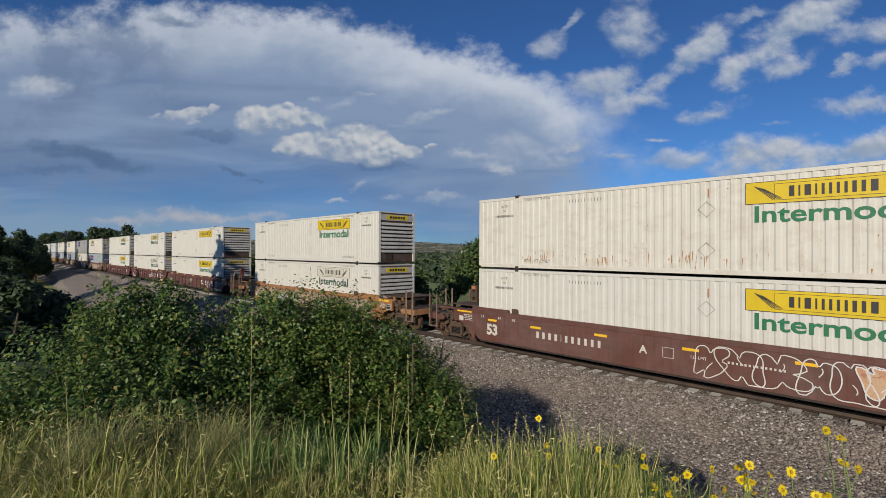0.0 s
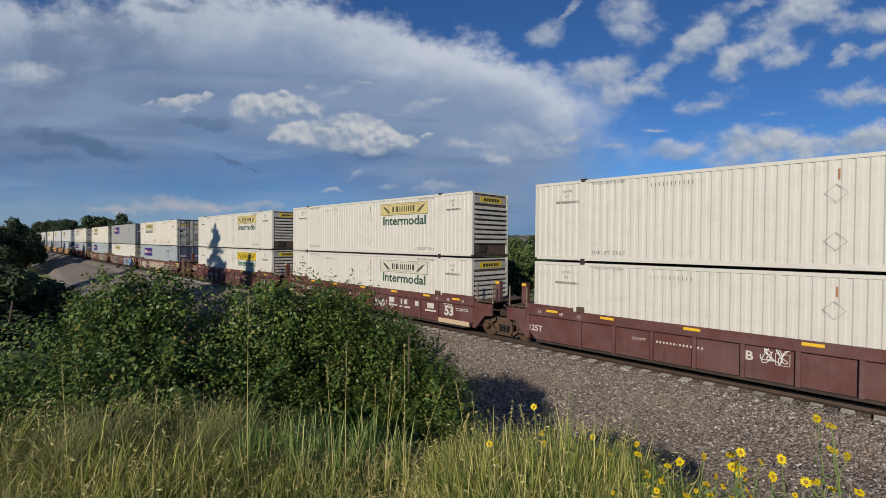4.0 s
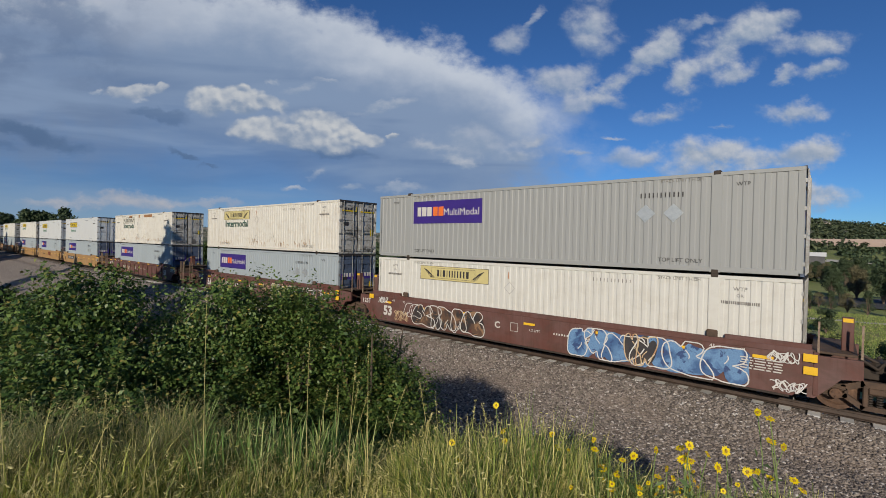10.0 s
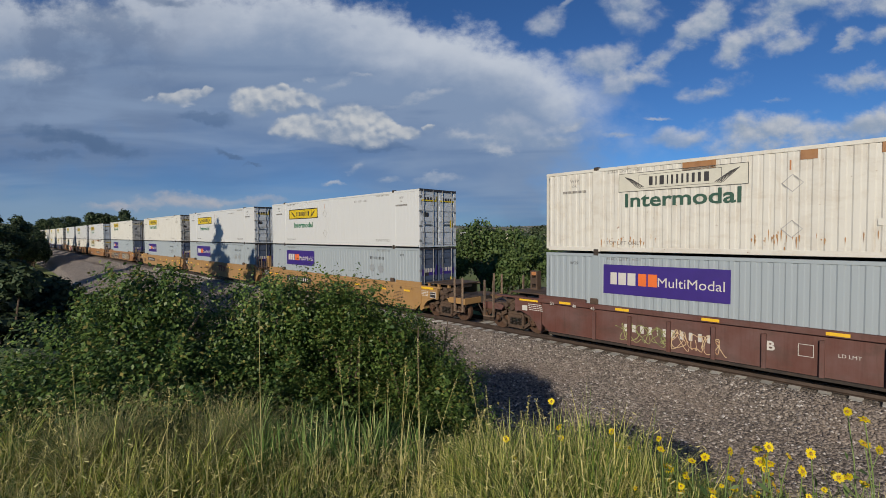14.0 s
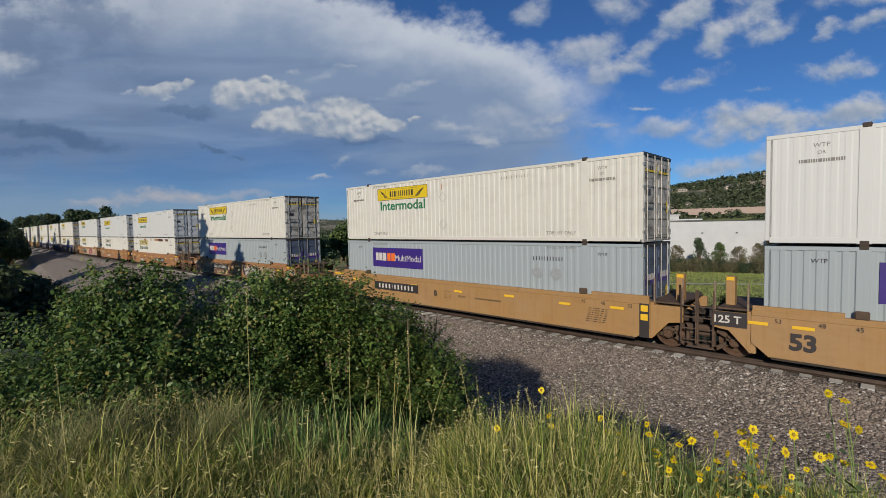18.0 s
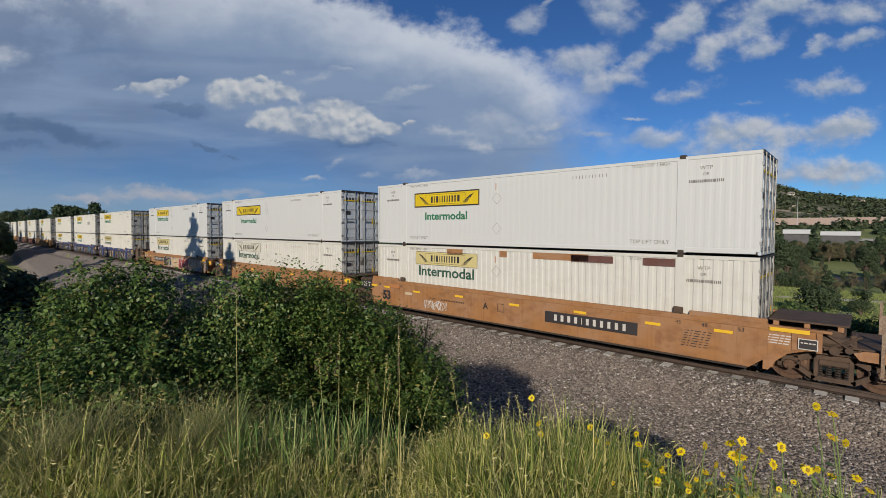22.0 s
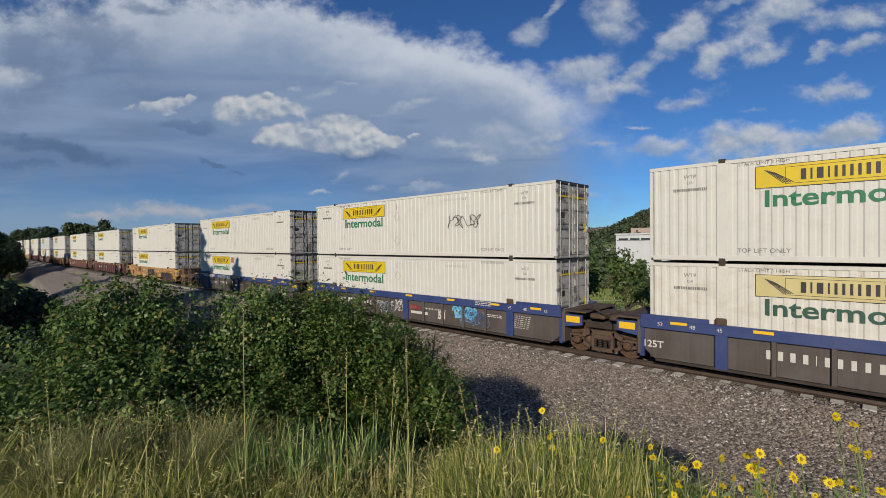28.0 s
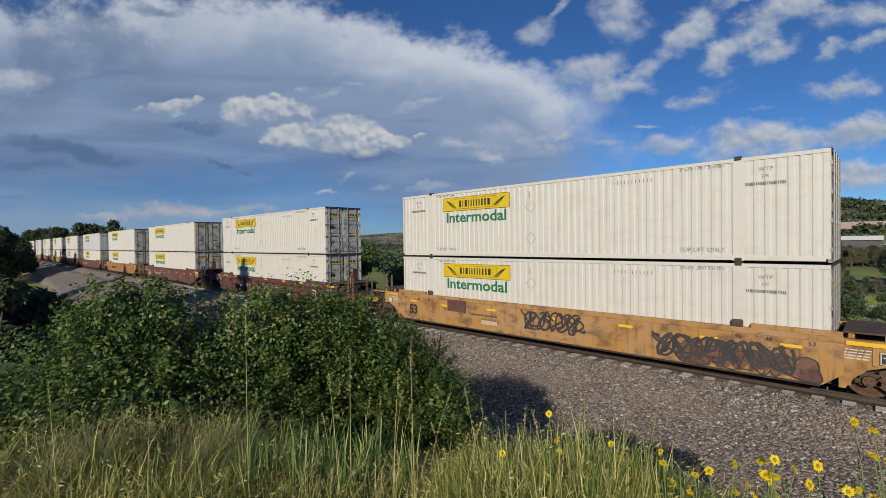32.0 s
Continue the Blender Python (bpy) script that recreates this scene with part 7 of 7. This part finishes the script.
# ---- trees ----
def pine_mesh(h, r, seed, n=2600, size=0.16):
    g = np.random.default_rng(seed)
    trunk = bmesh.new()
    limb(trunk, [Vector((0, 0, -0.4)), Vector((0.05, 0, h * 0.5)), Vector((0, 0.05, h * 0.97))], 0.022 * h, 0.004 * h, 7)
    V, F, k = [], [], 0
    tiers = int(h * 2.2)
    for t in range(tiers):
        q = (t + 0.5) / tiers
        z = h * (0.14 + 0.86 * q)
        reach = r * (1 - q) ** 0.75 * (0.75 + 0.4 * g.random()) + 0.06 * r
        for b in range(max(4, int(9 * (1 - q) + 3))):
            a = g.uniform(0, 6.283)
            m = max(5, int(n / tiers / 8))
            l = reach * g.uniform(0.55, 1.1)
            s = g.random(m) ** 0.7
            c = np.stack([np.cos(a) * l * s, np.sin(a) * l * s, z - 0.16 * l * s + 0.05 * h * (g.random() - 0.5) + 0 * s], 1) + g.normal(size=(m, 3)) * np.array([0.10, 0.10, 0.06]) * max(0.6, reach * 0.6)
            v, f = leaf_cards(c, g.normal(size=(m, 3)) * 0.5 + np.array([0, 0, 1]), size, g, 0.34, 0.5)
            V.append(v), F.append(f + k)
            k += len(v)
            if b < 4:
                tube(trunk, (0, 0, z), (np.cos(a) * l * 0.8, np.sin(a) * l * 0.8, z - 0.13 * l), 0.006 * h * (1 - 0.6 * q), 0.002 * h, 5)
    return mesh_of(trunk, "trunk", M["bark"]), raw_mesh("crown", np.concatenate(V), np.concatenate(F), M["pine"])


def broad_mesh(h, r, seed, n=5200, size=0.13, mat="broad", base=0.22, cone=0.0, lobes=15):
    g = np.random.default_rng(seed)
    trunk = bmesh.new()
    V, F, k = [], [], 0
    for i in range(lobes):
        a, e = g.uniform(0, 6.283), g.random()
        out = r * 0.62 * (1 + cone * (0.35 - e))
        c = np.array([np.cos(a) * out * g.uniform(0.3, 1), np.sin(a) * out * g.uniform(0.3, 1), h * (base + 0.16 + (0.86 - base - 0.16) * e)])
        lr = r * g.uniform(0.28, 0.48) * (1.1 - (0.4 + 0.3 * cone) * e)
        limb(trunk, [Vector((0, 0, -0.3)), Vector((c[0] * 0.15, c[1] * 0.15, h * base)), Vector(c)], 0.016 * h, 0.004 * h, 6)
        m = n // lobes
        d = g.normal(size=(m, 3))
        d /= np.linalg.norm(d, axis=1)[:, None]
        p = c + d * (lr * (0.6 + 0.5 * g.random(m)) * (1 + 0.25 * np.sin(5 * d[:, 0] + i) * np.sin(4 * d[:, 2])))[:, None]
        v, f = leaf_cards(p, d * 0.6 + np.array([0, 0, 0.4]), size, g, 0.6, 0.5)
        V.append(v), F.append(f + k)
        k += len(v)
    return mesh_of(trunk, "trunk", M["bark"]), raw_mesh("crown", np.concatenate(V), np.concatenate(F), M[mat])


PINES = [pine_mesh(9, 2.3, 301), pine_mesh(7, 2.1, 302), pine_mesh(5, 1.7, 303, 2000, 0.13), pine_mesh(17, 6.2, 304, 16000, 0.30)]
DARKS = [broad_mesh(8, 3.6, 331, 6000, 0.20, "pine", 0.12), broad_mesh(7, 3.2, 332, 5200, 0.19, "pine", 0.1)]
BROADS = [broad_mesh(6, 2.6, 311), broad_mesh(5, 2.4, 312), broad_mesh(3.2, 1.9, 313, 4200, 0.10, base=0.08), broad_mesh(4.5, 1.5, 314, 2200, 0.11)]
YOUNG = [broad_mesh(6.2, 2.0, 341, 3400, 0.11, "broad", 0.10, 0.9, 24), broad_mesh(6.6, 1.9, 342, 3400, 0.11, "pine", 0.06, 1.1, 26), broad_mesh(6.0, 2.2, 343, 2400, 0.11, "cottonwood", 0.12, 0.7, 22)]
BIGS = [broad_mesh(13, 4.6, 351, 9000, 0.22, "pine", 0.10, 0.6, 30), broad_mesh(12, 3.8, 352, 7000, 0.20, "cottonwood", 0.12, 0.6, 28), broad_mesh(11, 4.8, 353, 9000, 0.21, "broad", 0.08, 0.5, 30)]
SHRUBS = [broad_mesh(2.4, 2.0, 323, 2600, 0.10, "pine", base=0.04), broad_mesh(2.2, 1.9, 324, 2000, 0.10, "cottonwood", base=0.04), broad_mesh(1.8, 1.5, 321, 2600, 0.09, base=0.05), broad_mesh(1.5, 1.3, 322, 2200, 0.08, "silver", base=0.05)]


def tree(sort, k, x, y, scale=1.0, label="", z=None):
    meshes, cat, name, words = {"pine": (PINES, "tree", "pine_tree", "dark green pine tree in the valley"), "dark": (DARKS, "tree", "broadleaf_tree", "dark leafy tree beside the track"), "broad": (BROADS, "tree", "broadleaf_tree", "leafy green broadleaf tree in the valley"), "young": (YOUNG, "tree", "young_tree", "young rounded tree before the white warehouse"), "big": (BIGS, "tree", "broadleaf_tree", "tall dark tree beside the warehouse"), "shrub": (SHRUBS, "shrub", "shrub", "low green shrub in the valley meadow")}[sort]
    tr, cr = meshes[k % len(meshes)] if k >= 0 else meshes[-1]
    ob = thing(name, label or words, cat, {"pine": "pines of the valley", "broad": "trees behind the track", "dark": "dark trees on the bank", "shrub": "shrubs of the valley", "young": "young trees before the warehouse", "big": "tall trees of the valley"}[sort])
    ob.matrix_basis = pose(x, y, float(ground_z(x, y)) if z is None else z, 0, 0, random.uniform(0, 360)) @ Matrix.Scale(scale, 4)
    part("trunk", tr, None, ob)
    part("crown", cr, None, ob)
    return ob


random.seed(5)
# the belt of trees right behind the track
for i in range(46):
    d = 26 + 5.2 * i
    tree("broad", i % 3, -d * 0.9 - 1.5 + random.uniform(-1.5, 1.5), 24.5 + random.uniform(0, 5) + 0.03 * d, random.uniform(0.85, 1.25), "leafy green tree behind the railway track")
for x, y, k, s in ((-11.5, 29, 3, 1.15), (-14.5, 27, 0, 1.0), (-17, 30, 1, 1.0), (-20, 26, 2, 1.3), (-22, 31, 0, 1.1)):
    tree("broad", k, x, y, s, "leafy green tree behind the railway track")
# left: the bank with its pines, and those that shade the train from outside
for x, y, s, k in ((-118, 4.0, 1.25, 0), (-126, 6.6, 1.1, 1), (-116, 0.9, 1.5, 0), (-140, 6.0, 1.2, 0), (-150, 7.6, 1.2, 1), (-165, 8.4, 1.1, 0), (-135, 3, 1.5, 0), (-180, 8, 1.3, 0), (-205, 10, 1.4, 0), (-110, 1.2, 1.3, 1), (-122, 5.8, 1.0, 0), (-130, 5.2, 1.2, 0), (-128, 4.2, 0.55, 3), (-23.6, 0.3, 0.80, 1), (-31, 1.6, 0.72, 0), (-28.5, -0.6, 0.9, 0)):
    tree("dark" if k < 3 else "pine", k, x, y, s, "dark leafy tree on the bank beside the track")
for x, y, s, k in ((-34.4, -8, 1.0, 3), (-26.9, -8, 0.86, 3), (-66, -9, 0.8, 3)):
    tree("pine", k, x, y, s, "dark pine on the bank beside the track")
for x, y, k in ((-27, 5.2, 0.75), (-29, 4.4, 0.9), (-32, 5.6, 0.7), (-35, 4.8, 0.95), (-38.5, 5.6, 0.6), (-43, 5.0, 0.85), (-47, 6.0, 0.5), (-55, 5.6, 0.7), (-58, 4.6, 0.9), (-36, 3.2, 1.1), (-42, 3.0, 1.1), (-50, 3.4, 1.1), (-31, 2.6, 1.1), (-24.5, 1.2, 1.1), (-27, 0.2, 1.2), (-30, 0.9, 1.2), (-34, 1.6, 1.2), (-38, 0.4, 1.3), (-43, 1.2, 1.3), (-49, 1.8, 1.4), (-56, 1.5, 1.4), (-64, 2.6, 1.3)):
    tree("shrub", 2, x, y, 1.25 * k, "green scrub on the far bank")
for i in range(28):
    x = -225 - 10.5 * i
    tree("dark", i % 2, x, 26 + random.uniform(-6, 26), random.uniform(1.8, 2.5), "dark tree far along the railway track")

# valley right of the track
def stand(sort, k, az, d, scale=1.0, label="", jitter=0.0):
    x, y = polar(az + random.uniform(-jitter, jitter), d)
    tree(sort, k, x, y, scale, label)


for az, k, s in ((18.3, 1, 1.05), (16.6, 2, 0.92), (14.4, 1, 1.10), (12.5, 0, 0.98), (10.7, 2, 0.90), (8.9, 2, 1.0), (20.2, 0, 1.0), (22.3, 1, 1.0)):
    stand("young", k, az, 119, 1.22 * s)
for i in range(46):                                      # the dark scrub at the warehouse's foot
    stand("shrub", i % 2, 24 - 0.46 * i, random.uniform(103, 111), random.uniform(0.95, 1.45), "dark scrub at the meadow's edge", 0.3)
for az, d, k, s in ((9.4, 152, 0, 0.98), (7.9, 150, 1, 0.95), (6.7, 126, 0, 0.92), (7.4, 132, 1, 0.78), (5.6, 140, 0, 0.82), (4.3, 128, 1, 0.42), (-0.2, 150, 0, 0.72), (-2.0, 158, 1, 0.8), (-3.8, 146, 0, 0.8), (-5.5, 140, 0, 0.85), (-7.5, 150, 1, 0.9)):
    stand("big", k, az, d, s)
for az, d, k, s in ((5.2, 112, 1, 0.7), (4.4, 116, 1, 0.62), (3.2, 121, 2, 0.7), (1.4, 116, 1, 0.66), (-0.2, 110, 1, 0.7), (-1.4, 118, 2, 0.75), (-2.8, 112, 1, 0.8), (-4.4, 118, 1, 0.85), (3.9, 138, 2, 0.7), (2.7, 145, 1, 0.7), (5.0, 150, 1, 0.8), (2.4, 131, 1, 0.6), (0.7, 128, 2, 0.62), (4.7, 126, 1, 0.55), (-0.9, 134, 1, 0.7), (1.9, 104, 2, 0.45)):
    stand("young", k, az, d, s, "leafy tree of the valley")
for az, d in ((4.5, 214), (5.2, 212), (5.8, 216), (1.5, 214), (2.3, 212), (3.0, 215), (0.6, 214)):
    stand("big", 1, az, d, 0.62, "dark leafy tree of the valley", 0.3)
for az, k in ((3.9, 0), (4.6, 1), (5.3, 0), (6.0, 1), (0.4, 1), (1.1, 0), (1.9, 1), (2.7, 0)):
    stand("big", k, az, 224, 0.60, "dark leafy tree before the low buildings", 0.15)
stand("dark", 0, 3.2, 68, 0.70, "broad dark juniper standing in the meadow")
stand("dark", 1, 0.1, 74, 0.45, "dark juniper standing in the meadow")
for az, d in ((4.6, 66), (2.2, 65), (3.6, 64), (1.2, 67)):
    stand("shrub", 3, az, d, 0.75, "silvery low shrub in the meadow")
for i in range(58):
    stand("shrub", 2 + (i % 3 == 2), random.uniform(-8, 24), random.uniform(30, 58), random.uniform(0.5, 1.0))
for i in range(7):
    stand("young", i % 3, random.uniform(9.8, 22), random.uniform(48, 56), random.uniform(0.30, 0.42), "young leafy tree in the meadow")
for i in range(10):
    stand(("big", "young")[i % 2], i % 2 + (i % 4 == 3), random.uniform(-10, 7.5), random.uniform(165, 225), random.uniform(0.55, 0.85), "leafy tree of the valley")
ma, md = np.radians(rng.uniform(-14, 27, 15000)), 24 + 80 * rng.random(15000) ** 0.8
mx, my = -md * np.sin(ma), md * np.cos(ma)
tagged(new("meadow_grass", tufts("meadow_grass", mx, my, rng.uniform(0.18, 0.5, len(mx)) * (1 + 0.3 * lumps(mx, my, 4.0)), 9, 0.055, rng.uniform(0.15, 0.5, len(mx)), rng, M["meadow_blades"], (0.2, 0.7))), "bright yellow-green meadow grass", "grass", kind="stuff")


# ---- buildings of the valley ----
M["stucco"] = varied("white_stucco", (0.45, 0.455, 0.46), (0.51, 0.515, 0.52), 0.3, 8, 0.85, 0, 0.1)
M["pinkwall"] = varied("pink_block_wall", (0.33, 0.245, 0.205), (0.41, 0.315, 0.265), 0.2, 6, 0.9, 0, 0.1)
M["roof"] = varied("dark_roof", (0.07, 0.07, 0.075), (0.12, 0.115, 0.11), 0.4, 10, 0.9, 0, 0.1)
M["house"] = varied("pale_house_wall", (0.42, 0.35, 0.28), (0.56, 0.50, 0.43), 0.3, 8, 0.85, 0, 0.1, 0.25)
M["glass"] = plain("dark_window_glass", (0.03, 0.035, 0.04), 0.15)
M["path"] = varied("pale_gravel_path", (0.40, 0.37, 0.31), (0.50, 0.47, 0.40), 0.5, 12, 0.9, 0, 0.1)
M["asphalt"] = varied("asphalt", (0.04, 0.04, 0.042), (0.065, 0.062, 0.06), 0.5, 14, 0.9, 0, 0.1)


def warehouse():
    x0, y0 = polar(22.6, 132)
    x1, y1 = polar(8.32, 132)
    root = thing("warehouse", "long plain white warehouse with a flat roof", "building")
    yaw = math.degrees(math.atan2(y1 - y0, x1 - x0))
    l = math.hypot(x1 - x0, y1 - y0)
    root.matrix_basis = pose(x0, y0, -7.5, 0, 0, yaw)
    top = 3.83 + 7.5
    part("wall", bar(0, l, 0, 0.3, 0, top), M["stucco"], root, "plain white front wall")
    part("wall", bar(l - 0.3, l, 0.3, 38, 0, top), M["stucco"], root)
    part("wall", bar(0, 0.3, 0.3, 38, 0, top), M["stucco"], root)
    part("wall", bar(0.3, l - 0.3, 37.7, 38, 0, top), M["stucco"], root)
    part("roof", bar(0.3, l - 0.3, 0.3, 37.7, top - 0.7, top - 0.4), M["roof"], root)
    part("coping", bar(-0.1, l + 0.1, -0.1, 0.4, top, top + 0.18), M["roof"], root)
    for k in range(4):
        part("wall_lamp", bar(l * (0.15 + 0.22 * k), l * (0.15 + 0.22 * k) + 0.4, -0.2, 0, top - 3.0, top - 2.7), M["roof"], root)
    part("plinth", bar(0, l, -0.05, 0, 0, 0.5), M["roof"], root)


warehouse()


def office(az, d, w, h, dep, top, label, wall="stucco", band=True, edge=0.5):
    x, y = polar(az, d)
    root = thing("office_building", label, "building", at=pose(x, y, top - h, 0, 0, az))
    part("wall", bar(-w / 2, w / 2, 0, dep, 0, h), M[wall], root)
    part("roof", bar(-w / 2 - 0.4, w / 2 + 0.4, -0.6, dep + 0.4, h, h + edge), M["stucco"], root, "white overhanging roof edge")
    if band:
        n = int(w / 4)
        for k in range(n):
            win = part("window", bar(-w / 2 + 1 + k * (w - 2) / n, -w / 2 + 1 + (k + 0.86) * (w - 2) / n, -0.06, 0, h * 0.45, h * 0.85), M["glass"], root, "dark window")


office(20.6, 190, 14, 9, 25, 6.0, "white low office building with dark window bands")
office(18.2, 215, 14, 9, 20, 6.4, "white low office building with dark window bands")
office(5.0, 232, 8, 9.5, 12, 3.2, "low dark-walled building with a white flat roof", "roof", False, 1.7)
office(1.7, 232, 11, 9, 12, 2.6, "low dark-walled building with a white flat roof", "roof", False, 1.6)
office(15.9, 185, 11, 8, 12, 4.3, "low dark-roofed pavilion behind the warehouse", "house")
office(41.5, 420, 22, 8, 20, 4.8, "pale building far beyond the trees", "house")
office(38.2, 380, 16, 8, 18, 4.0, "pale building far beyond the trees", "house")


def block_wall():
    root = thing("block_wall", "long pink block wall along the foot of the hill", "wall")
    a0, a1, n, d = 21.0, -4.5, 30, 420
    for k in range(n):
        xa, ya = polar(a0 + (a1 - a0) * k / n, d)
        xb, yb = polar(a0 + (a1 - a0) * (k + 1) / n, d)
        l = math.hypot(xb - xa, yb - ya)
        at = pose(xa, ya, 9.0, 0, 0, math.degrees(math.atan2(yb - ya, xb - xa)))
        part("panel", shared("wall_panel", lambda: bar(0, 1, 0, 0.3, 0, 5.0), M["pinkwall"]), None, root, at=at @ Matrix.Diagonal((l, 1, 1, 1)))
        part("pillar", shared("wall_pillar", lambda: bar(-0.35, 0.35, -0.15, 0.45, 0, 5.3), M["pinkwall"]), None, root, at=at)


block_wall()


def house(az, d, w, h, seed):
    x, y = polar(az, d)
    z = float(ground_z(x, y))
    r = random.Random(seed)
    root = thing("house", "pale house among the trees of the hill", "house", "houses on the hill", pose(x, y, z - 1, 0, 0, az + r.uniform(-30, 30)))
    part("wall", bar(-w / 2, w / 2, 0, w * 0.7, 0, h + 1), M["house"], root)
    part("roof", prism([(-w / 2 - 0.6, h + 1), (w / 2 + 0.6, h + 1), (0, h + 1 + w * 0.22)], -0.6, w * 0.7 + 0.6), M["roof"], root)
    for k in (-0.3, 0.0, 0.3):
        part("window", bar(w * k - 0.9, w * k + 0.9, -0.08, 0, 1 + h * 0.35, 1 + h * 0.75), M["glass"], root)


for k, (az, d, w, h) in enumerate(((7.4, 1090, 15, 6), (8.4, 1080, 13, 6), (11.5, 900, 17, 7), (9.0, 860, 13, 6), (16.0, 950, 18, 7), (17.2, 620, 15, 6), (14.8, 560, 13, 6), (4.0, 640, 15, 6), (2.0, 700, 14, 6), (-1.0, 820, 16, 7), (0.6, 980, 24, 8), (5.5, 980, 12, 6), (13.5, 780, 12, 6), (-2.5, 680, 15, 6), (10.2, 620, 14, 6), (12.6, 560, 12, 6), (6.4, 560, 12, 6), (3.2, 540, 12, 6), (8.6, 700, 14, 6), (15.4, 740, 13, 6), (18.6, 780, 14, 6), (19.6, 640, 12, 6), (-3.4, 560, 12, 6), (12.2, 1000, 13, 6), (5.0, 820, 13, 6), (1.2, 580, 12, 6))):
    house(az, d, w * 0.8, h * 0.7, k)


def strip(name, az0, az1, d0, d1, mat, label, lift=0.06, n=60, slope=0.0):
    az = np.linspace(az0, az1, n)
    pts = []
    for a in az:
        for d in (d0, d1):
            x, y = polar(a, d - slope * a)
            pts.append((x, y, float(ground_z(x, y)) + lift))
    i = np.arange(n - 1) * 2
    f = np.stack([i, i + 1, i + 3, i + 2], 1)
    return tagged(new(name, raw_mesh(name, np.array(pts), f[:, ::-1], mat)), label, "road", kind="structure")


strip("path", 26, -14, 85.0, 86.8, M["path"], "pale gravel path across the meadow", 0.10, slope=0.35)
strip("car_park", 10, -12, 133, 160, M["asphalt"], "dark asphalt yard beside the warehouse", 0.25)
strip("road", 24, -10, 300, 312, M["path"], "pale road below the block wall", 0.5)


def street_lamp(az, d, h):
    x, y = polar(az, d)
    z = float(ground_z(x, y))
    root = thing("light_mast", "tall thin white light mast", "street lamp", at=pose(x, y, z))
    bm = bmesh.new()
    limb(bm, [Vector((0, 0, 0)), Vector((0, 0, h))], 0.17, 0.10, 8)
    part("mast", bm, M["stucco"], root)
    part("lamp_head", bar(-1.0, 1.0, -0.3, 0.3, h, h + 0.4), M["roof"], root)


street_lamp(4.95, 400, 22.5)
street_lamp(18.4, 400, 19)


def clump_wood(name, pts, size, per, seed, mat, label):
    """Far woods: one mesh of many small leaf clumps."""
    g = np.random.default_rng(seed)
    n = len(pts)
    h = size * g.uniform(0.6, 1.35, n)
    d = g.normal(size=(n, per, 3))
    d /= np.linalg.norm(d, axis=2)[..., None]
    d[..., 2] = np.abs(d[..., 2])
    c = pts[:, None] + d * (h[:, None, None] * np.array([0.5, 0.5, 1.0])) * (0.55 + 0.45 * g.random((n, per, 1)))
    v, f = leaf_cards(c.reshape(-1, 3), d.reshape(-1, 3) * 0.7 + np.array([0, 0, 0.3]), size * 0.22, g, 0.7, 0.4)
    return tagged(new(name, raw_mesh(name, v, f, mat)), label, "trees", kind="stuff")


g = np.random.default_rng(77)
a, d = np.radians(g.uniform(-14, 34, 5900)), 440 + 830 * g.random(5900) ** 0.75
px, py = -d * np.sin(a), d * np.cos(a)
open_ground = lumps(px, py, 33, 1.7) + 0.5 * lumps(px, py, 14, 0.4) > -0.30
px, py = px[open_ground], py[open_ground]
clump_wood("hill_woods", np.stack([px, py, ground_z(px, py)], 1), 9.0, 30, 78, M["hillwood"], "scattered dark trees covering the hill")
a, d = np.radians(g.uniform(18, 100, 4200)), 150 + 2300 * g.random(4200) ** 1.3
px, py = -d * np.sin(a), d * np.cos(a)
far_enough = py > 40
px, py = px[far_enough], py[far_enough]
clump_wood("valley_woods", np.stack([px, py, ground_z(px, py)], 1), 6.5, 14, 79, M["pine"], "dark woods across the wide valley")
a, d = np.radians(g.uniform(-14, 10, 260)), 215 + 180 * g.random(260)
px, py = -d * np.sin(a), d * np.cos(a)
clump_wood("garden_trees", np.stack([px, py, ground_z(px, py)], 1), 4.2, 30, 80, M["pine"], "dark green trees below the block wall")
a, d = np.radians(np.concatenate([g.uniform(-6, 21, 40), g.uniform(13, 21, 16)])), g.uniform(392, 415, 56)
px, py = -d * np.sin(a), d * np.cos(a)
clump_wood("wall_trees", np.stack([px, py, ground_z(px, py)], 1), 6.4, 46, 81, M["hillwood"], "dark trees standing before the block wall")

motions()
